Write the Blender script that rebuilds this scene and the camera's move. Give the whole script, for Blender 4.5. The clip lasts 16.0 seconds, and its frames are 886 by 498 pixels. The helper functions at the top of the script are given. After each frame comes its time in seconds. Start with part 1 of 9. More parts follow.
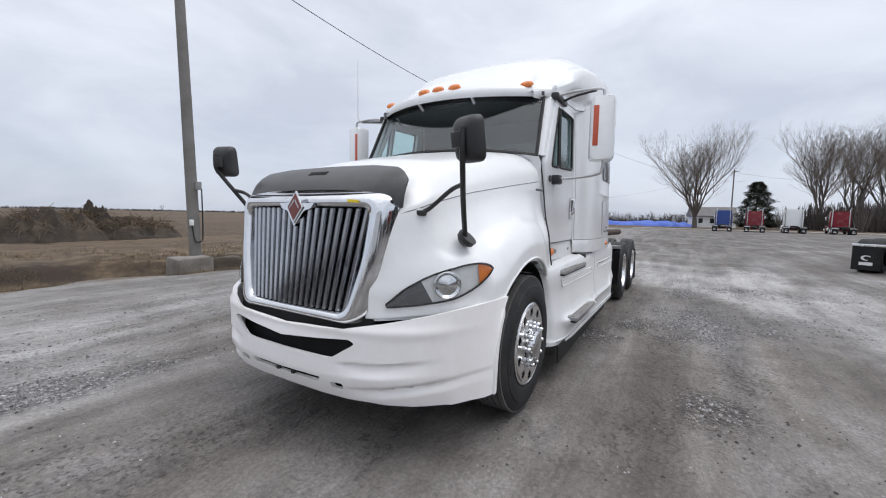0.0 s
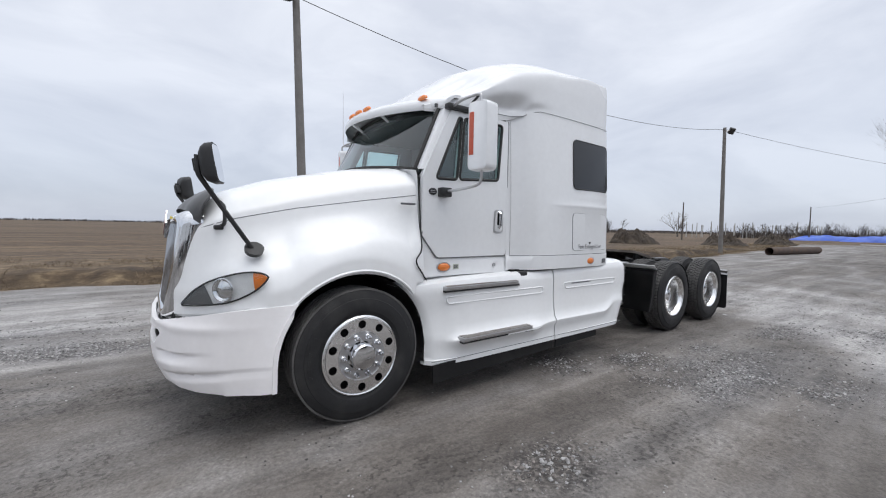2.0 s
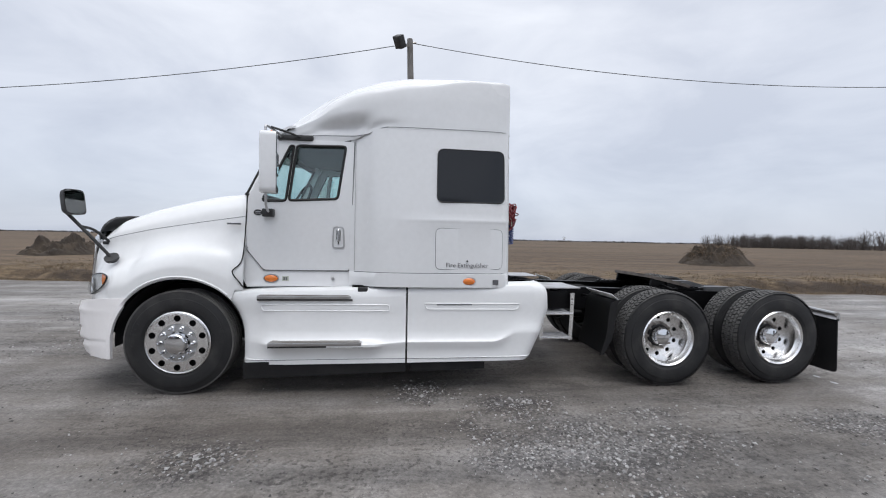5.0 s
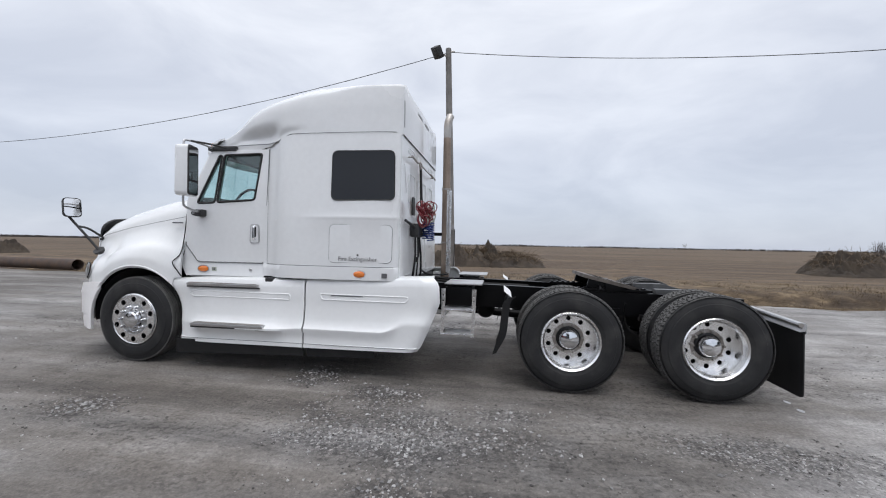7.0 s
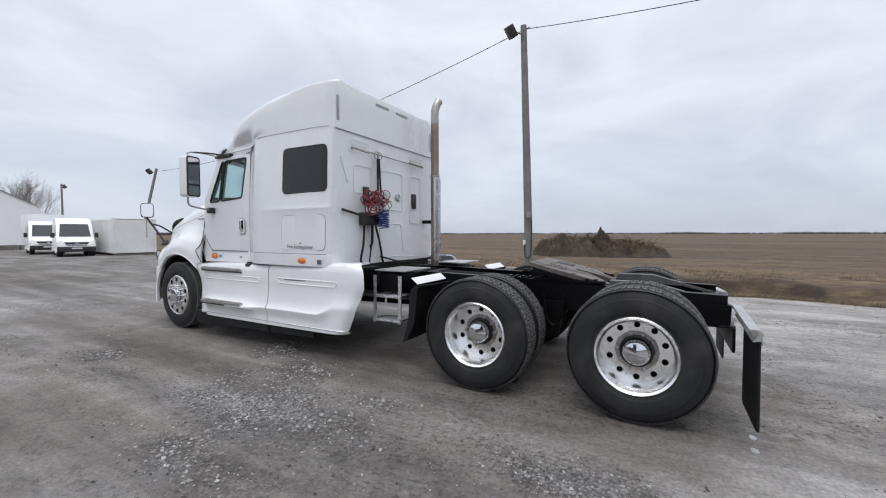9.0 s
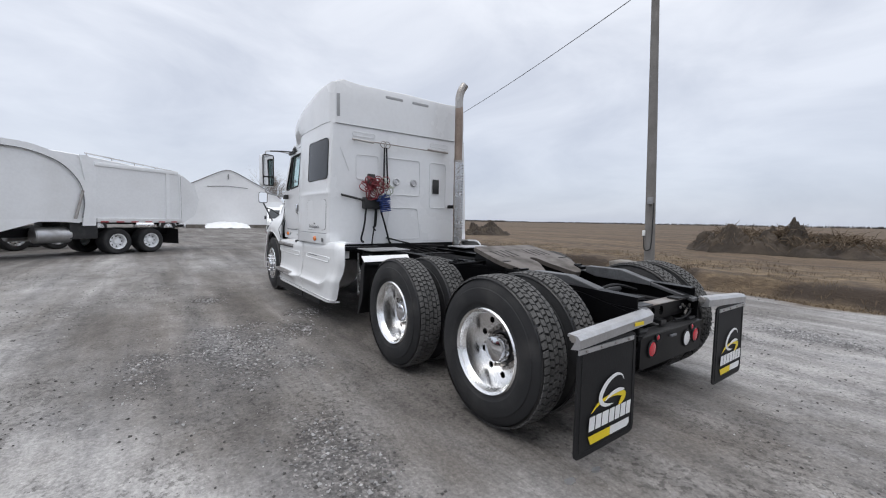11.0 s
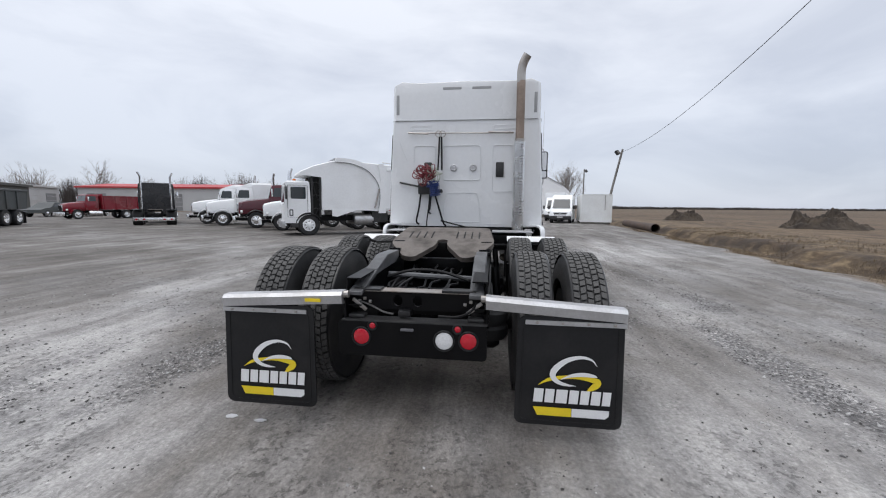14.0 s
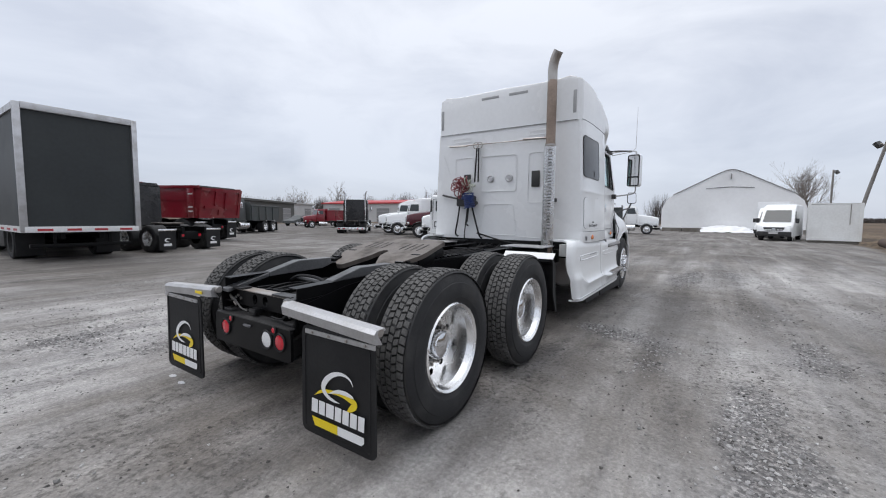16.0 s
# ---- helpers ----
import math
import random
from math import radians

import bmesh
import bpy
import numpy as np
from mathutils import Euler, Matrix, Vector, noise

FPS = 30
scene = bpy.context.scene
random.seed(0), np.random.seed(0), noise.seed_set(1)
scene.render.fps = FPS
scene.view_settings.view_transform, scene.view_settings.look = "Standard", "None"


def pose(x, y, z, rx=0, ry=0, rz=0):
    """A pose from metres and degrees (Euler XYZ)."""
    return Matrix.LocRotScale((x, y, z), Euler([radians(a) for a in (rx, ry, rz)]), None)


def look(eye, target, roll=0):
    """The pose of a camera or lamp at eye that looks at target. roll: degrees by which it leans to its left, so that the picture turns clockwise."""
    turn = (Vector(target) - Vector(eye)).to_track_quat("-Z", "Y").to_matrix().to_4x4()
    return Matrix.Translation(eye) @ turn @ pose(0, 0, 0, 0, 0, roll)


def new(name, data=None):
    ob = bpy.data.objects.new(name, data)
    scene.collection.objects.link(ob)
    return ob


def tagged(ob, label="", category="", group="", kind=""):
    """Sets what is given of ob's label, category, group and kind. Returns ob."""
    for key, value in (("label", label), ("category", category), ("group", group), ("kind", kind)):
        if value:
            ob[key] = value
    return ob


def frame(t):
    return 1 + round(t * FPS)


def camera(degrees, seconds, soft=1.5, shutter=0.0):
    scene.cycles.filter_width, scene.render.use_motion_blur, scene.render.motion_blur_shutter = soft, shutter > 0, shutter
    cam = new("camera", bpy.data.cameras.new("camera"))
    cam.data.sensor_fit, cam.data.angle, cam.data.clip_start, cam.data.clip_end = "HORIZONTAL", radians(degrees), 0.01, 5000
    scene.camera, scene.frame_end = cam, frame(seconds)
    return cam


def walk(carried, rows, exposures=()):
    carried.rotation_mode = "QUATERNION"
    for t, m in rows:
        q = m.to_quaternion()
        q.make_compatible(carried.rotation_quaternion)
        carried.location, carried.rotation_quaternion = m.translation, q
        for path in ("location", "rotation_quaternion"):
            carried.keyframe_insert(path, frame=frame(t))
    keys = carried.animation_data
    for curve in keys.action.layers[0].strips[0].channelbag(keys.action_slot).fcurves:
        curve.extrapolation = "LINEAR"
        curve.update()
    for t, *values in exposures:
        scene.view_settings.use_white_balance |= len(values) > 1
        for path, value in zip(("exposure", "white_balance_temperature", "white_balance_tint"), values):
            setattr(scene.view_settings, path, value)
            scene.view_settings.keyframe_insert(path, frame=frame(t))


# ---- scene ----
cam = camera(96.4, 16.0, soft=1.1)
PATH = [
    (0, (-2.809, -2.075, 1.386), (-1.102, -1.046, 1.221), 1.2),
    (0.5, (-2.536, -2.544, 1.369), (-0.921, -1.375, 1.208), 1.2),
    (1, (-2.178, -3.008, 1.389), (-0.684, -1.688, 1.235), 1.0),
    (1.5, (-1.701, -3.4, 1.424), (-0.347, -1.934, 1.294), 0.9),
    (2, (-1.263, -3.863, 1.432), (-0.075, -2.258, 1.322), 1.1),
    (2.5, (-0.73, -4.134, 1.443), (0.279, -2.411, 1.333), 1.5),
    (3, (-0.198, -4.437, 1.426), (0.63, -2.619, 1.338), 1.4),
    (3.5, (0.346, -4.644, 1.421), (1.015, -2.761, 1.351), 1.3),
    (4, (0.905, -4.772, 1.484), (1.436, -2.844, 1.431), 1.1),
    (4.2, (1.16, -4.867, 1.515), (1.623, -2.923, 1.438), 1.4),
    (6.3, (3.511, -5.397, 1.439), (3.399, -3.4, 1.443), 0.5),
    (6.5, (3.73, -5.369, 1.42), (3.569, -3.375, 1.411), 0.8),
    (7, (4.332, -5.29, 1.421), (4.04, -3.312, 1.397), 1.1),
    (7.5, (4.91, -5.105, 1.432), (4.47, -3.154, 1.397), 0.7),
    (8, (5.521, -4.963, 1.405), (4.918, -3.056, 1.361), 0.2),
    (8.5, (6.022, -4.724, 1.387), (5.24, -2.885, 1.322), 0.0),
    (9, (6.547, -4.465, 1.393), (5.573, -2.72, 1.316), -0.1),
    (9.2, (6.768, -4.374, 1.402), (5.721, -2.671, 1.324), -0.1),
    (11.3, (8.601, -2.672, 1.343), (6.9, -1.633, 1.178), 0.7),
    (11.5, (8.759, -2.441, 1.332), (7.004, -1.498, 1.154), 0.4),
    (12, (9.002, -1.877, 1.312), (7.137, -1.179, 1.126), 0.5),
    (12.5, (9.162, -1.3, 1.354), (7.222, -0.858, 1.154), 0.7),
    (13, (9.347, -0.725, 1.35), (7.369, -0.526, 1.139), 0.6),
    (13.5, (9.343, -0.135, 1.333), (7.355, -0.165, 1.118), 0.5),
    (14, (9.353, 0.467, 1.312), (7.381, 0.213, 1.1), 0.5),
    (14.5, (9.249, 1.008, 1.283), (7.317, 0.535, 1.074), 0.8),
    (15, (9.077, 1.535, 1.308), (7.212, 0.842, 1.104), 1.0),
    (15.5, (8.887, 2.099, 1.317), (7.118, 1.185, 1.131), 0.7),
    (16, (8.547, 2.573, 1.329), (6.895, 1.457, 1.17), 0.6),
]
walk(cam, [(t, look(eye, target, roll)) for t, eye, target, roll in PATH])

# ---- world, sun, exposure ----
SUN_ELEV, SUN_AZ = 68.0, 165.0
world = bpy.data.worlds.new("overcast")
scene.world = world
world.use_nodes = True
wn, wl = world.node_tree.nodes, world.node_tree.links
wn.clear()
w_out, w_bg = wn.new("ShaderNodeOutputWorld"), wn.new("ShaderNodeBackground")
sky = wn.new("ShaderNodeTexSky")
sky.sky_type, sky.sun_disc = "NISHITA", False
sky.sun_elevation, sky.sun_rotation = radians(SUN_ELEV), radians(SUN_AZ)
w_co = wn.new("ShaderNodeTexCoord")
w_sep = wn.new("ShaderNodeSeparateXYZ")
w_map = wn.new("ShaderNodeMapping")
w_map.inputs["Scale"].default_value = (1.0, 1.0, 2.6)
w_noise = wn.new("ShaderNodeTexNoise")
w_noise.inputs["Scale"].default_value, w_noise.inputs["Detail"].default_value = 2.3, 6.0
w_noise.inputs["Roughness"].default_value, w_noise.inputs["Distortion"].default_value = 0.55, 0.5
w_cloud = wn.new("ShaderNodeValToRGB")
w_cloud.color_ramp.elements[0].position, w_cloud.color_ramp.elements[0].color = 0.34, (0.80, 0.815, 0.85, 1)
w_cloud.color_ramp.elements[1].position, w_cloud.color_ramp.elements[1].color = 0.64, (1.05, 1.05, 1.05, 1)
w_grad = wn.new("ShaderNodeValToRGB")
for pos, col in ((0.0, (0.61, 0.65, 0.71)), (0.5, (0.58, 0.625, 0.725)), (0.56, (0.66, 0.70, 0.79)), (0.78, (0.89, 0.915, 0.975))):
    el = w_grad.color_ramp.elements.new(pos)
    el.color = (*col, 1)
w_grad.color_ramp.elements[-1].color = (1.58, 1.62, 1.69, 1)
w_half = wn.new("ShaderNodeMapRange")
w_half.inputs["From Min"].default_value = -1.0
w_mul = wn.new("ShaderNodeMixRGB")
w_mul.blend_type, w_mul.inputs[0].default_value = "MULTIPLY", 1.0
w_blue = wn.new("ShaderNodeMixRGB")
w_blue.inputs[0].default_value = 0.015
wl.new(w_co.outputs["Generated"], w_sep.inputs[0])
wl.new(w_co.outputs["Generated"], w_map.inputs["Vector"])
wl.new(w_map.outputs[0], w_noise.inputs["Vector"])
wl.new(w_noise.outputs["Fac"], w_cloud.inputs[0])
wl.new(w_sep.outputs["Z"], w_half.inputs["Value"])
wl.new(w_half.outputs[0], w_grad.inputs[0])
wl.new(w_cloud.outputs[0], w_mul.inputs[1])
wl.new(w_grad.outputs[0], w_mul.inputs[2])
wl.new(w_mul.outputs[0], w_blue.inputs[1])
wl.new(sky.outputs[0], w_blue.inputs[2])
wl.new(w_blue.outputs[0], w_bg.inputs["Color"])
w_bg.inputs["Strength"].default_value = 1.0
wl.new(w_bg.outputs[0], w_out.inputs[0])

sun = bpy.data.lights.new("sun", "SUN")
sun.energy, sun.angle, sun.color = 0.95, radians(40), (1.0, 0.97, 0.94)
sun_ob = new("sun", sun)
sun_ob.matrix_world = look((3, -11, 29), (0, 0, 0))
scene.view_settings.exposure = 0.0


# ---- materials ----
def mat(name, base, rough=0.5, metal=0.0, vary=0.0, scale=3.0, dirt=None, dirt_amount=0.0, bump=0.0, bump_scale=60.0, coat=0.0, spec=0.5, random_tint=0.0):
    """A surface with a base colour, a coarse and a fine variation, a dirt colour in patches and a fine relief."""
    m = bpy.data.materials.new(name)
    m.use_nodes = True
    n, l = m.node_tree.nodes, m.node_tree.links
    b = n["Principled BSDF"]
    b.inputs["Roughness"].default_value, b.inputs["Metallic"].default_value = rough, metal
    b.inputs["Coat Weight"].default_value = coat
    b.inputs["Specular IOR Level"].default_value = spec
    b.inputs["Base Color"].default_value = (*base, 1)
    co = n.new("ShaderNodeTexCoord")
    col = None
    if vary or dirt:
        big, fine = n.new("ShaderNodeTexNoise"), n.new("ShaderNodeTexNoise")
        big.inputs["Scale"].default_value, big.inputs["Detail"].default_value = scale, 5.0
        fine.inputs["Scale"].default_value, fine.inputs["Detail"].default_value = scale * 14, 3.0
        l.new(co.outputs["Object"], big.inputs["Vector"])
        l.new(co.outputs["Object"], fine.inputs["Vector"])
        add = n.new("ShaderNodeMath")
        add.operation = "ADD"
        l.new(big.outputs["Fac"], add.inputs[0])
        l.new(fine.outputs["Fac"], add.inputs[1])
        rng = n.new("ShaderNodeMapRange")
        rng.inputs["From Min"].default_value, rng.inputs["From Max"].default_value = 0.7, 1.3
        rng.inputs["To Min"].default_value, rng.inputs["To Max"].default_value = 1 - vary, 1 + vary
        l.new(add.outputs[0], rng.inputs["Value"])
        mul = n.new("ShaderNodeVectorMath")
        mul.operation = "SCALE"
        mul.inputs[0].default_value = base
        l.new(rng.outputs[0], mul.inputs["Scale"])
        col = mul.outputs[0]
        if random_tint:
            info, r2, m2 = n.new("ShaderNodeObjectInfo"), n.new("ShaderNodeMapRange"), n.new("ShaderNodeVectorMath")
            r2.inputs["To Min"].default_value, r2.inputs["To Max"].default_value = 1 - random_tint, 1 + random_tint
            m2.operation = "SCALE"
            l.new(info.outputs["Random"], r2.inputs["Value"])
            l.new(col, m2.inputs[0])
            l.new(r2.outputs[0], m2.inputs["Scale"])
            col = m2.outputs[0]
        if dirt:
            dn = n.new("ShaderNodeTexNoise")
            dn.inputs["Scale"].default_value, dn.inputs["Detail"].default_value = scale * 0.8, 8.0
            l.new(co.outputs["Object"], dn.inputs["Vector"])
            dr = n.new("ShaderNodeMapRange")
            dr.inputs["From Min"].default_value, dr.inputs["From Max"].default_value = 0.45, 0.75
            dr.inputs["To Max"].default_value = dirt_amount
            l.new(dn.outputs["Fac"], dr.inputs["Value"])
            mx = n.new("ShaderNodeMixRGB")
            mx.inputs[2].default_value = (*dirt, 1)
            l.new(dr.outputs[0], mx.inputs[0])
            l.new(col, mx.inputs[1])
            col = mx.outputs[0]
            rr = n.new("ShaderNodeMapRange")
            rr.inputs["To Min"].default_value, rr.inputs["To Max"].default_value = rough, min(1.0, rough + 0.35)
            l.new(dr.outputs[0], rr.inputs["Value"])
            l.new(rr.outputs[0], b.inputs["Roughness"])
        l.new(col, b.inputs["Base Color"])
    if bump:
        bn, bp = n.new("ShaderNodeTexNoise"), n.new("ShaderNodeBump")
        bn.inputs["Scale"].default_value, bn.inputs["Detail"].default_value = bump_scale, 4.0
        bp.inputs["Strength"].default_value, bp.inputs["Distance"].default_value = bump, 0.01
        l.new(co.outputs["Object"], bn.inputs["Vector"])
        l.new(bn.outputs["Fac"], bp.inputs["Height"])
        l.new(bp.outputs[0], b.inputs["Normal"])
    return m


def glass(name, tint, clear, facing=0.05):
    """A pane: lets a tinted share of the light through and mirrors more at grazing angles."""
    m = bpy.data.materials.new(name)
    m.use_nodes = True
    n, l = m.node_tree.nodes, m.node_tree.links
    n.clear()
    out, mix, tr, gl, lw, pw, fr = (n.new("ShaderNode" + k) for k in ("OutputMaterial", "MixShader", "BsdfTransparent", "BsdfGlossy", "LayerWeight", "Math", "MapRange"))
    tr.inputs[0].default_value = (*[c * clear for c in tint], 1)
    gl.inputs["Roughness"].default_value = 0.02
    gl.inputs["Color"].default_value = (0.9, 0.92, 0.93, 1)
    lw.inputs["Blend"].default_value = 0.5
    pw.operation = "POWER"
    pw.inputs[1].default_value = 5.0
    fr.inputs["To Min"].default_value = facing
    l.new(lw.outputs["Facing"], pw.inputs[0])
    l.new(pw.outputs[0], fr.inputs["Value"])
    l.new(fr.outputs[0], mix.inputs[0])
    l.new(tr.outputs[0], mix.inputs[1])
    l.new(gl.outputs[0], mix.inputs[2])
    l.new(mix.outputs[0], out.inputs[0])
    return m


WHITE = mat("white_truck_paint", (0.80, 0.81, 0.82), 0.24, vary=0.025, scale=1.3, dirt=(0.55, 0.54, 0.52), dirt_amount=0.16, coat=0.5)
BUMPER = mat("white_bumper_paint", (0.92, 0.90, 0.90), 0.38, vary=0.02, scale=2.0, dirt=(0.60, 0.57, 0.54), dirt_amount=0.12)
GELCOAT = mat("white_gelcoat_panel", (0.86, 0.87, 0.875), 0.22, vary=0.02, scale=1.5, dirt=(0.62, 0.60, 0.57), dirt_amount=0.14, coat=0.3)
WHITE_FAR = mat("white_yard_paint", (0.86, 0.87, 0.88), 0.4, vary=0.04, scale=0.8, dirt=(0.5, 0.48, 0.45), dirt_amount=0.25, random_tint=0.04)
CHROME = mat("chrome", (0.74, 0.75, 0.77), 0.07, 1.0, vary=0.03, scale=6, dirt=(0.45, 0.44, 0.43), dirt_amount=0.25)
GRILLE = mat("dull_chrome_grille", (0.44, 0.45, 0.47), 0.10, 1.0, vary=0.05, scale=9, dirt=(0.3, 0.3, 0.3), dirt_amount=0.35)
ALU = mat("polished_aluminium", (0.90, 0.90, 0.90), 0.24, 1.0, vary=0.06, scale=8, dirt=(0.66, 0.645, 0.63), dirt_amount=0.18)
ALU_DULL = mat("dull_aluminium", (0.55, 0.55, 0.56), 0.45, 1.0, vary=0.1, scale=6, dirt=(0.35, 0.33, 0.31), dirt_amount=0.5)
STEEL = mat("worn_steel", (0.42, 0.40, 0.38), 0.42, 0.9, vary=0.12, scale=5, dirt=(0.22, 0.16, 0.12), dirt_amount=0.6)
STACK = mat("heat_browned_stack", (0.34, 0.27, 0.22), 0.38, 0.9, vary=0.15, scale=3, dirt=(0.16, 0.12, 0.10), dirt_amount=0.6)
SOOT = mat("sooty_pipe_end", (0.06, 0.055, 0.05), 0.7, 0.4, vary=0.2, scale=10)
BLACK = mat("black_plastic", (0.022, 0.022, 0.023), 0.48, vary=0.2, scale=6, dirt=(0.12, 0.115, 0.11), dirt_amount=0.3, bump=0.15, bump_scale=180)
DEFLECTOR = mat("smoked_black_shield", (0.05, 0.05, 0.052), 0.36, vary=0.12, scale=5, dirt=(0.16, 0.155, 0.15), dirt_amount=0.35)
FRAME = mat("black_chassis_paint", (0.0035, 0.0035, 0.0042), 0.36, vary=0.3, scale=5, dirt=(0.014, 0.013, 0.013), dirt_amount=0.25, spec=0.16)
RAMP = mat("worn_ramp_steel", (0.10, 0.102, 0.106), 0.42, 0.15, vary=0.25, scale=6, dirt=(0.025, 0.025, 0.027), dirt_amount=0.6)
HUB_BLACK = mat("oily_hub_and_groove_black", (0.010, 0.010, 0.011), 0.3, vary=0.3, scale=14, dirt=(0.05, 0.045, 0.04), dirt_amount=0.4)
PLATE = mat("greased_plate_steel", (0.16, 0.14, 0.125), 0.5, 0.55, vary=0.2, scale=7, dirt=(0.05, 0.045, 0.04), dirt_amount=0.8, bump=0.1)
TYRE = mat("tyre_rubber", (0.013, 0.0132, 0.0145), 0.75, vary=0.2, scale=5, dirt=(0.10, 0.095, 0.09), dirt_amount=0.4, bump=0.25, bump_scale=140)
TREAD = mat("dusty_tread_rubber", (0.085, 0.083, 0.081), 0.9, vary=0.3, scale=8, dirt=(0.15, 0.145, 0.14), dirt_amount=0.5, bump=0.4, bump_scale=120)
RUBBER = mat("flap_rubber", (0.011, 0.011, 0.012), 0.60, vary=0.2, scale=4, dirt=(0.05, 0.047, 0.044), dirt_amount=0.3, bump=0.1, spec=0.3)
# near-black for sheets and blocks that stand in for unlit depth
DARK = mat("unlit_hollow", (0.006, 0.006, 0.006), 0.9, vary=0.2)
SEAL = mat("black_seal", (0.012, 0.012, 0.012), 0.6, vary=0.2)
SEAM = mat("shut_line_rubber", (0.16, 0.165, 0.17), 0.7, vary=0.15)
VENT = mat("grey_vent_grid", (0.36, 0.365, 0.37), 0.7, vary=0.1, scale=9)
TRIM_DARK = mat("dark_grey_cab_trim", (0.085, 0.087, 0.09), 0.9, vary=0.15, scale=7)
TRIM_LIGHT = mat("pale_grey_trim", (0.80, 0.81, 0.80), 0.9, vary=0.1, scale=7)
TRIM_GREY = mat("grey_cloth_trim", (0.26, 0.26, 0.265), 0.9, vary=0.15, scale=7)
AMBER = mat("amber_lens", (0.75, 0.20, 0.03), 0.2, vary=0.1, scale=30, coat=0.5)
RED = mat("red_lens", (0.52, 0.006, 0.022), 0.18, vary=0.15, scale=60, coat=0.6)
WHITE_LENS = mat("white_lens", (0.72, 0.72, 0.72), 0.25, vary=0.12, scale=60, coat=0.6)
REFLECTOR = mat("orange_red_reflector", (0.55, 0.10, 0.05), 0.3, vary=0.1, scale=40)
YELLOW = mat("yellow_print", (0.80, 0.60, 0.02), 0.5, vary=0.05, scale=8)
PRINT = mat("white_print", (0.78, 0.78, 0.78), 0.5, vary=0.05, scale=8)
GREY_PRINT = mat("grey_print", (0.12, 0.12, 0.13), 0.5, vary=0.05)
EMBLEM = mat("emblem_red_brown", (0.17, 0.035, 0.03), 0.3, vary=0.1, scale=30)
SMOKED = mat("dark_privacy_glass", (0.014, 0.016, 0.020), 0.05, vary=0.05, spec=0.4)
CLEAR = glass("cab_glass", (0.82, 0.95, 0.95), 0.92, 0.10)
PANE = glass("door_glass", (0.84, 0.95, 0.94), 0.96, 0.07)
LENS = glass("clear_lens", (0.97, 0.98, 0.98), 0.98, 0.03)
LAMP_BACK = mat("silvered_lamp_housing", (0.80, 0.81, 0.82), 0.30, 0.25, vary=0.08, scale=20)
BEZEL = mat("smoked_lamp_bezel", (0.11, 0.113, 0.118), 0.3, vary=0.15, scale=12)
MIRROR = mat("mirror_glass", (0.85, 0.86, 0.87), 0.02, 1.0)
RED_HOSE = mat("red_air_hose", (0.20, 0.028, 0.035), 0.4, vary=0.1, scale=10)
BLUE_HOSE = mat("blue_air_hose", (0.02, 0.045, 0.18), 0.4, vary=0.1, scale=10)
GREEN_HOSE = mat("pale_cable", (0.42, 0.45, 0.38), 0.5, vary=0.1, scale=10)


# ---- building helpers ----
def part(name, bm, material, parent=None, label="", sharp=32, kind=""):
    """Links a bmesh as one mesh object under a thing or under a part."""
    bmesh.ops.recalc_face_normals(bm, faces=bm.faces)
    return raw(name, bm, material, parent, label, sharp, kind)


def raw(name, bm, material, parent=None, label="", sharp=32, kind=""):
    lim = radians(sharp)
    for f in bm.faces:
        f.smooth = True
    for e in bm.edges:
        if len(e.link_faces) == 2 and e.calc_face_angle(0.0) > lim:
            e.smooth = False
    me = bpy.data.meshes.new(name)
    bm.to_mesh(me)
    bm.free()
    for m in (material if isinstance(material, (list, tuple)) else [material]):
        me.materials.append(m)
    ob = new(name, me)
    if parent:
        ob.parent = parent
    return tagged(ob, label, kind=kind)


def thing(name, label, category, x=0, y=0, z=0, rz=0, group="", kind=""):
    ob = tagged(new(name), label, category, group, kind)
    ob.empty_display_size = 0.2
    ob.matrix_basis = pose(x, y, z, 0, 0, rz)
    return ob


def box(bm, x0, x1, y0, y1, z0, z1, bevel=0.0, m=None, seg=2):
    r = bmesh.ops.create_cube(bm, size=1.0)["verts"]
    for v in r:
        v.co = Vector(((x0 + x1) / 2 + v.co.x * (x1 - x0), (y0 + y1) / 2 + v.co.y * (y1 - y0), (z0 + z1) / 2 + v.co.z * (z1 - z0)))
    if bevel:
        es = list({e for v in r for e in v.link_edges})
        r2 = bmesh.ops.bevel(bm, geom=es, offset=bevel, segments=seg, affect="EDGES", profile=0.6)
        r = list({v for f in r2["faces"] for v in f.verts} | {v for v in r if v.is_valid})
    if m:
        bmesh.ops.transform(bm, matrix=m, verts=r)
    return bm


def B(*a, **k):
    return box(bmesh.new(), *a, **k)


def loft(bm, rings, cap=True, closed=True):
    """Joins rings of equal length into a skin."""
    vs = [[bm.verts.new(p) for p in r] for r in rings]
    n = len(vs[0])
    for a, b in zip(vs, vs[1:]):
        for i in range(n if closed else n - 1):
            j = (i + 1) % n
            try:
                bm.faces.new((a[i], a[j], b[j], b[i]))
            except ValueError:
                pass
    if cap and closed:
        for r in (vs[0], vs[-1]):
            try:
                bm.faces.new(r)
            except ValueError:
                pass
    return bm


def frame_of(d):
    d = Vector(d).normalized()
    a = Vector((0, 0, 1)) if abs(d.z) < 0.9 else Vector((1, 0, 0))
    u = d.cross(a).normalized()
    return u, d.cross(u).normalized()


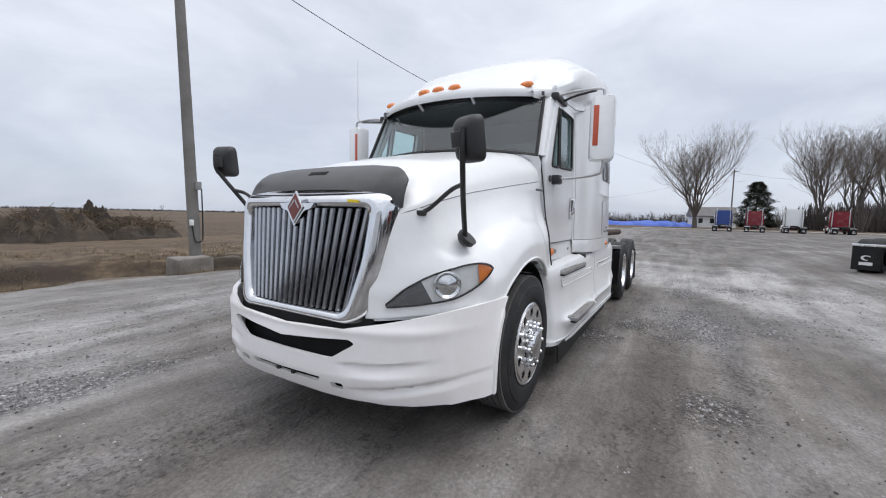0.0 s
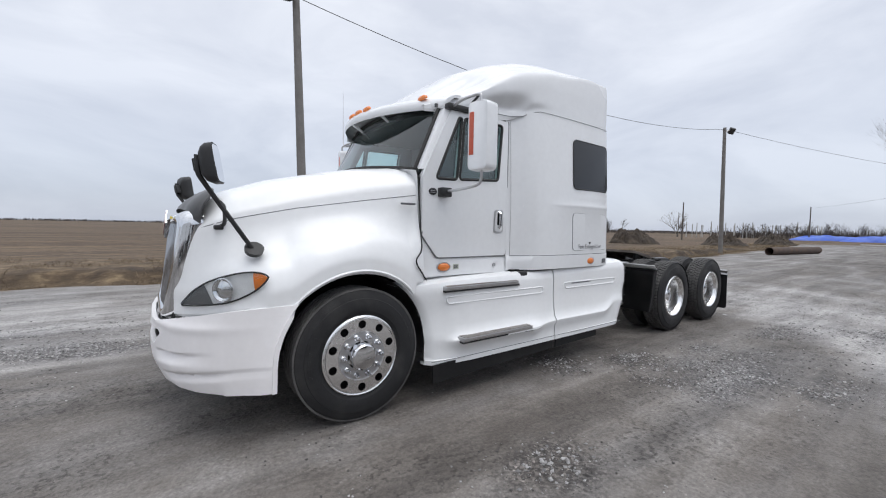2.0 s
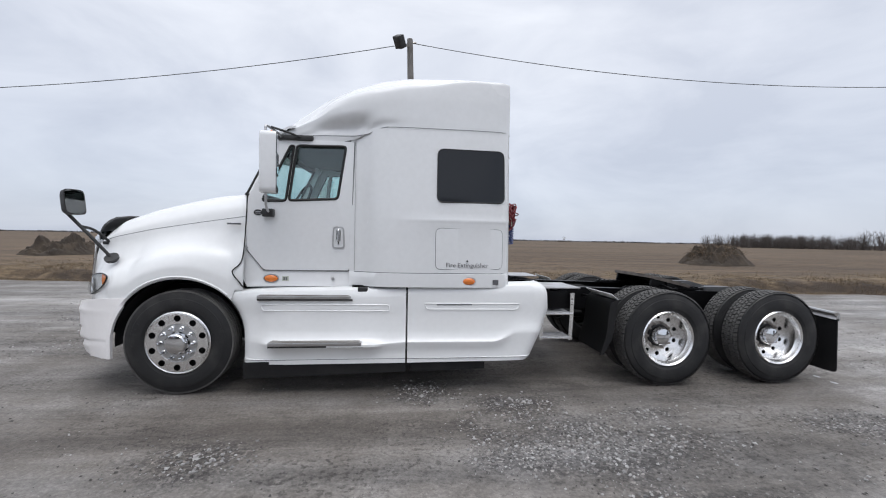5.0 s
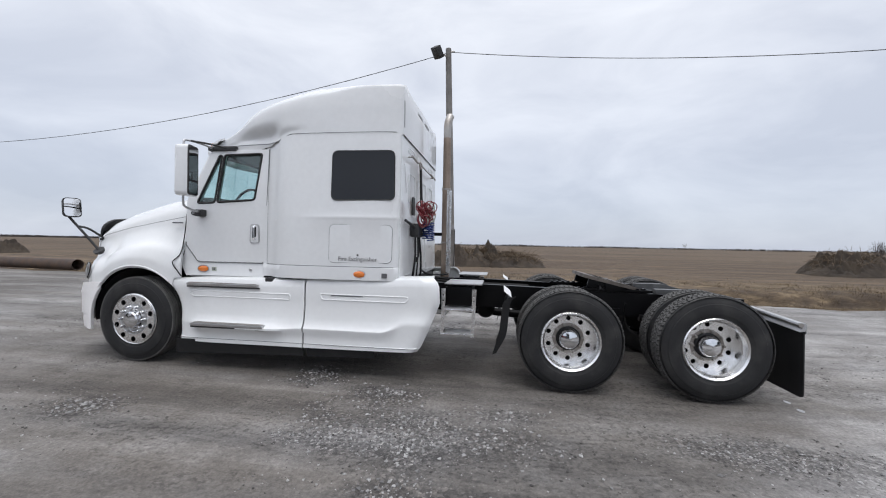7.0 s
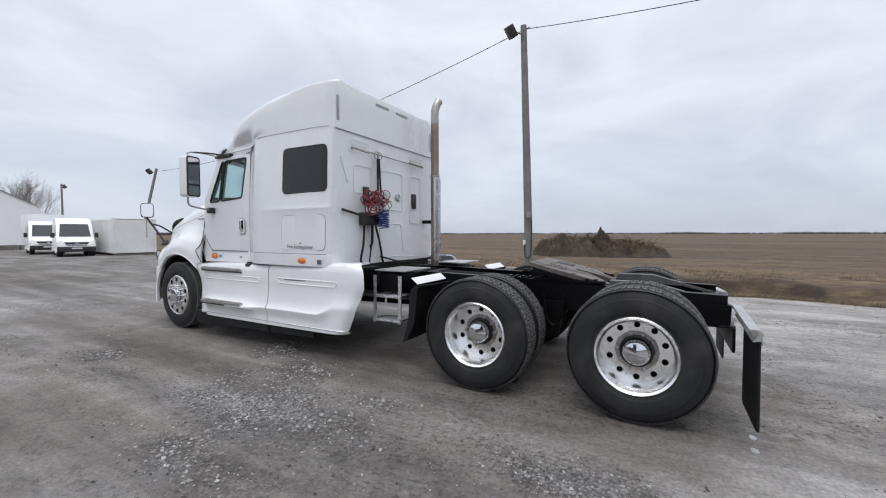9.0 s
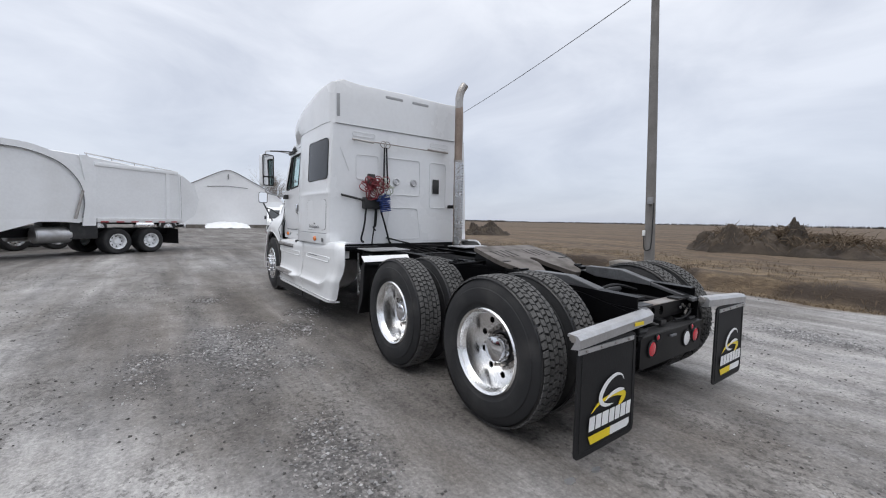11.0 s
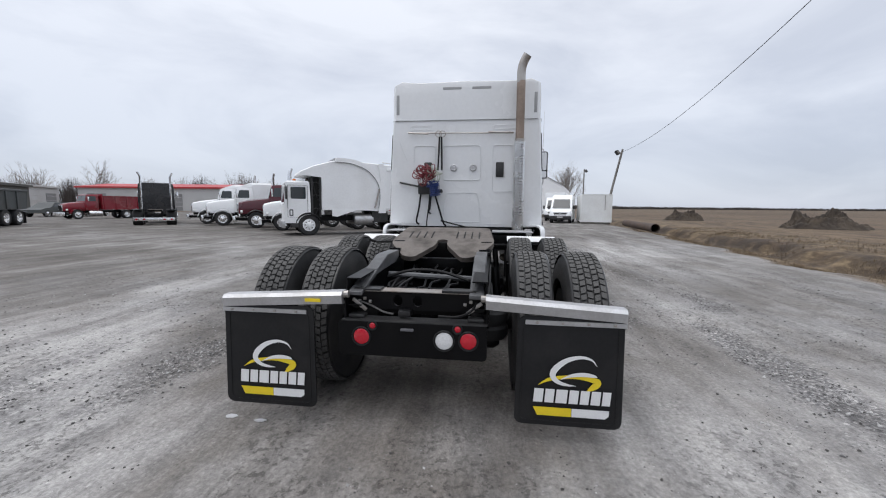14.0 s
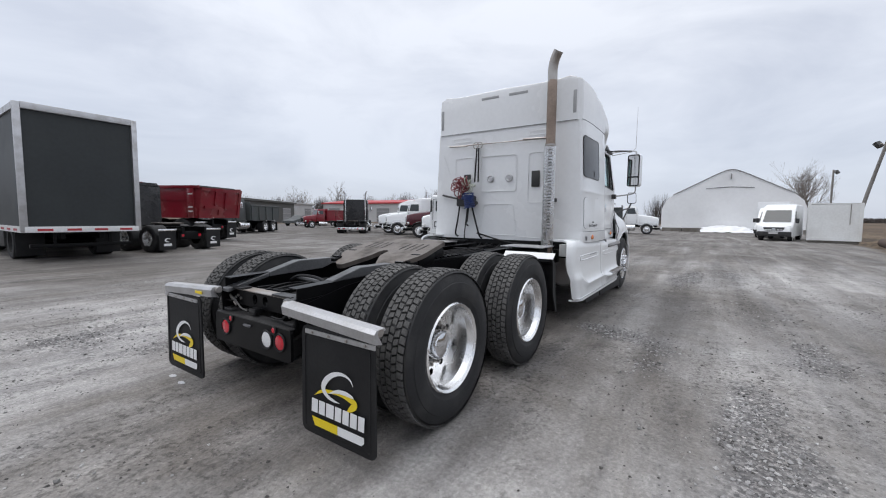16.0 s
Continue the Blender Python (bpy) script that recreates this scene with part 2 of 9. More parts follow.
def tube(bm, pts, r, seg=8, cap=True):
    """A round bar along points; r is one radius or one a point."""
    pts = [Vector(p) for p in pts]
    rs = r if hasattr(r, "__len__") else [r] * len(pts)
    rings, u = [], None
    for i, p in enumerate(pts):
        d = (pts[min(i + 1, len(pts) - 1)] - pts[max(i - 1, 0)]).normalized()
        if u is None:
            u, v = frame_of(d)
        else:
            u = (u - d * u.dot(d)).normalized()
            v = d.cross(u)
        rings.append([p + (u * math.cos(a) + v * math.sin(a)) * rs[i] for a in (2 * math.pi * k / seg for k in range(seg))])
    return loft(bm, rings, cap)


def T(pts, r, seg=8, cap=True):
    return tube(bmesh.new(), pts, r, seg, cap)


def lathe(bm, prof, seg=48, y0=0.0, x=0.0, z=0.0, side=-1, cap=False):
    """Turns (radius, depth) pairs round the y axis; depth grows outwards on the given side."""
    rings = [[(x + r * math.cos(a), y0 + side * h, z + r * math.sin(a)) for a in (2 * math.pi * k / seg for k in range(seg))] for r, h in prof]
    return loft(bm, rings, cap)


def plate(outer, holes, to3d, thick):
    """A flat or bent sheet with openings: outlines in (u, v), thick is the vector across it."""
    bm = bmesh.new()
    es = []
    for loop in (outer, *holes):
        vs = [bm.verts.new((u, v, 0)) for u, v in loop]
        es += [bm.edges.new((vs[i], vs[(i + 1) % len(vs)])) for i in range(len(vs))]
    bmesh.ops.triangle_fill(bm, use_beauty=True, use_dissolve=False, edges=es)
    r = bmesh.ops.extrude_face_region(bm, geom=list(bm.faces))
    top = {v for v in r["geom"] if isinstance(v, bmesh.types.BMVert)}
    for v in bm.verts:
        v.co = Vector(to3d(v.co.x, v.co.y)) + (Vector(thick) if v in top else Vector((0, 0, 0)))
    return bm


def rounded(pts, r, n=4):
    """A closed outline with rounded corners."""
    out, k = [], len(pts)
    for i in range(k):
        p, a, b = Vector(pts[i]), Vector(pts[i - 1]), Vector(pts[(i + 1) % k])
        da, db = (a - p), (b - p)
        q = min(r, da.length * 0.45, db.length * 0.45)
        s, e = p + da.normalized() * q, p + db.normalized() * q
        for j in range(n + 1):
            t = j / n
            c = s * (1 - t) ** 2 + p * 2 * t * (1 - t) + e * t * t
            out.append((c.x, c.y))
    return out


def smooth_line(pts, n):
    """Catmull-Rom through points, n steps a span."""
    P = [np.array(p, float) for p in pts]
    P = [2 * P[0] - P[1]] + P + [2 * P[-1] - P[-2]]
    out = []
    for i in range(1, len(P) - 2):
        for t in np.linspace(0, 1, n, endpoint=False):
            a, b, c, d = P[i - 1], P[i], P[i + 1], P[i + 2]
            out.append(0.5 * (2 * b + (c - a) * t + (2 * a - 5 * b + 4 * c - d) * t * t + (3 * b - a - 3 * c + d) * t ** 3))
    return out + [P[-2]]


def text_mesh(body, size, extrude=0.001, shear=0.0, squash=1.0, bold=0.0):
    cu = bpy.data.curves.new("lettering", "FONT")
    cu.body, cu.size, cu.extrude, cu.shear, cu.align_x, cu.offset = body, size, extrude, shear, "CENTER", bold
    cu.resolution_u = 3
    ob = bpy.data.objects.new("lettering", cu)
    scene.collection.objects.link(ob)
    bpy.context.view_layer.update()
    me = bpy.data.meshes.new_from_object(ob.evaluated_get(bpy.context.evaluated_depsgraph_get()))
    bpy.data.objects.remove(ob)
    bpy.data.curves.remove(cu)
    bm = bmesh.new()
    bm.from_mesh(me)
    bpy.data.meshes.remove(me)
    bmesh.ops.scale(bm, vec=(squash, 1, 1), verts=bm.verts)
    return bm


def moved(bm, m):
    bmesh.ops.transform(bm, matrix=m, verts=bm.verts)
    return bm


def mirrored(bm):
    bmesh.ops.scale(bm, vec=(1, -1, 1), verts=bm.verts)
    return bm


def interp(x, xs, ys):
    return float(np.interp(x, xs, ys))

# ---- the white highway tractor ----
truck = thing("semi_truck", "white conventional sleeper-cab road tractor parked on the gravel yard", "truck")


ARCH = 0.632  # radius of the wheel openings


def arch_x(z, r=ARCH):
    """How far the wheel opening reaches from the axle at a height."""
    return math.sqrt(max(0.0, r * r - (z - 0.46) ** 2)) if z > 0.46 else r


def hood_side(x):
    return interp(x, [-1.14, -1.08, -1.0, -0.85, -0.63, -0.3, 0.0, 0.3, 0.57], [0.585, 0.685, 0.80, 0.97, 1.115, 1.155, 1.165, 1.15, 1.11])


def hood_low(x):
    if x < -0.5:
        return interp(x, [-1.14, -0.5], [0.80, 0.875])
    if x > 0.48:
        return interp(x, [0.48, 0.57], [0.97, 0.97])
    return max(0.87, 0.46 + math.sqrt(max(0.0, ARCH ** 2 - x * x)))


def rake(x, z):
    """How far the nose leans back with height."""
    return interp(z, [0.95, 1.5], [0.0, 0.135]) * max(0.0, min(1.0, (-0.78 - x) / 0.36))


def hood_ring(x):
    ys = hood_side(x)
    zc = interp(x, [-1.14, -1.04, -0.8, -0.49, -0.1, 0.175, 0.57], [1.50, 1.575, 1.69, 1.80, 1.89, 1.945, 1.985])
    yc = interp(x, [-1.14, -0.95, 0.57], [0.655, 0.76, 0.99])
    zs = interp(x, [-1.14, -0.95, -0.4, 0.1, 0.57], [1.38, 1.43, 1.55, 1.63, 1.70])
    zl = hood_low(x)
    blend = lambda a, b, t: a + (b - a) * t
    pts = [(0, zc), (0.45 * yc, zc - 0.012), (0.80 * yc, zc - interp(x, [-0.5, 0.57], [0.065, 0.04])), (0.96 * yc, blend(zc - 0.065, zs, interp(x, [-0.5, 0.57], [0.62, 0.42]))), (yc, zs),
           (yc + 0.1 * (ys - yc), blend(zs, zl, 0.18)), (blend(yc, ys, 0.38), blend(zs, zl, 0.40)), (blend(yc, ys, 0.76), blend(zs, zl, 0.56)),
           (blend(yc, ys, 0.97), blend(zs, zl, 0.76)), (ys, blend(zs, zl, 0.9)), (ys, zl)]
    half = smooth_line(pts, 4)
    return [(x + rake(x, p[1]), -p[0], p[1]) for p in reversed(half)] + [(x + rake(x, p[1]), p[0], p[1]) for p in half[1:]]


bm = bmesh.new()
xs = sorted({round(v, 4) for v in np.concatenate([np.linspace(-1.14, -0.6, 19), np.linspace(-0.6, 0.578, 36)])})
rings = [hood_ring(float(x)) for x in xs]
loft(bm, rings, cap=False, closed=False)
inner = [[Vector(p) * 1.0 + Vector((0, -0.02 * math.copysign(1, p[1]) if abs(p[1]) > 0.3 else 0, -0.02)) for p in r] for r in rings]
loft(bm, inner, cap=False, closed=False)
hood = part("hood", bm, GELCOAT, truck, "white one-piece hood with flared wheel arches", sharp=60)

# rolled lips of the wheel arches
for s in (-1, 1):
    pts = []
    for a in np.linspace(radians(139), radians(46), 24):
        x, z = (ARCH + 0.004) * math.cos(a), 0.46 + (ARCH + 0.004) * math.sin(a)
        pts.append((x, s * (hood_side(x) - 0.004), z))
    part("arch_lip", T(pts, 0.012, 6), GELCOAT, hood)
    # dark liner above the tyre
    bm = bmesh.new()
    rr = []
    for a in np.linspace(radians(185), radians(-10), 26):
        rr.append([(0.60 * math.cos(a), s * y, 0.46 + 0.60 * math.sin(a)) for y in (0.55, 1.09)])
    loft(bm, rr, cap=False, closed=False)
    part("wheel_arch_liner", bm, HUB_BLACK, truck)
    # long shut line from the grille to the cowl
    pts = []
    for x in np.linspace(-1.13, 0.56, 26):
        yc = interp(x, [-1.14, -0.95, 0.57], [0.655, 0.76, 0.99])
        pts.append((x + rake(x, 1.42), s * (yc + 0.0005), interp(x, [-1.14, -0.95, -0.4, 0.1, 0.57], [1.38, 1.43, 1.55, 1.63, 1.70])))
    part("crease_line", T(pts, 0.0028, 5), SEAM, hood)
    # rear edge gap of the hood
    pts = [(0.575, s * 0.985, 1.93), (0.578, s * 1.018, 1.72), (0.575, s * 1.06, 1.40), (0.56, s * 1.10, 1.24), (0.49, s * 1.13, 1.15), (0.55, s * 1.125, 1.05), (0.60, s * 1.12, 0.985)]
    part("hood_gap_seal", T([tuple(p) for p in smooth_line(pts, 5)], 0.006, 6), SEAL, hood)
    part("side_badge", B(0.40, 0.53, s * 1.03 - 0.012, s * 1.03 + 0.012, 1.612, 1.628, 0.003), GREY_PRINT, hood, "small grey badge strip")

# firewall closes the hood behind
part("firewall", B(0.50, 0.56, -0.84, 0.84, 0.75, 1.66), DARK, truck)
part("engine_block", B(-0.8, 0.5, -0.42, 0.42, 0.45, 1.35, 0.05), FRAME, truck)

# ---- grille with chrome surround ----
GX = lambda y, z: -1.215 + 0.055 * (abs(y) / 0.55) ** 2.2 + 0.11 * max(0.0, z - 0.78)
# this near-black plate behind the bars stands in for unlit depth
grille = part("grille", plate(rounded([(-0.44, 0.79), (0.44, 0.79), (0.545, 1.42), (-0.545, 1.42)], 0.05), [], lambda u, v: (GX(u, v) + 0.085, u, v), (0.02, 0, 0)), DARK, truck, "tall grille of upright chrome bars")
inner = rounded([(-0.44, 0.815), (0.44, 0.815), (0.525, 1.12), (0.555, 1.425), (-0.555, 1.425), (-0.525, 1.12)], 0.07, 6)
outer = rounded([(-0.57, 0.735), (0.57, 0.735), (0.655, 1.10), (0.69, 1.515), (-0.69, 1.515), (-0.655, 1.10)], 0.11, 6)
bm = bmesh.new()
rr = []
for k, dx in ((0.0, 0.09), (0.0, 0.0), (0.10, -0.022), (0.35, -0.034), (0.60, -0.026), (0.85, 0.008), (1.0, 0.055), (1.0, 0.09)):
    ring = []
    for (yi, zi), (yo, zo) in zip(inner, outer):
        y, z = yi + (yo - yi) * k, zi + (zo - zi) * k
        ring.append((GX(y, z) + dx, y, z + 0.02 * k * (z > 1.3) * (1 - abs(y))))
    rr.append(ring)
part("grille_surround", loft(bm, rr, cap=False), CHROME, grille, "polished chrome grille surround", sharp=60)
for i in range(18):
    f = (i - 8.5) / 8.5
    y0, y1 = 0.418 * f, 0.520 * f
    top = 1.42 if abs(f) > 0.09 else 1.39
    bm = bmesh.new()
    rr = []
    for k in range(9):
        z = 0.82 + (top - 0.82) * k / 8
        y = y0 + (y1 - y0) * k / 8
        x = GX(y, z) + 0.012
        w = 0.0178 + 0.003 * k / 8
        rr.append([(x + 0.06, y - w * 0.8, z), (x + 0.016, y - w, z), (x + 0.0, y - w * 0.62, z), (x - 0.007, y, z), (x + 0.0, y + w * 0.62, z), (x + 0.016, y + w, z), (x + 0.06, y + w * 0.8, z)])
    part("grille_bar", loft(bm, rr), GRILLE, grille)
for nm, r, material, off in (("emblem_frame", 0.100, CHROME, -0.024), ("emblem_diamond", 0.084, EMBLEM, -0.027)):
    bm = plate([(0, 1.425 - r), (0.74 * r, 1.425), (0, 1.425 + r), (-0.74 * r, 1.425)], [], lambda u, v, o=off: (GX(0, v) + o, u, v), (0.008, 0, 0))
    part(nm, bm, material, grille)
for k in (-1, 1):
    bm = plate([(k * 0.004, 1.475), (k * 0.045, 1.422), (k * 0.040, 1.416), (k * 0.004, 1.460)], [], lambda u, v: (GX(0, v) - 0.029, u, v), (0.003, 0, 0))
    part("emblem_stroke", bm, ALU_DULL, grille)
    # the surround dips in a V to hold the emblem
    bm = plate([(0, 1.305), (0, 1.45), (k * 0.16, 1.45), (k * 0.135, 1.418), (k * 0.075, 1.400)], [], lambda u, v: (GX(u, v) - 0.016, u, v), (0.03, 0, 0))
    part("surround_notch", bm, CHROME, grille)
part("yellow_sticker", plate([(-0.50, 1.452), (-0.43, 1.455), (-0.43, 1.472), (-0.50, 1.469)], [], lambda u, v: (GX(u, v) - 0.04, u, v), (0.003, 0, 0)), YELLOW, grille)

# smoked shield wrapped over the hood's front edge
bm = bmesh.new()
rr = []
for y in np.linspace(-0.702, 0.702, 41):
    a = abs(y)
    fx = interp(a, [0, 0.3, 0.55, 0.64, 0.685, 0.702], [-1.082, -1.078, -1.06, -1.04, -1.015, -0.99])
    fz = interp(a, [0, 0.3, 0.55, 0.62, 0.665, 0.702], [1.535, 1.532, 1.515, 1.495, 1.455, 1.425])
    bx = interp(a, [0, 0.4, 0.62, 0.702], [-0.865, -0.875, -0.90, -0.935])
    bz = interp(a, [0, 0.4, 0.60, 0.66, 0.702], [1.702, 1.695, 1.672, 1.645, 1.60])
    ring = []
    for k, up in ((0.0, 0.0), (0.12, 0.018), (0.35, 0.030), (0.65, 0.028), (0.9, 0.014), (1.0, 0.004), (1.0, -0.012), (0.6, 0.012), (0.3, 0.014), (0.06, -0.006)):
        ring.append((fx + (bx - fx) * k - 0.5 * up, y * (1 + 0.01 * math.sin(math.pi * k)), fz + (bz - fz) * k + 0.75 * up))
    rr.append(ring)
deflector = part("bug_deflector", loft(bm, rr), DEFLECTOR, truck, "dull black stone shield along the hood's nose", sharp=50)
# raised near-black block stands in for the shaded opening of a slot
part("deflector_slot", moved(B(-0.022, 0.022, -0.085, 0.085, -0.006, 0.010, 0.006), Matrix.Translation((-0.972, 0.0, 1.642)) @ Euler((0, radians(-38), 0)).to_matrix().to_4x4()), DARK, deflector)

# ---- bumper ----
def bump_x(y):
    a = abs(y)
    return interp(a, [0, 0.3, 0.5, 0.7, 0.85, 0.97, 1.06, 1.12, 1.155], [-1.275, -1.265, -1.24, -1.175, -1.08, -0.95, -0.80, -0.64, -0.44])


bm = bmesh.new()
cols = list(np.linspace(-0.97, 0.97, 45)) + [1.0, 1.03, 1.06, 1.09, 1.12, 1.14, 1.155]
cols = [-c for c in reversed(cols[-7:])] + cols
rows = np.linspace(0, 1, 46)
grid = {}
for i, y in enumerate(cols):
    a = abs(y)
    ztop = interp(a, [0, 0.45, 0.62, 0.9, 1.155], [0.715, 0.74, 0.775, 0.83, 0.888])
    zbot = interp(a, [0, 0.6, 1.0, 1.155], [0.33, 0.322, 0.30, 0.305])
    for j, t in enumerate(rows):
        z = zbot + (ztop - zbot) * t
        tuck = 0.10 * max(0, 0.35 - t) ** 1.4 + 0.05 * max(0, t - 0.80) ** 1.2
        scoop = 0.05 * math.exp(-((z - 0.50) / 0.05) ** 2) * max(0.0, min(1.0, (a - 0.45) / 0.15)) * max(0.0, min(1.0, (0.98 - a) / 0.25))
        rib = 0.012 * math.exp(-((z - 0.74) / 0.03) ** 2)
        # two crisp ledges swept back along the corners
        ledge = lambda top, deep, tall: deep * max(0.0, min(1.0, (z - top + tall) / tall)) * max(0.0, min(1.0, (top + 0.010 - z) / 0.010))
        fade = lambda a0, a1, a2, a3: max(0.0, min(1.0, (a - a0) / (a1 - a0))) * max(0.0, min(1.0, (a3 - a) / (a3 - a2)))
        scoop = ledge(0.545 + 0.06 * (a - 0.5), 0.042, 0.075) * fade(0.46, 0.60, 0.70, 0.95) + ledge(0.40 + 0.14 * max(0.0, a - 0.6), 0.036, 0.055) * fade(0.50, 0.66, 1.08, 1.30)
        back = tuck * 2.2 + scoop - rib
        x = bump_x(y)
        xr = interp(a, [1.06, 1.155], [0.0, 0.16]) * max(0.0, 0.75 - t) if a > 1.06 else 0
        xv = x + back * (1.0 if a < 1.0 else 0.4) - xr
        if a > 0.9:
            xv = min(xv, -arch_x(z, 0.628) - 0.015 * max(0.0, 0.55 - z))
        grid[i, j] = bm.verts.new((xv, y * (1 - 0.06 * tuck * 3), z))


for i in range(len(cols) - 1):
    for j in range(len(rows) - 1):
        bm.faces.new([grid[i, j], grid[i + 1, j], grid[i + 1, j + 1], grid[i, j + 1]])
bmesh.ops.recalc_face_normals(bm, faces=bm.faces)
bmesh.ops.solidify(bm, geom=list(bm.faces), thickness=0.03)
bumper = part("bumper", bm, BUMPER, truck, "white moulded front bumper with dark air intakes", sharp=45)


def cut(ob, shapes):
    """Cuts openings along x through a mesh."""
    bm = bmesh.new()
    for pts in shapes:
        loft(bm, [[(x, y, z) for y, z in pts] for x in (-1.6, -1.0)])
    bmesh.ops.recalc_face_normals(bm, faces=bm.faces)
    me = bpy.data.meshes.new("cutter")
    bm.to_mesh(me)
    bm.free()
    tool = new("cutter", me)
    mod = ob.modifiers.new("cut", "BOOLEAN")
    mod.operation, mod.object, mod.solver = "DIFFERENCE", tool, "EXACT"
    bpy.context.view_layer.update()
    made = bpy.data.meshes.new_from_object(ob.evaluated_get(bpy.context.evaluated_depsgraph_get()))
    ob.modifiers.clear()
    ob.data = made
    bpy.data.objects.remove(tool)
    bpy.data.meshes.remove(me)


cut(bumper, [rounded([(-0.39, 0.562), (0.39, 0.562), (0.56, 0.668), (0.52, 0.69), (0.0, 0.642), (-0.52, 0.69), (-0.56, 0.668)], 0.02, 3),
             rounded([(-0.29, 0.405), (0.29, 0.405), (0.32, 0.44), (-0.32, 0.44)], 0.012, 3),
             rounded([(-0.475, 0.385), (-0.39, 0.385), (-0.385, 0.425), (-0.475, 0.425)], 0.012, 3),
             rounded([(0.39, 0.385), (0.475, 0.385), (0.475, 0.425), (0.385, 0.425)], 0.012, 3)])
for y in (-0.08, 0.06):
    part("tow_eye", B(-1.262, -1.235, y - 0.012, y + 0.012, 0.405, 0.45, 0.004), BLACK, bumper)
# solid near-black sheet, the intakes' shade put into colour
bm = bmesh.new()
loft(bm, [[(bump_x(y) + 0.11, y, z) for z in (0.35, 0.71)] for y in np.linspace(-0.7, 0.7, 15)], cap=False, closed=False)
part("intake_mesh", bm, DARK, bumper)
# another near-black sheet darkens the gap between grille and bumper as shade
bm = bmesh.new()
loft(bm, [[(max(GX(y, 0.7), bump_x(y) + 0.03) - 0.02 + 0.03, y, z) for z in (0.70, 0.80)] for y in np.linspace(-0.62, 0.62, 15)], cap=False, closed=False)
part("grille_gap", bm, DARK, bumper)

# ---- headlights ----
for s in (-1, 1):
    def on_hood(x, z, o):
        y = hood_side(x)
        return (x - 0.75 * o, s * (y + 0.75 * o), z)
    top = [(-1.09, 0.885), (-1.02, 0.985), (-0.93, 1.055), (-0.82, 1.10), (-0.72, 1.115), (-0.66, 1.105), (-0.635, 1.085)]
    low = [(-1.085, 0.87), (-0.98, 0.885), (-0.88, 0.905), (-0.79, 0.94), (-0.71, 0.99), (-0.66, 1.04), (-0.638, 1.075)]
    tp, lp = [tuple(p) for p in smooth_line(top, 4)], [tuple(p) for p in smooth_line(low, 4)]

    def skin(o0, o1, a=0.0, b=1.0, n=5):
        bm = bmesh.new()
        k0, k1 = int(a * (len(tp) - 1)), int(b * (len(tp) - 1))
        rr = []
        for (xt, zt), (xl, zl) in list(zip(tp, lp))[k0:k1 + 1]:
            rr.append([on_hood(xl + (xt - xl) * t, zl + (zt - zl) * t, o0 + o1 * math.sin(math.pi * t)) for t in np.linspace(0, 1, n)])
        return loft(bm, rr, cap=False, closed=False)

    back = part("headlight", skin(0.004, 0.0), LAMP_BACK, truck, "clear headlight with an amber corner lamp")
    part("dark_bezel", skin(0.007, 0.0, 0.0, 0.27), BEZEL, back, "smoked inner bezel")
    part("turn_signal", skin(0.009, 0.006, 0.70, 1.0), AMBER, back, "amber turn lens")
    part("lens", skin(0.02, 0.014), LENS, back).visible_shadow = False
    edge = [on_hood(x, z, 0.014) for x, z in tp] + [on_hood(x, z, 0.014) for x, z in reversed(lp)]
    part("lens_rim", T(edge + [edge[0]], 0.006, 5), SEAL, back)
    c = Vector(on_hood(-0.875, 0.995, 0.006))
    bm = bmesh.new()
    d = Vector((-0.75, s * 0.66, 0.0)).normalized()
    u, v = frame_of(d)
    rr = []
    for r, h in ((0.080, 0.014), (0.074, 0.017), (0.058, 0.004), (0.052, 0.006), (0.034, 0.016), (0.0005, 0.02)):
        rr.append([c + d * h + (u * math.cos(a) + v * math.sin(a)) * r for a in (2 * math.pi * k / 28 for k in range(28))])
    part("lamp_bowl", loft(bm, rr, cap=False), CHROME, back)
    # mirror on the fender: two stays, bracket and head
    fm = part("fender_mirror", T([tuple(p) for p in smooth_line([(-0.707, s * 0.962, 1.255), (-0.85, s * 1.02, 1.46), (-0.99, s * 1.085, 1.66), (-1.03, s * 1.103, 1.73), (-1.035, s * 1.105, 1.83)], 5)], 0.0155, 8), BLACK, truck, "black stalk mirror on the fender")
    foot = lathe(bmesh.new(), [(0.001, -0.03), (0.062, -0.03), (0.058, 0.0), (0.035, 0.022), (0.001, 0.026)], 18)
    part("foot", moved(foot, Matrix.Translation((-0.702, s * 0.958, 1.245)) @ Euler((radians(-s * 42 + 90 * 1), 0, 0)).to_matrix().to_4x4()), BLACK, fm)
    part("stay", T([tuple(p) for p in smooth_line([(-0.885, s * 0.75, 1.405), (-0.855, s * 0.80, 1.43), (-0.875, s * 0.95, 1.53), (-0.91, s * 1.045, 1.56)], 5)], 0.013, 8), BLACK, fm)
    part("stay_foot", B(-0.915, -0.855, s * 0.755 - 0.03, s * 0.755 + 0.03, 1.385, 1.418, 0.012), BLACK, fm)
    hm = Matrix.Translation((-0.955, s * 1.10, 1.785)) @ Euler((0, radians(-9), radians(20 * s))).to_matrix().to_4x4()
    bm = bmesh.new()
    rr = []
    for x, k in ((-0.062, 0.35), (-0.055, 0.6), (-0.035, 0.85), (-0.008, 0.98), (0.03, 1.0)):
        rr.append([(x, yy * k, zz * k) for yy, zz in rounded([(-0.09, -0.12), (0.09, -0.12), (0.09, 0.12), (-0.09, 0.12)], 0.05, 4)])
    part("housing", moved(loft(bm, rr), hm), BLACK, fm)
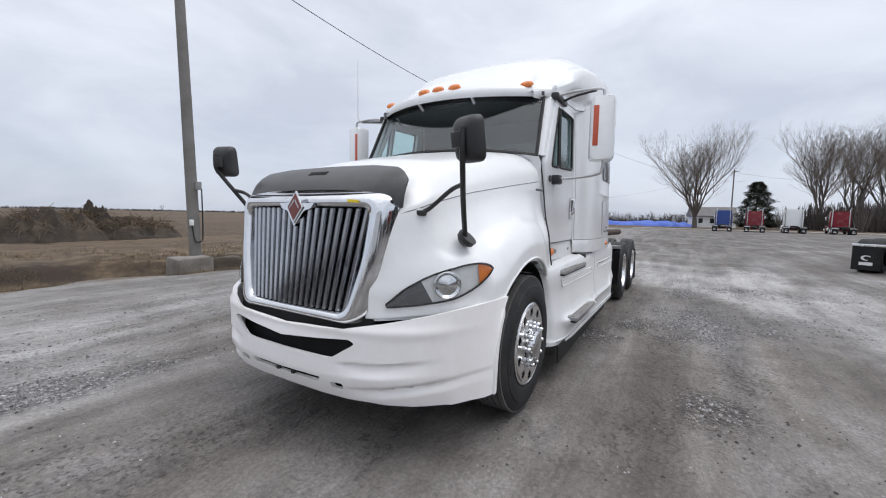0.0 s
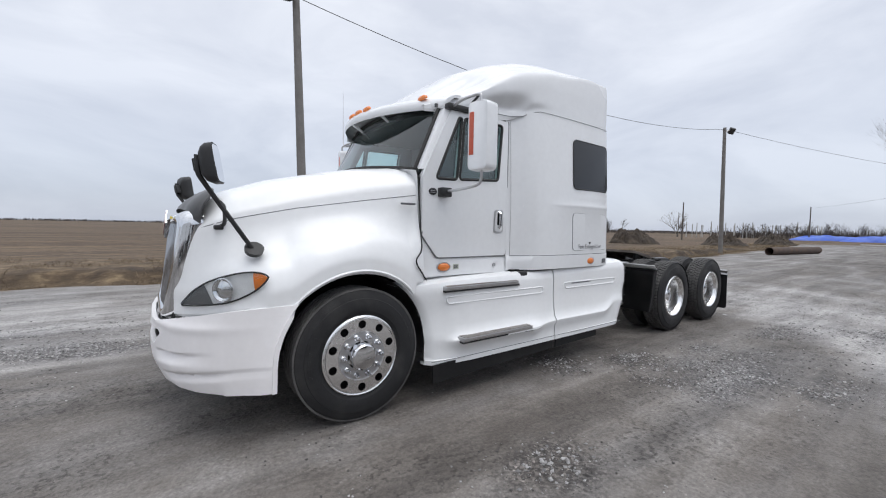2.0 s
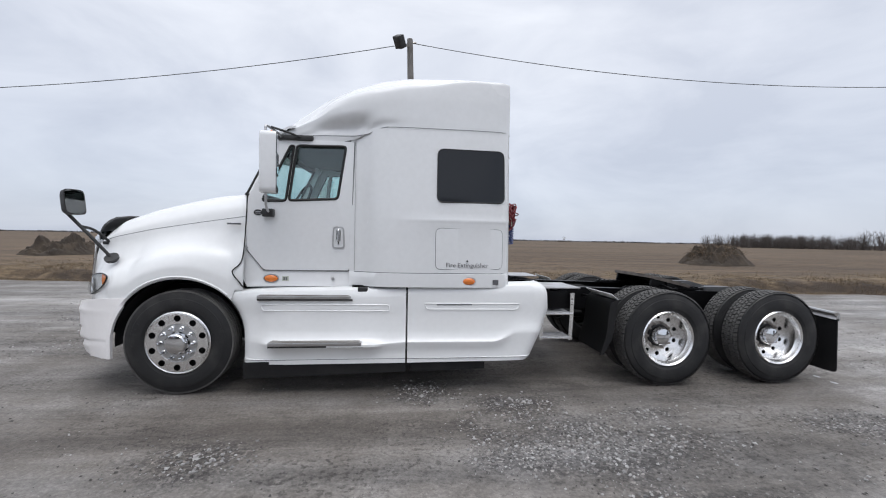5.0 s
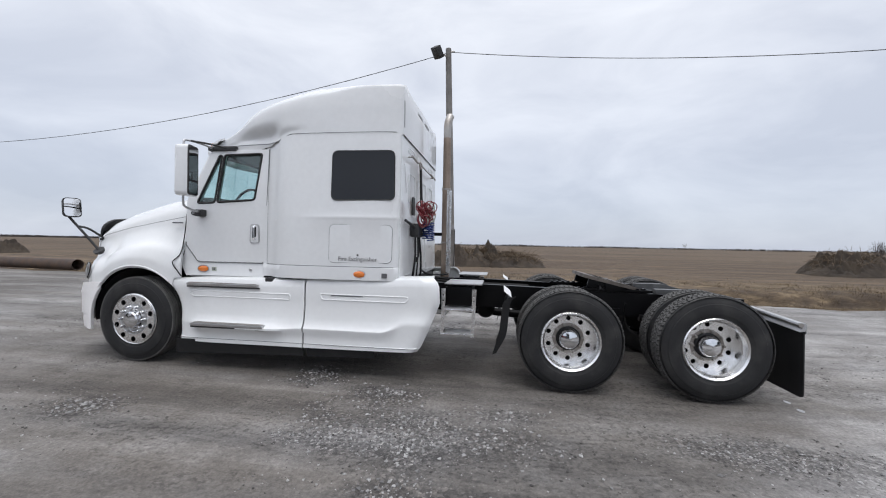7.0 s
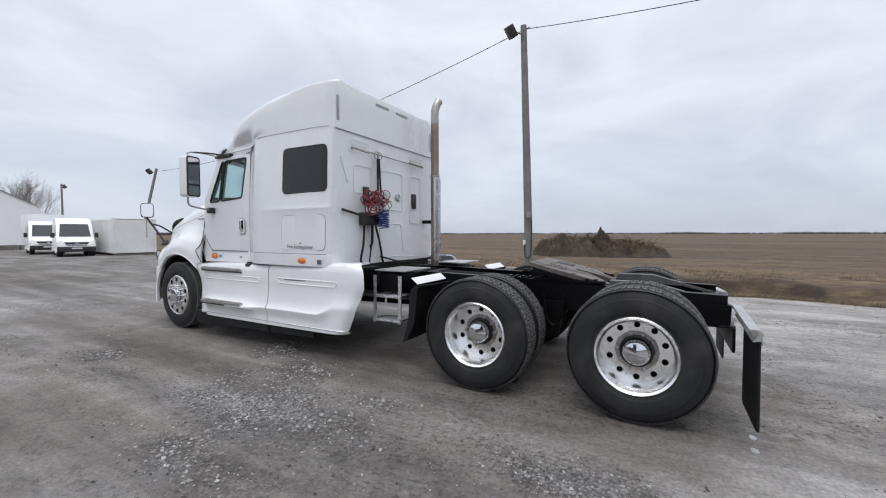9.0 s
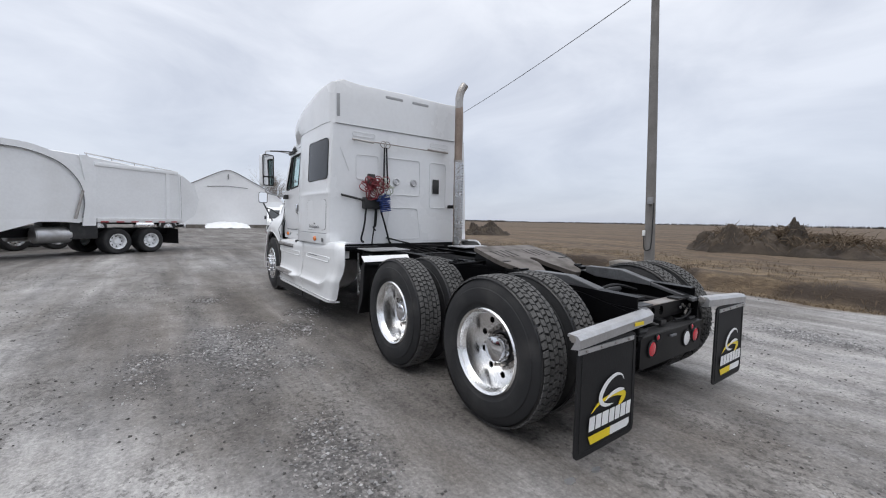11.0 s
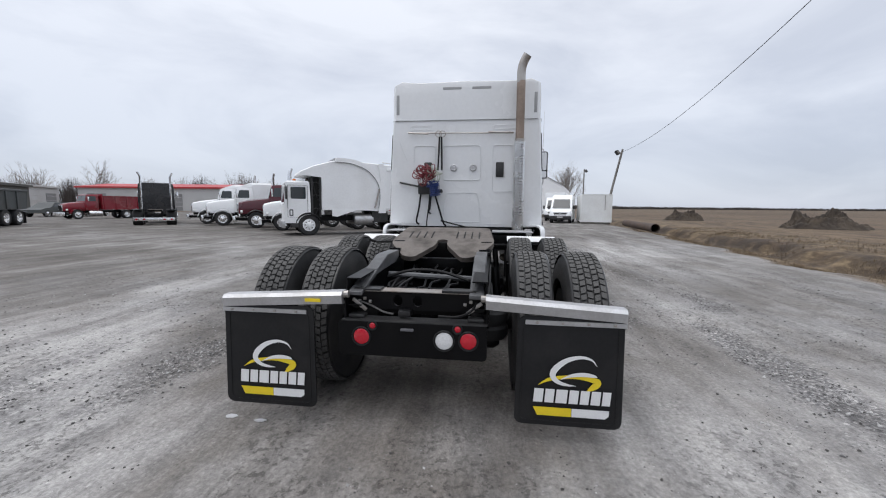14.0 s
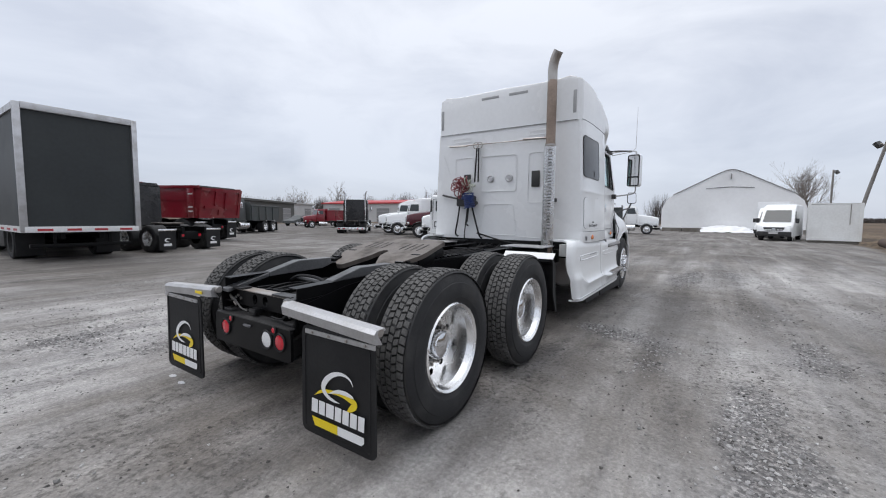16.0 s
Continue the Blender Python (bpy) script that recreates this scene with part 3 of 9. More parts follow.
    part("mirror_glass", moved(plate(rounded([(-0.08, -0.11), (0.08, -0.11), (0.08, 0.11), (-0.08, 0.11)], 0.045), [], lambda a, b: (0.031, a, b), (0.003, 0, 0)), hm), MIRROR, fm)
    part("clamp", moved(B(-0.10, -0.05, -0.03, 0.03, -0.04, 0.04, 0.01), hm), BLACK, fm)

# ---- cab ----
WS_B = lambda y: (0.36 + 0.21 * (abs(y) / 0.96) ** 2.2, 1.985 - 0.06 * (abs(y) / 0.96) ** 2)
WS_T = lambda y: (0.70 + 0.14 * (abs(y) / 0.92) ** 2.2, 2.555 - 0.06 * (abs(y) / 0.92) ** 2)
cab = part("cab", B(0.60, 1.66, -1.0, 1.0, 0.98, 1.17, 0.01), WHITE, truck, "white day cab with tall curved windscreen")
bm = bmesh.new()
loft(bm, [[(lambda b, t: (b[0] + (t[0] - b[0]) * k, (y * 0.96) * (1 - k) + y * 0.92 * k, b[1] + (t[1] - b[1]) * k))(WS_B(y * 0.96), WS_T(y * 0.92)) for k in np.linspace(0, 1, 7)] for y in np.linspace(-1, 1, 25)], cap=False, closed=False)
part("windscreen", bm, CLEAR, cab, "tinted curved windscreen").visible_shadow = False
# dark painted band and rubber round the windscreen
edge = [(WS_B(y)[0] - 0.004, y, WS_B(y)[1]) for y in np.linspace(-0.96, 0.96, 17)]
edge2 = [(WS_T(y)[0] - 0.004, y, WS_T(y)[1]) for y in np.linspace(0.92, -0.92, 17)]
part("screen_seal", T(edge + edge2 + [edge[0]], 0.017, 6), SEAL, cab)
bm = bmesh.new()
loft(bm, [[(lambda b, t: (b[0] + (t[0] - b[0]) * k + 0.006, (y * 0.96) * (1 - k) + y * 0.92 * k, b[1] + (t[1] - b[1]) * k))(WS_B(y * 0.96), WS_T(y * 0.92)) for k in (0.90 - 0.02 * abs(y), 1.0)] for y in np.linspace(-1, 1, 25)], cap=False, closed=False)
part("shade_band", bm, DARK, cab)
# cowl below the windscreen
bm = bmesh.new()
loft(bm, [[(WS_B(y)[0] - 0.02, y, WS_B(y)[1] - 0.012), (0.575, y, WS_B(y)[1] - 0.06), (0.60, y, 1.3)] for y in np.linspace(-0.78, 0.78, 21)], cap=False, closed=False)
part("cowl", bm, BLACK, cab)
for s in (-1, 1):
    bm = bmesh.new()
    loft(bm, [[(WS_B(y)[0] - 0.02, s * y, WS_B(y)[1] - 0.008), (0.568, s * y * 1.015, WS_B(y)[1] - 0.05), (0.59, s * y * 1.03, 1.45)] for y in np.linspace(0.78, 0.985, 8)], cap=False, closed=False)
    part("cowl_corner", bm, WHITE, cab)
for s in (-1, 1):
    # windscreen post
    bm = bmesh.new()
    rr = []
    for k in np.linspace(0, 1, 9):
        b, t = WS_B(0.96), WS_T(0.92)
        x, z, y = b[0] + (t[0] - b[0]) * k, b[1] + (t[1] - b[1]) * k, 0.965 + (0.925 - 0.965) * k
        yo = 1.025 - 0.03 * k
        rr.append([(x + 0.01, s * y, z), (x + 0.025, s * (yo - 0.012), z), (x + 0.05, s * yo, z), (x + 0.10, s * yo, z), (x + 0.10, s * (y - 0.03), z)])
    part("screen_post", loft(bm, rr), WHITE, cab)
    # door
    dm = lambda u, v: (u, s * (1.045 - 0.035 * max(0.0, v - 1.9) / 0.6 + 0.006 * math.exp(-((v - 1.60) / 0.04) ** 2)), v)
    out = rounded([(0.592, 1.37), (0.758, 1.165), (1.60, 1.165), (1.632, 2.488), (0.93, 2.488), (0.90, 2.46), (0.600, 1.88)], 0.03, 3)
    wq = rounded([(0.735, 1.855), (0.965, 1.862), (1.035, 2.42), (1.0, 2.42)], 0.035, 4)
    wm = rounded([(0.995, 1.866), (1.475, 1.895), (1.550, 2.435), (1.065, 2.425)], 0.035, 4)
    bm = plate(out, [wq, wm], dm, (0, -s * 0.05, 0))
    door = part("door", bm, WHITE, cab, "white cab door with a quarter light")
    for nm, w in (("quarter_window", wq), ("door_window", wm)):
        part(nm, plate(w, [], lambda u, v: (u, dm(u, v)[1] - s * 0.02, v), (0, -s * 0.004, 0)), PANE, door).visible_shadow = False
        ring = [(u, dm(u, v)[1] - s * 0.003, v) for u, v in w]
        part("window_rubber", T(ring + [ring[0]], 0.014, 5), SEAL, door)
    gap = [(u, dm(u, v)[1] - s * 0.003, v) for u, v in rounded([(0.584, 1.37), (0.755, 1.158), (1.606, 1.158), (1.638, 2.494)], 0.03, 3)][:-3]
    part("door_gap", T(gap + [(1.638, s * 1.005, 2.49)], 0.006, 5), SEAM, door)
    part("rear_door_seam", T([(1.652, s * (1.0545 - 0.040 * max(0.0, z - 1.7) / 0.9), z) for z in np.linspace(1.16, 2.5, 9)], 0.0022, 5), VENT, door)
    part("door_mark", plate([(0.70 + 0.042 * math.cos(a), 1.738 + 0.030 * math.sin(a)) for a in np.linspace(0, 2 * math.pi, 25)[:-1]], [], lambda u, v: (u, dm(u, v)[1] + s * 0.001, v), (0, s * 0.004, 0)), BLACK, door, "black oval badge")
    for k in (0.008, -0.008):
        part("mark_bar", B(0.675, 0.725, s * 1.052 - 0.0015, s * 1.052 + 0.0015, 1.736 + k, 1.741 + k), ALU_DULL, door)
    # handle in its recess
    part("handle_recess", plate(rounded([(1.425, 1.388), (1.552, 1.388), (1.545, 1.612), (1.435, 1.612)], 0.035), [], lambda u, v: (u, dm(u, v)[1] + s * 0.001, v), (0, s * 0.006, 0)), ALU_DULL, door)
    part("handle_pocket", plate(rounded([(1.440, 1.400), (1.538, 1.400), (1.532, 1.600), (1.447, 1.600)], 0.03), [], lambda u, v: (u, dm(u, v)[1] + s * 0.006, v), (0, s * 0.004, 0)), WHITE, door)
    # near-black plate paints the shade behind the pull handle
    part("handle_shadow_gap", plate(rounded([(1.468, 1.46), (1.510, 1.46), (1.510, 1.585), (1.468, 1.585)], 0.018), [], lambda u, v: (u, dm(u, v)[1] + s * 0.010, v), (0, s * 0.002, 0)), DARK, door)
    part("handle", T([(1.489, s * 1.054, 1.590), (1.489, s * 1.080, 1.570), (1.489, s * 1.080, 1.46), (1.489, s * 1.054, 1.435)], 0.015, 8), CHROME, door, "chrome pull handle")
    # corner panel ahead of the door
    part("corner_panel", plate([(0.572, 1.40), (0.586, 1.36), (0.752, 1.154), (0.79, 1.154), (0.69, 1.0), (0.60, 0.99), (0.515, 1.15), (0.565, 1.25)], [], lambda u, v: (u, s * (1.036 + 0.05 * max(0.0, 1.2 - v)), v), (0, -s * 0.04, 0)), WHITE, cab)
    # sill under the door and cab
    sill = plate([(0.62, 1.06), (0.66, 1.00), (1.66, 1.00), (1.66, 1.155), (0.78, 1.155)], [], lambda u, v: (u, s * (1.035 + 0.012 * (1.155 - v) / 0.15), v), (0, -s * 0.05, 0))
    part("cab_sill", sill, WHITE, cab)
    for x, y in ((0.83, 1.047), (2.82, 1.204)):
        bm = lathe(bmesh.new(), [(0.0005, 0.028), (0.03, 0.026), (0.046, 0.016), (0.05, 0.004), (0.05, 0.0)], 20)
        bmesh.ops.scale(bm, vec=(1.35, 1, 0.74), verts=bm.verts)
        lamp = part("side_marker", moved(bm, Matrix.Translation((x, 0, 1.078))), AMBER, truck, "oval amber marker lamp in a chrome rim") if s < 0 else part("side_marker", moved(mirrored(bm), Matrix.Translation((x, 0, 1.078))), AMBER, truck, "oval amber marker lamp in a chrome rim")
        lamp.location = (0, s * (y - 0.006), 0)
        ring = [(x + 0.072 * math.cos(a), s * (y + 0.002), 1.078 + 0.041 * math.sin(a)) for a in np.linspace(0, 2 * math.pi, 25)]
        part("lamp_rim", T([(p[0], p[1] - lamp.location[1], p[2]) for p in ring], 0.006, 5), ALU_DULL, lamp)
    part("sill_sticker", B(0.94, 1.00, s * 1.048 - 0.002, s * 1.048 + 0.002, 1.055, 1.10), GREEN_HOSE, cab, "small pale sticker")
    for k in range(2):
        part("sticker_bar", B(0.95 + 0.022 * k, 0.965 + 0.022 * k, s * 1.0505 - 0.001, s * 1.0505 + 0.001, 1.062, 1.092), GREY_PRINT, cab)
    part("sill_latch", T([(1.44, s * 1.045, 1.078), (1.44, s * 1.06, 1.078)], 0.016, 10), ALU_DULL, cab)
    # west-coast style mirror: arms, housing, reflector
    mir = part("door_mirror", T([tuple(p) for p in smooth_line([(0.92, s * 1.00, 2.50), (0.90, s * 1.18, 2.52), (0.89, s * 1.40, 2.51), (0.89, s * 1.43, 2.47), (0.89, s * 1.43, 2.40)], 5)], 0.012, 8), ALU_DULL, truck, "tall white door mirror on tube arms")
    part("upper_brace", T([tuple(p) for p in smooth_line([(1.12, s * 1.0, 2.50), (1.02, s * 1.16, 2.515), (0.92, s * 1.36, 2.51)], 5)], 0.011, 8), BLACK, mir)
    part("upper_mount", B(0.86, 1.22, s * 1.005 - 0.035, s * 1.005 + 0.035, 2.475, 2.53, 0.015), BLACK, mir)
    part("lower_arm", T([tuple(p) for p in smooth_line([(0.80, s * 1.03, 1.745), (0.84, s * 1.20, 1.75), (0.89, s * 1.40, 1.78), (0.90, s * 1.44, 1.83), (0.90, s * 1.44, 1.93)], 5)], 0.012, 8), ALU_DULL, mir)
    part("lower_mount", B(0.755, 0.86, s * 1.075 - 0.04, s * 1.075 + 0.04, 1.695, 1.775, 0.012), BLACK, mir)
    hm = Matrix.Translation((0.93, s * 1.42, 2.17)) @ Euler((0, 0, radians(-12 * s))).to_matrix().to_4x4()
    bm = bmesh.new()
    rr = []
    for x, k in ((-0.085, 0.75), (-0.08, 0.88), (-0.06, 0.96), (-0.02, 1.0), (0.05, 1.0), (0.055, 0.97)):
        rr.append([(x, yy * k, zz * (0.9 + 0.1 * k)) for yy, zz in rounded([(-0.105, -0.275), (0.105, -0.275), (0.105, 0.275), (-0.105, 0.275)], 0.05, 4)])
    part("housing", moved(loft(bm, rr), hm), WHITE, mir, "white mirror shell")
    part("mirror_back", moved(plate(rounded([(-0.1, -0.268), (0.1, -0.268), (0.1, 0.268), (-0.1, 0.268)], 0.04), [], lambda a, b: (0.052, a, b), (0.008, 0, 0)), hm), BLACK, mir)
    part("mirror_glass", moved(plate(rounded([(-0.082, -0.10), (0.082, -0.10), (0.082, 0.25), (-0.082, 0.25)], 0.02), [], lambda a, b: (0.061, a, b), (0.003, 0, 0)), hm), MIRROR, mir)
    part("convex_glass", moved(plate(rounded([(-0.082, -0.25), (0.082, -0.25), (0.082, -0.125), (-0.082, -0.125)], 0.02), [], lambda a, b: (0.061, a, b), (0.003, 0, 0)), hm), MIRROR, mir)
    part("mirror_reflector", moved(B(-0.090, -0.060, -s * 0.055 - 0.022, -s * 0.055 + 0.022, -0.15, 0.19, 0.004), hm), REFLECTOR, mir, "orange-red lamp strip")

# cab interior: floor, dashboard, wheel, seats, back curtain
part("cab_floor", B(0.62, 3.18, -0.98, 0.98, 1.17, 1.20), TRIM_GREY, cab)
part("dashboard", B(0.60, 0.98, -0.90, 0.90, 1.62, 1.88, 0.07), BLACK, cab)
part("curtain", B(1.72, 1.76, -0.98, 0.98, 1.20, 2.58), TRIM_DARK, cab)
part("headliner", B(0.80, 1.74, -0.93, 0.93, 2.50, 2.53), TRIM_DARK, cab)
part("steering_wheel", T([(0.98 + 0.10 * math.cos(a), -0.48 + 0.22 * math.sin(a), 1.90 + 0.19 * math.cos(a)) for a in np.linspace(0, 2 * math.pi, 25)], 0.016, 6), BLACK, cab)
for y in (-0.5, 0.5):
    seat = part("seat", B(1.12, 1.55, y - 0.24, y + 0.24, 1.42, 1.58, 0.05), TRIM_GREY, cab)
    part("seat_back", moved(B(-0.07, 0.07, -0.24, 0.24, 0, 0.72, 0.05), Matrix.Translation((1.52, y, 1.52)) @ Euler((0, radians(8), 0)).to_matrix().to_4x4()), TRIM_GREY, seat)
    part("seat_base", B(1.2, 1.48, y - 0.15, y + 0.15, 1.2, 1.42, 0.02), BLACK, seat)

# ---- sleeper ----
def plan(z, front=True):
    k = interp(z, [1.02, 1.10, 1.7, 2.62], [1.004, 1.004, 0.990, 0.952])
    lean = interp(z, [1.02, 2.6], [0.0, 0.01])
    pts = [(3.25 - lean, 0.0), (3.25 - lean, 0.5), (3.25 - lean, 1.08), (3.235, 1.135), (3.19, 1.17), (3.0, 1.195), (2.6, 1.205), (2.2, 1.203), (2.0, 1.19), (1.86, 1.155), (1.74, 1.085), (1.66, 1.052), (1.60, 1.045)]
    half = smooth_line(pts, 4)
    return [(p[0], p[1] * (k if p[0] > 1.75 else 1 - (1 - k) * max(0.6, 1)), z) for p in half]


bm = bmesh.new()
rr = []
for z in (1.015, 1.03, 1.09, 1.15, 1.155, 1.165, 1.17, 1.4, 1.66, 1.68, 1.695, 1.71, 1.735, 1.77, 2.0, 2.3, 2.50, 2.612):
    bulge = 1.004 if z < 1.152 else 1.0
    bulge += 0.006 * math.exp(-((z - 1.695) / 0.02) ** 2)
    h = plan(z)
    grow = lambda px: 1.0 + (bulge - 1.0) * (1.0 if z < 1.3 else interp(px, [2.05, 2.5], [0.0, 1.0]))
    rr.append([(p[0], -p[1] * grow(p[0]), p[2]) for p in reversed(h)] + [(p[0], p[1] * grow(p[0]), p[2]) for p in h[1:]])
loft(bm, rr, cap=False, closed=False)
sleeper = part("sleeper", bm, WHITE, truck, "white sleeper box behind the cab", sharp=40)
part("sleeper_floor", B(1.64, 3.22, -1.1, 1.1, 0.97, 1.02), FRAME, sleeper)


def side_y(x, z):
    h = plan(z)
    return interp(x, [p[0] for p in reversed(h)], [p[1] for p in reversed(h)])


for s in (-1, 1):
    wv = rounded([(2.485, 1.88), (3.185, 1.885), (3.175, 2.42), (2.485, 2.42)], 0.065, 5)
    win = part("sleeper_window", plate(wv, [], lambda u, v: (u, s * (side_y(u, v) + 0.002), v), (0, s * 0.006, 0)), SMOKED, sleeper, "dark privacy window with rounded corners")
    ring = [(u, s * (side_y(u, v) + 0.006), v) for u, v in wv]
    part("window_rubber", T(ring + [ring[0]], 0.006, 5), SEAL, win)
    cv = rounded([(2.475, 1.20), (3.17, 1.205), (3.17, 1.612), (2.475, 1.615)], 0.06, 5)
    ring = [(u, s * (side_y(u, v) + 0.0005), v) for u, v in cv]
    hatch = part("luggage_hatch", plate(cv, [], lambda u, v: (u, s * (side_y(u, v) + 0.0005), v), (0, s * 0.004, 0)), WHITE, sleeper)
    part("hatch_gap", T(ring + [ring[0]], 0.0045, 5), SEAM, hatch)
    part("hatch_lock", T([(2.80, s * 1.19, 1.285), (2.80, s * 1.214, 1.285)], 0.009, 8), BLACK, hatch)
    bm = text_mesh("Fire Extinguisher", 0.066, 0.0006, squash=0.98)
    m = Matrix(((1 if s < 0 else -1, 0, 0, 2.80), (0, 0, 0, s * 1.2125), (0, 1, 0, 1.222), (0, 0, 0, 1)))
    m[1][2] = s
    part("hatch_lettering", moved(bm, m), GREY_PRINT, hatch, "grey words Fire Extinguisher")
    # shut lines: low belt and roof joint
    for z, x0 in ((1.158, 1.65), (2.624, 1.96)):
        pts = [(x, s * (side_y(x, min(z, 2.57)) + 0.001), z + (0.0 if x > 1.9 else 0)) for x in np.linspace(x0, 3.19, 20)]
        part("shut_line", T(pts, 0.0035, 5), SEAM, sleeper)
    part("sill_plate", B(3.07, 3.13, s * 1.203 - 0.003, s * 1.203 + 0.003, 1.045, 1.095), GREY_PRINT, sleeper)

# ---- roof ----
def roof_joint(x):
    """Half width and height of the joint between the roof and the cab."""
    return (interp(x, [0.72, 0.9, 1.3, 1.62, 1.75, 1.9, 2.1, 2.6, 3.19, 3.245], [0.86, 0.93, 1.005, 1.020, 1.058, 1.10, 1.125, 1.138, 1.11, 1.07]),
            interp(x, [0.72, 1.10, 1.66, 1.78, 1.86, 1.96, 3.25], [2.49, 2.535, 2.545, 2.562, 2.605, 2.63, 2.622]))


def roof_ring(x):
    zt = interp(x, [0.72, 0.85, 1.0, 1.3, 1.6, 1.9, 2.2, 2.7, 3.0, 3.245], [2.60, 2.71, 2.84, 3.04, 3.17, 3.25, 3.285, 3.29, 3.25, 3.175])
    zs = interp(x, [0.72, 0.95, 1.10, 1.235, 1.40, 1.61, 1.825, 2.175, 2.72, 3.245], [2.535, 2.62, 2.71, 2.80, 2.92, 3.015, 3.075, 3.14, 3.16, 3.155])
    w, zj = roof_joint(x)
    ws = interp(x, [0.72, 0.9, 1.1, 1.25, 1.38, 1.5, 1.7, 1.9, 2.1, 2.6, 3.19, 3.245], [0.86, 0.925, 0.97, 1.01, 1.06, 1.093, 1.113, 1.12, 1.128, 1.138, 1.11, 1.07])
    z0 = interp(x, [0.72, 1.50, 1.66, 1.80, 1.95, 3.25], [2.47, 2.487, 2.52, 2.585, 2.62, 2.612])
    ease = lambda t: max(0.0, min(1.0, t)) ** 2 * (3 - 2 * max(0.0, min(1.0, t)))
    tuck = ease((x - 1.12) / 0.30) * (1 - ease((x - 1.66) / 0.26))
    shelf = ease((x - 0.9) / 0.5) * (1 - ease((x - 2.3) / 0.6))
    sq = interp(x, [1.9, 2.9], [0.0, 1.0])
    hgt = zs - zj
    low = 0.045 * shelf
    pts = [(0, zt), (0.45 * w, zt - 0.012), (0.72 * w, zt - 0.3 * (zt - zs) - 0.005), (ws - 0.175 + 0.06 * sq, zs + 0.022 + 0.006 * sq), (ws - 0.115 + 0.03 * sq, zs + 0.006 - 0.4 * low), (ws - 0.085 + 0.03 * sq, zs - low),
           (ws - 0.045 + 0.016 * sq, zs - low - 0.010 - 0.005 * (1 - sq)), (ws - 0.012, zs - low - (0.065 - 0.03 * sq) * min(1, hgt / 0.3)),
           (ws, zj + 0.60 * hgt), (ws - 0.012 * tuck, zj + 0.40 * hgt), (w + (ws - w) * (1 - 0.85 * tuck) - 0.03 * tuck, zj + 0.20 * hgt), (w - 0.006 * tuck, zj + 0.08 * hgt), (w, zj), (w - 0.006 * (x < 1.8), z0 - 0.004)]
    half = smooth_line(pts, 4)
    return [(x, -p[0], p[1]) for p in reversed(half)] + [(x, p[0], p[1]) for p in half[1:]]


bm = bmesh.new()
xs = list(np.linspace(0.72, 1.9, 48)) + list(np.linspace(1.95, 3.19, 16)) + [3.215, 3.235, 3.245]
rings = [roof_ring(float(x)) for x in xs]
last = rings[-1]
rings.append([(3.25, p[1] * 0.99, 2.612 + (p[2] - 2.612) * 0.985) for p in last])
loft(bm, rings, cap=False, closed=False)
bm.verts.ensure_lookup_table()
n = len(last)
bm.faces.new([bm.verts[i] for i in range(len(bm.verts) - n, len(bm.verts))])
roof = part("roof", bm, WHITE, truck, "white raised aerodynamic sleeper roof", sharp=45)
for s in (-1, 1):
    joint = [(float(x), *roof_joint(float(x))) for x in np.linspace(1.06, 1.97, 30)]
    part("front_shut_line", T([(x, s * (w_ + 0.001), z) for x, w_, z in joint], 0.0035, 5), SEAM, roof)
pts = [(3.253, y, 2.610) for y in np.linspace(-1.07, 1.07, 9)]
part("rear_shut_line", T(pts, 0.003, 5), SEAM, roof)
for y0, y1 in ((-0.34, -0.06), (0.10, 0.38)):
    part("roof_vent", B(3.246, 3.254, y0, y1, 3.055, 3.09, 0.006), VENT, roof)
for s in (-1, 1):
    part("corner_vent", B(3.246, 3.254, s * 1.03 - 0.022, s * 1.03 + 0.022, 2.70, 2.99, 0.006), VENT, roof)

# ---- visor with five amber lamps ----
VX = lambda y: 0.43 + 0.43 * (abs(y) / 0.98) ** 2.0
bm = bmesh.new()
rr = []
for y in np.linspace(-0.98, 0.98, 33):
    e = (abs(y) / 0.98) ** 2
    x = VX(y)
    zl = 2.50 + 0.02 * e
    rr.append([(x + 0.012, y, zl - 0.030), (x, y, zl - 0.012), (x + 0.004, y, zl + 0.028), (x + 0.026, y, zl + 0.062), (x + 0.075, y, zl + 0.088), (x + 0.18 - 0.06 * e, y, zl + 0.108), (x + 0.30 - 0.12 * e, y, zl + 0.115), (x + 0.30 - 0.12 * e, y, zl + 0.092), (x + 0.17 - 0.06 * e, y, zl + 0.082), (x + 0.075, y, zl + 0.055), (x + 0.032, y, zl + 0.012)])
visor = part("sun_visor", loft(bm, rr), WHITE, truck, "white outside sun visor over the windscreen", sharp=50)
for y in (-0.78, -0.17, 0.0, 0.17, 0.78):
    x = VX(y)
    e = (abs(y) / 0.98) ** 2
    bm = bmesh.new()
    rr = []
    for r, h in ((1.0, 0.0), (0.95, 0.014), (0.75, 0.026), (0.35, 0.032), (0.01, 0.033)):
        rr.append([(x + 0.055 + 0.040 * r * math.cos(a) * 0.8 - 0.5 * h, y + 0.066 * r * math.sin(a), 2.50 + 0.02 * e + 0.076 + 0.045 * r * math.cos(a) * 0.5 + h) for a in np.linspace(0, 2 * math.pi, 19)[:-1]])
    lamp = part("roof_lamp", loft(bm, rr), AMBER, visor, "amber clearance lamp")
for y in (-0.82, -0.3, 0.3, 0.82):
    part("visor_bracket", T([(VX(y) + 0.06, y, 2.55), (VX(y) + 0.20, y * 0.98, 2.47)], 0.014, 6), WHITE, visor)
# whip aerial on the far side
part("aerial", T([(0.90, 1.04, 2.46), (0.90, 1.36, 2.50), (0.90, 1.42, 2.56), (0.90, 1.425, 3.25)], [0.007, 0.006, 0.005, 0.002], 6), ALU_DULL, truck)

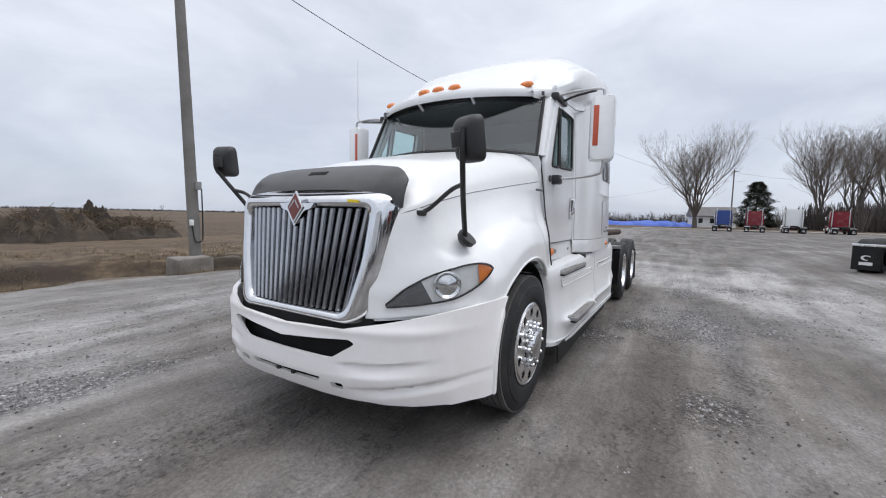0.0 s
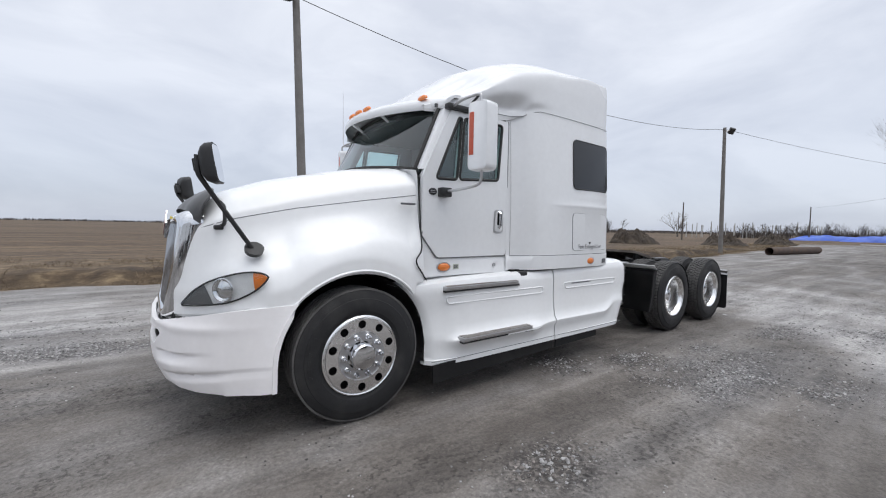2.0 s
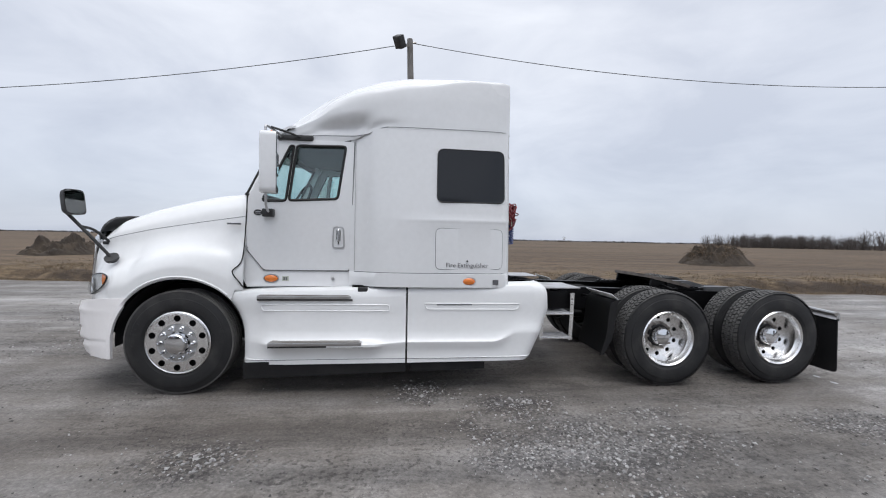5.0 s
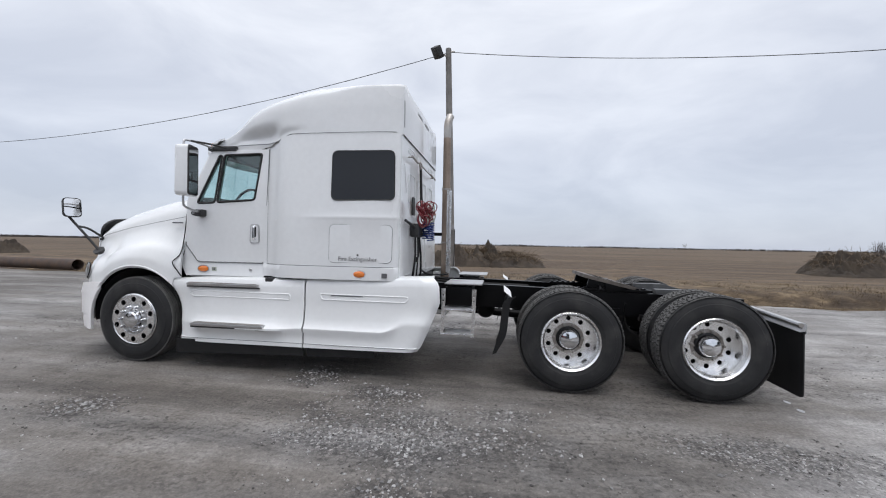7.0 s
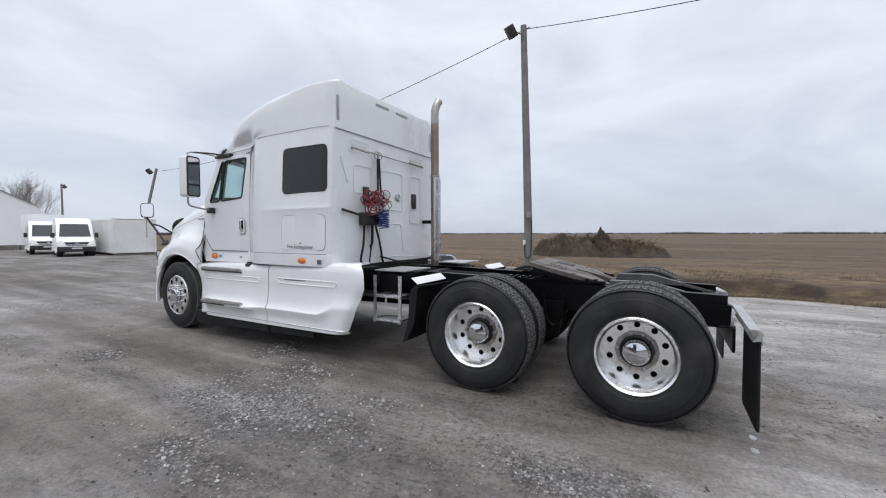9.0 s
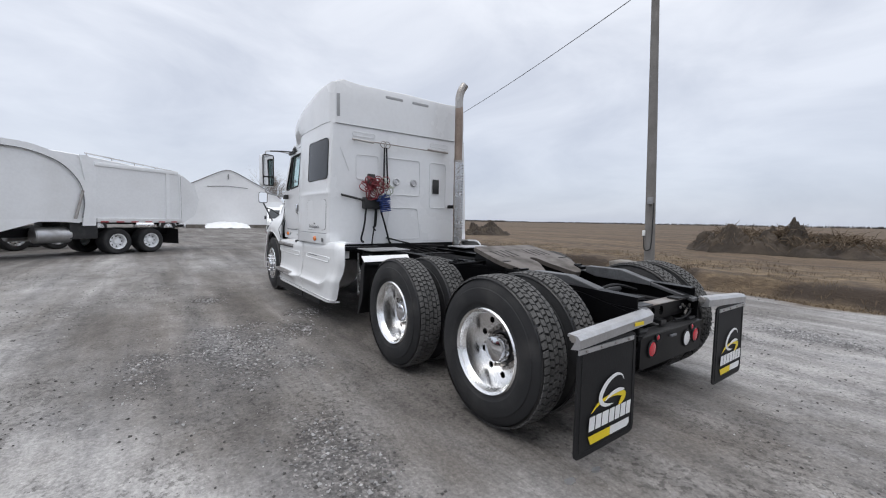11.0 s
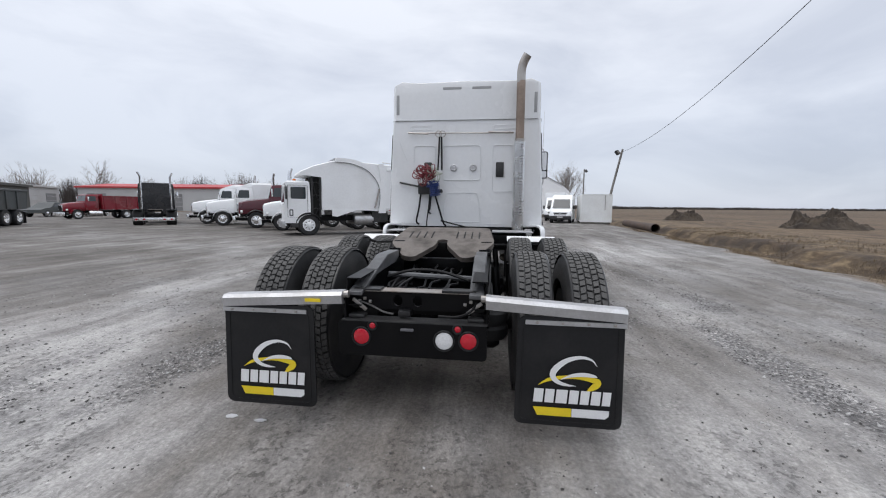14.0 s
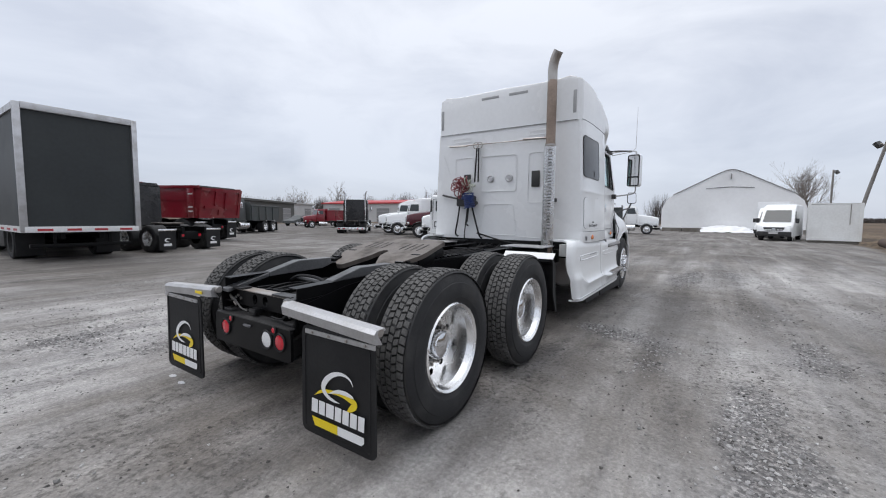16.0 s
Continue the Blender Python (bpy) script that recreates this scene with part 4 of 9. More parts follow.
# ---- side fairings with steps ----
def ease01(t):
    t = max(0.0, min(1.0, t))
    return t * t * (3 - 2 * t)


def fair_front(z):
    return max(0.36, arch_x(z, 0.60)) if z > 0.46 else 0.602


def fair_back(z):
    return interp(z, [0.24, 0.30, 0.40, 0.786, 0.95, 1.02, 1.07], [3.44, 3.49, 3.545, 3.695, 3.69, 3.66, 3.60])


def fair_out(x):
    return interp(x, [0.36, 0.50, 0.70, 0.9, 3.3, 3.55, 3.70], [1.125, 1.165, 1.20, 1.215, 1.232, 1.23, 1.20])


def fair_pts(x):
    """Half section of the fairing as (y, z): shelf, slot band, hollow panel, crease or step pod, flanged hem."""
    f = fair_out(x)
    zt = interp(x, [0.36, 0.65, 1.0, 2.2, 2.23, 3.70], [0.945, 0.965, 0.985, 1.01, 1.02, 1.062])
    zb = interp(x, [0.50, 0.62, 2.2, 3.70], [0.25, 0.247, 0.255, 0.268])
    pod = ease01((x - 0.64) / 0.16) * (1 - ease01((x - 1.78) / 0.22))
    zc = 0.452 + 0.016 * ease01((x - 1.9) / 0.3) + 0.075 * ease01((x - 3.14) / 0.26)
    amp = (0.022 + 0.052 * pod) * (1 - ease01((x - 3.20) / 0.20)) * ease01((x - 0.56) / 0.12)
    return [(f - 0.24, zt + 0.006), (f - 0.10, zt), (f - 0.06, zt - 0.018), (f - 0.042, zt - 0.055), (f - 0.036, zt - 0.10), (f - 0.034, 0.79), (f - 0.036, 0.75), (f - 0.030, 0.66), (f - 0.020, max(0.58, zc + 0.085)), (f - 0.010, max(0.52, zc + 0.05)),
            (f + amp * 0.35, zc + 0.022), (f + amp, zc + 0.004), (f + amp, zc - 0.016), (f - 0.004 + 0.4 * amp * pod, zc - 0.058), (f - 0.004, zb + 0.075), (f - 0.002, zb + 0.048), (f + 0.006, zb + 0.042), (f + 0.006, zb + 0.004), (f - 0.004, zb), (f - 0.06, zb)]


def fair_y(x, z):
    p = sorted(((q[1], q[0]) for q in fair_pts(x)[1:-2]))
    return interp(z, [q[0] for q in p], [q[1] for q in p])


for s in (-1, 1):
    for nm, xa, xb in (("front_fairing", 0.40, 2.186), ("rear_fairing", 2.204, 3.69)):
        bm = bmesh.new()
        rr = []
        for x in np.linspace(xa, xb, 44):
            ring = []
            for y, z in fair_pts(float(x)):
                if xb < 3:
                    x0 = fair_front(z)
                    px = x0 + (x - xa) * (xb - x0) / (xb - xa)
                    curl = 0.035 * max(0.0, 1 - (px - x0) / 0.05) ** 2
                else:
                    x1 = fair_back(z)
                    px = xa + (x - xa) * (x1 - xa) / (xb - xa)
                    curl = 0.045 * max(0.0, 1 - (x1 - px) / 0.07) ** 2
                ring.append((px, s * (y - curl), z))
            rr.append(ring)
        loft(bm, rr, cap=False, closed=False)
        bmesh.ops.recalc_face_normals(bm, faces=bm.faces)
        bmesh.ops.solidify(bm, geom=list(bm.faces), thickness=0.02)
        fairing = part(nm, bm, GELCOAT, truck, "white moulded chassis side fairing", sharp=38)
        if xb < 3:
            for zz, xx0, xx1, yin, yout in ((0.925, 0.745, 1.635, 1.06, 1.208), (0.484, 0.875, 1.755, 1.19, 1.300)):
                step = part("step", B(xx0, xx1, min(s * yin, s * yout), max(s * yin, s * yout), zz - 0.034, zz, 0.006), ALU_DULL, fairing, "ribbed aluminium step")
                for k in range(5):
                    y = s * (yout - 0.010 - k * (yout - yin - 0.02) / 5)
                    part("step_rib", B(xx0 + 0.02, xx1 - 0.02, y - 0.005, y + 0.005, zz, zz + 0.006), STEEL, step)
                for zg in (zz - 0.012, zz - 0.024):
                    part("step_groove", B(xx0 + 0.01, xx1 - 0.01, min(s * (yout + 0.0005), s * (yout + 0.002)), max(s * (yout + 0.0005), s * (yout + 0.002)), zg - 0.002, zg + 0.002), STEEL, step)
                # black strip below the tread puts the gap's shade into colour
                part("step_shadow_gap", B(xx0, xx1 + 0.02, min(s * (yout - 0.008), s * (yin + 0.02)), max(s * (yout - 0.008), s * (yin + 0.02)), zz - 0.05, zz - 0.034), BLACK, step)
            part("step_catch", B(1.70, 1.80, min(s * 1.07, s * 1.172), max(s * 1.07, s * 1.172), 0.95, 1.005, 0.015), BLACK, fairing, "scuffed black corner by the step")
            part("step_scuff", B(1.66, 1.775, min(s * 1.2, s * 1.290), max(s * 1.2, s * 1.290), 0.425, 0.452, 0.008), BLACK, fairing)
            slot = rounded([(0.79, 0.772), (2.02, 0.772), (2.02, 0.832), (0.77, 0.832)], 0.028, 4)
        else:
            slot = rounded([(2.40, 0.790), (3.34, 0.790), (3.37, 0.850), (2.37, 0.850)], 0.028, 4)
            part("moulding_slot", B(2.50, 2.86, s * (fair_y(2.7, 0.84) + 0.003) - 0.002, s * (fair_y(2.7, 0.84) + 0.003) + 0.002, 0.834, 0.842), GREY_PRINT, fairing)
        ring = [(u, s * (fair_y(u, v) + 0.001), v) for u, v in slot]
        part("slot_bead", T(ring + [ring[0]], 0.0065, 6), GELCOAT, fairing)
        hem = [(x, s * (fair_y(x, 0.3) + 0.004), interp(x, [0.50, 0.62, 2.2, 3.50], [0.297, 0.294, 0.302, 0.309])) for x in np.linspace(max(xa, 0.62), min(xb, 3.46), 12)]
        part("hem_line", T(hem, 0.003, 5), SEAM, fairing)
    skirt = [(0.63, 0.115), (2.19, 0.163), (2.19, 0.31), (0.62, 0.27)]
    part("rubber_skirt", plate(skirt, [], lambda u, v: (u, s * 1.205, v), (0, -s * 0.012, 0)), RUBBER, truck, "black rubber ground skirt")
    part("rubber_skirt", plate([(2.24, 0.163), (3.0, 0.18), (3.0, 0.29), (2.24, 0.30)], [], lambda u, v: (u, s * 1.205, v), (0, -s * 0.012, 0)), RUBBER, truck, "black rubber ground skirt")
    part("fuel_tank", moved(lathe(bmesh.new(), [(0.001, -0.95), (0.24, -0.95), (0.27, -0.92), (0.27, 0.92), (0.24, 0.95), (0.001, 0.95)], 28), Matrix.Translation((1.9, s * 0.82, 0.62)) @ Euler((0, 0, radians(90))).to_matrix().to_4x4()), ALU_DULL, truck)

# ---- wheels ----
def block_tread(rt, y0, y1, side):
    """Rows of rubber blocks round the tyre."""
    bm = bmesh.new()
    n, rows = 66, 5
    w = (y1 - y0) / rows
    for r in range(rows):
        off = 0.5 * (r % 2)
        for k in range(n):
            a0 = 2 * math.pi * (k + off + 0.13 + 0.05 * math.sin(2.7 * k + r)) / n
            a1 = 2 * math.pi * (k + off + 0.87 + 0.05 * math.sin(1.9 * k + 2 * r)) / n
            ya, yb = y0 + r * w + 0.0045 * side, y0 + (r + 1) * w - 0.0045 * side
            sk = 0.016 * (1 if r % 2 else -1)
            q = [(a0, ya), (a1, ya), (a1 + sk, yb), (a0 + sk, yb)]
            edge = 0.006 if r in (0, rows - 1) else 0.0
            lo = [bm.verts.new(((rt - 0.022) * math.cos(a), y, (rt - 0.022) * math.sin(a))) for a, y in q]
            hi = []
            for i, (a, y) in enumerate(q):
                drop = edge if ((r == 0 and i < 2) or (r == rows - 1 and i > 1)) else 0
                hi.append(bm.verts.new(((rt - drop) * math.cos(a), y, (rt - drop) * math.sin(a))))
            bm.faces.new(hi)
            for i in range(4):
                bm.faces.new((lo[i], lo[(i + 1) % 4], hi[(i + 1) % 4], hi[i]))
    return bm


def tyre_profile(R, w, rim):
    """Sidewall, shoulder and crown as (radius, depth), outwards from the inner bead."""
    return [(rim, 0.02), (rim + 0.03, 0.0), (rim + 0.10, -0.012 + 0.02), (R - 0.06, 0.012), (R - 0.025, 0.03), (R - 0.012, 0.05), (R - 0.010, w - 0.05), (R - 0.022, w - 0.03), (R - 0.055, w - 0.014),
            (R - 0.075, w - 0.010), (R - 0.079, w - 0.004), (R - 0.11, w), (rim + 0.075, w + 0.002), (rim + 0.045, w - 0.004), (rim + 0.040, w - 0.008), (rim + 0.012, w - 0.02), (rim, w - 0.03)]


def circle(r, n, x=0.0, z=0.0):
    return [(x + r * math.cos(a), z + r * math.sin(a)) for a in (2 * math.pi * k / n for k in range(n))]


def holed_disc(r1, r0, hole_at, hole_r, y, s, thick):
    """A wheel disc pierced by ten round hand holes."""
    holes = [circle(hole_r, 16, hole_at * math.cos(a), hole_at * math.sin(a)) for a in (2 * math.pi * (k + 0.5) / 10 for k in range(10))]
    return plate(circle(r1, 60), [circle(r0, 40), *holes], lambda u, v: (u, s * y, v), (0, -s * thick, 0))


def front_wheel(s):
    w = part("wheel", lathe(bmesh.new(), tyre_profile(0.507, 0.285, 0.290), 72, y0=s * 0.845, side=s), TYRE, truck, "steer wheel with ribbed tyre and polished alloy rim", sharp=25)
    bm = bmesh.new()
    for k in range(5):
        y = 0.845 + 0.055 + k * 0.045
        lathe(bm, [(0.490, y - 0.018), (0.504, y - 0.016), (0.504, y + 0.016), (0.490, y + 0.018)], 72, side=s)
    part("tread", bm, TREAD, w)
    # worn raised lettering on the sidewall, unreadable
    for k in range(6):
        a0 = radians(152 + 8 * k)
        bm = bmesh.new()
        loft(bm, [[(r_ * math.cos(a), s * (0.845 + h_), r_ * math.sin(a)) for r_, h_ in ((0.384, 0.284), (0.386, 0.2885), (0.408, 0.2880), (0.410, 0.283))] for a in np.linspace(a0, a0 + radians(4.0), 4)])
        part("sidewall_bar", bm, TYRE, w)
    bm = bmesh.new()
    lathe(bm, [(0.290, 0.250), (0.303, 0.268), (0.304, 0.276), (0.296, 0.281), (0.288, 0.276), (0.283, 0.262), (0.279, 0.264), (0.278, 0.284)], 60, y0=s * 0.845, side=s)
    rim = part("rim", bm, ALU, w, "polished aluminium rim with ten round hand holes", sharp=25)
    part("disc", holed_disc(0.279, 0.186, 0.238, 0.031, 1.1305, s, 0.014), ALU, rim, sharp=30)
    # near-black disc behind the holes stands in for the unlit wheel hollow
    part("hollow_shade_disc", lathe(bmesh.new(), [(0.0005, 0.0), (0.278, 0.0)], 40, y0=s * 1.075, side=s), DARK, rim)
    part("centre_disc", lathe(bmesh.new(), [(0.187, 0.0), (0.185, 0.012), (0.176, 0.006), (0.110, 0.004)], 48, y0=s * 1.119, side=s), ALU_DULL, rim)
    for k in range(10):
        a = 2 * math.pi * k / 10
        x, z = 0.148 * math.cos(a), 0.148 * math.sin(a)
        part("wheel_nut", lathe(bmesh.new(), [(0.023, 0.0), (0.022, 0.012), (0.016, 0.018), (0.0155, 0.050), (0.011, 0.060), (0.0005, 0.063)], 10, y0=s * 1.122, side=s, x=x, z=z), CHROME, rim)
    star = [(0.118 * math.cos(a) if k % 2 else 0.098 * math.cos(a), 0.118 * math.sin(a) if k % 2 else 0.098 * math.sin(a)) for k, a in enumerate(2 * math.pi * i / 20 for i in range(20))]
    hub = part("hub", lathe(bmesh.new(), [(0.102, 0.0), (0.100, 0.030), (0.096, 0.052), (0.086, 0.062), (0.050, 0.068), (0.0005, 0.070)], 40, y0=s * 1.124, side=s), CHROME, w, "chrome hub cover")
    part("hub_star", plate(star, [], lambda u, v: (u, s * 1.142, v), (0, -s * 0.016, 0)), CHROME, hub)
    w.location = (0.002, s * 0.028, 0.457)
    return w


def rear_wheel(x, s):
    w = part("wheel", lathe(bmesh.new(), tyre_profile(0.512, 0.27, 0.290), 72, y0=s * 0.945, side=s), TYRE, truck, "dual drive wheel with block-tread tyres", sharp=25)
    part("tread", block_tread(0.522, s * 0.975, s * 1.185, s), TREAD, w)
    # black bands under the tread blocks put the grooves' shade into colour
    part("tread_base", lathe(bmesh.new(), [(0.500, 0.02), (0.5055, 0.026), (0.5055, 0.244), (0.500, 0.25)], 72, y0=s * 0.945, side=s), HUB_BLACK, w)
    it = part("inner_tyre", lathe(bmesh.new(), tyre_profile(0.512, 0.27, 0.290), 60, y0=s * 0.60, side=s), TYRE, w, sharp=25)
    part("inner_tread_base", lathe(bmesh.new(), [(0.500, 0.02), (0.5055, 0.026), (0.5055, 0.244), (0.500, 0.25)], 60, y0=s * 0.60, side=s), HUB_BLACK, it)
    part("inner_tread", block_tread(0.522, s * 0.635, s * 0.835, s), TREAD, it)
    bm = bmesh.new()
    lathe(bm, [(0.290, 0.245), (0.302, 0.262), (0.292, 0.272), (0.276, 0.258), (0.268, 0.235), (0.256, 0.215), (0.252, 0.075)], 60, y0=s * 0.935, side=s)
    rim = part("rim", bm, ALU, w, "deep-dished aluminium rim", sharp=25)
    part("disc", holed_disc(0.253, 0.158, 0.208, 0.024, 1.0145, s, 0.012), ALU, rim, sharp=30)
    # solid near-black disc in place of the shaded depth behind the holes
    part("hollow_shade_disc", lathe(bmesh.new(), [(0.0005, 0.0), (0.252, 0.0)], 40, y0=s * 0.965, side=s), DARK, rim)
    part("centre_disc", lathe(bmesh.new(), [(0.160, 0.0), (0.158, 0.010), (0.112, 0.010)], 40, y0=s * 1.006, side=s), STEEL, rim)
    for k in range(10):
        a = 2 * math.pi * k / 10
        px, pz = 0.143 * math.cos(a), 0.143 * math.sin(a)
        part("wheel_nut", lathe(bmesh.new(), [(0.020, 0.0), (0.019, 0.02), (0.013, 0.024), (0.012, 0.045), (0.0005, 0.047)], 8, y0=s * 1.014, side=s, x=px, z=pz), STEEL, rim)
    part("axle_flange", lathe(bmesh.new(), [(0.126, 0.0), (0.124, 0.018), (0.108, 0.022), (0.104, 0.04)], 32, y0=s * 1.015, side=s), HUB_BLACK, w)
    part("hub_cap", lathe(bmesh.new(), [(0.102, 0.0), (0.101, 0.05), (0.098, 0.075), (0.085, 0.095), (0.045, 0.108), (0.0005, 0.112)], 32, y0=s * 1.02, side=s), CHROME, w, "mirror-bright chrome hub cap")
    w.location = (x + 0.008, 0, 0.468)
    return w


for s in (-1, 1):
    front_wheel(s)
    for x in (5.03, 6.365):
        rear_wheel(x, s)
part("steer_axle", B(-0.07, 0.07, -0.8, 0.8, 0.33, 0.44, 0.02), FRAME, truck)

# ---- chassis ----
RZ = lambda x: 0.945 - 0.025 * max(0.0, x - 4.0)
for s in (-1, 1):
    bm = bmesh.new()
    rr = []
    for x in np.linspace(-0.6, 7.02, 20):
        z = RZ(x)
        drop = 0.10 * max(0, x - 6.55) / 0.5
        rr.append([(x, s * 0.345, z), (x, s * 0.435, z), (x, s * 0.437, z - 0.27 + drop), (x, s * 0.345, z - 0.27 + drop), (x, s * 0.345, z - 0.262 + drop), (x, s * 0.428, z - 0.262 + drop), (x, s * 0.428, z - 0.008), (x, s * 0.345, z - 0.008)])
    rail = part("frame_rail", loft(bm, rr), FRAME, truck, "black chassis side rail")
    # pick-up ramps on the rail tails, in two lengths
    for prof in ([(6.10, 0.89), (6.10, 0.948), (6.45, 0.950), (6.715, 0.880), (6.715, 0.845), (6.20, 0.86)], [(6.722, 0.845), (6.722, 0.876), (7.05, 0.792), (7.05, 0.765)]):
        bm = bmesh.new()
        loft(bm, [[(x, s * yy, z) for x, z in prof] for yy in (0.328, 0.416)])
        bmesh.ops.bevel(bm, geom=list(bm.edges), offset=0.004, segments=1, affect="EDGES")
        part("ramp", bm, RAMP, rail, "worn grey steel pick-up ramp")
    part("ramp_plate", plate([(6.3, 0.70), (7.02, 0.62), (7.02, 0.755), (6.62, 0.84), (6.3, 0.87)], [], lambda u, v: (u, s * 0.44, v), (0, s * 0.012, 0)), FRAME, rail)
    # suspension: air springs, arms, shock absorbers
    for x in (5.03, 6.365):
        part("axle_beam", T([(x, s * 0.1, 0.472), (x, s * 0.62, 0.472)], 0.085, 14), FRAME, truck)
        part("air_spring", moved(lathe(bmesh.new(), [(0.001, 0), (0.10, 0), (0.12, 0.03), (0.125, 0.08), (0.11, 0.10), (0.125, 0.13), (0.12, 0.18), (0.10, 0.20), (0.001, 0.20)], 20, side=1), Matrix.Translation((x + 0.36, s * 0.45, 0.44)) @ Euler((radians(90), 0, 0)).to_matrix().to_4x4()), RUBBER, truck)
        part("trailing_arm", T([(x - 0.45, s * 0.45, 0.62), (x, s * 0.46, 0.56), (x + 0.38, s * 0.46, 0.43)], 0.04, 8), FRAME, truck)
        part("shock_absorber", T([(x - 0.1, s * 0.52, 0.42), (x - 0.16, s * 0.48, 0.84)], 0.032, 10), FRAME, truck)
        part("brake_chamber", moved(lathe(bmesh.new(), [(0.001, 0), (0.08, 0), (0.085, 0.03), (0.085, 0.12), (0.06, 0.16), (0.001, 0.16)], 18, side=1), Matrix.Translation((x + 0.22, s * 0.36, 0.40))), FRAME, truck)
    part("spring_hanger", plate([(5.56, 0.36), (5.64, 0.36), (5.70, 0.72), (5.50, 0.72)], [], lambda u, v: (u, s * 0.46, v), (0, s * 0.03, 0)), FRAME, truck)
    part("hanger_hoop", T([tuple(p) for p in smooth_line([(5.52, s * 0.60, 0.80), (5.55, s * 0.60, 0.58), (5.62, s * 0.60, 0.50), (5.69, s * 0.60, 0.58), (5.72, s * 0.60, 0.80)], 4)], 0.012, 6), FRAME, truck)
    # step ladder frame between fairing and flap
    ladder = part("ladder_tread", B(3.70, 4.06, min(s * 0.96, s * 0.72), max(s * 0.96, s * 0.72), 0.685, 0.707, 0.004), ALU, truck, "open aluminium step ladder under the deck")
    part("lower_tread", B(3.68, 4.03, min(s * 0.96, s * 0.72), max(s * 0.96, s * 0.72), 0.415, 0.437, 0.004), ALU, ladder)
    for x in (3.705, 4.045):
        part("ladder_side", plate([(x - 0.022, 0.93), (x + 0.026, 0.93), (x + 0.020, 0.70), (x + 0.006, 0.40), (x - 0.030, 0.40), (x - 0.020, 0.70)], [circle(0.009, 8, x, 0.80), circle(0.009, 8, x, 0.86)], lambda u, v: (u, s * 0.95, v), (0, -s * 0.012, 0)), ALU, ladder)
    for z in (0.709, 0.439):
        for k in range(5):
            part("tread_bar", B(3.71, 4.03, s * (0.75 + 0.045 * k) - 0.006, s * (0.75 + 0.045 * k) + 0.006, z - 0.002, z + 0.006), ALU_DULL, ladder)
    part("battery_box", B(3.72, 4.02, min(s * 0.90, s * 0.46), max(s * 0.90, s * 0.46), 0.74, 0.95, 0.02), FRAME, truck)
    part("deck_plate", B(3.72, 4.13, min(s * 0.97, s * 0.44), max(s * 0.97, s * 0.44), 0.980, 0.994, 0.003), ALU_DULL, truck, "bright deck plate over the step ladder")
    part("deck_hanger", B(3.74, 3.80, min(s * 0.90, s * 0.44), max(s * 0.90, s * 0.44), 0.93, 0.98, 0.004), FRAME, truck)
    # front flap of the tandem with its bright top plate
    bm = bmesh.new()
    loft(bm, [[(x, s * y, z) for y in (0.60, 1.20)] for x, z in smooth_line([(4.44, 0.90), (4.39, 0.84), (4.37, 0.70), (4.35, 0.52), (4.29, 0.31)], 5)], cap=False, closed=False)
    bmesh.ops.solidify(bm, geom=list(bm.faces), thickness=0.012)
    flap = part("front_flap", bm, RUBBER, truck, "curved black rubber flap before the drive wheels")
    part("flap_top_plate", moved(B(-0.048, 0.048, -0.29, 0.29, -0.004, 0.004, 0.003), Matrix.Translation((4.405, s * 0.915, 0.925)) @ Euler((0, radians(38), 0)).to_matrix().to_4x4()), PRINT, flap, "bright white flap plate")
    band = smooth_line([(4.44, 0.895), (4.39, 0.84), (4.37, 0.70), (4.35, 0.52), (4.29, 0.31)], 5)
    bm = bmesh.new()
    loft(bm, [[(x - 0.03, s * 1.205, z - 0.012), (x + 0.05 * min(1, (z - 0.27) / 0.2), s * 1.205, z + 0.006), (x + 0.05 * min(1, (z - 0.27) / 0.2), s * 1.188, z + 0.006), (x - 0.03, s * 1.188, z - 0.012)] for x, z in band])
    part("flap_edge", bm, RUBBER, flap)
    part("flap_stay", T([(4.42, s * 0.43, 0.84), (4.42, s * 1.17, 0.87)], 0.018, 8), FRAME, flap)
    # rear mud flap, hanger and print
    fx = 7.10
    yb0, yb1 = 0.43, 1.205
    bm = bmesh.new()
    loft(bm, [[(fx - 0.03, s * y, zz - 0.082), (fx + 0.022, s * y, zz - 0.072), (fx + 0.028, s * y, zz - 0.02), (fx + 0.01, s * y, zz), (fx - 0.05, s * y, zz + 0.002), (fx - 0.055, s * y, zz - 0.012), (fx + 0.004, s * y, zz - 0.02)] for y, zz in ((yb0, 0.80), (yb1, 0.755))])
    rear = part("mud_flap", bm, ALU_DULL, truck, "black rubber mud flap on a bright steel hanger")
    part("hanger_pipe", T([(fx - 0.02, s * 0.40, 0.78), (fx - 0.02, s * yb1, 0.735)], 0.022, 10), STEEL, rear)
    part("clamp_strip", B(fx + 0.018, fx + 0.026, s * 0.93 - 0.275, s * 0.93 + 0.275, 0.655, 0.68), ALU_DULL, rear)
    for k in range(4):
        part("bolt", B(fx + 0.026, fx + 0.034, s * (0.72 + 0.14 * k) - 0.007, s * (0.72 + 0.14 * k) + 0.007, 0.662, 0.675, 0.002), STEEL, rear)
    fl = rounded([(-0.30, 0.06), (0.30, 0.06), (0.29, 0.70), (-0.29, 0.70)], 0.05, 4)
    sheet = part("flap_sheet", plate(fl, [], lambda u, v: (fx + 0.004 + 0.02 * (0.7 - v) * math.sin(3 * v), s * 0.905 + u, v), (0.012, 0, 0)), RUBBER, rear, "black rubber flap with white and yellow print")
    rim = [(-0.265, 0.09), (0.265, 0.09), (0.26, 0.655), (-0.26, 0.655)]
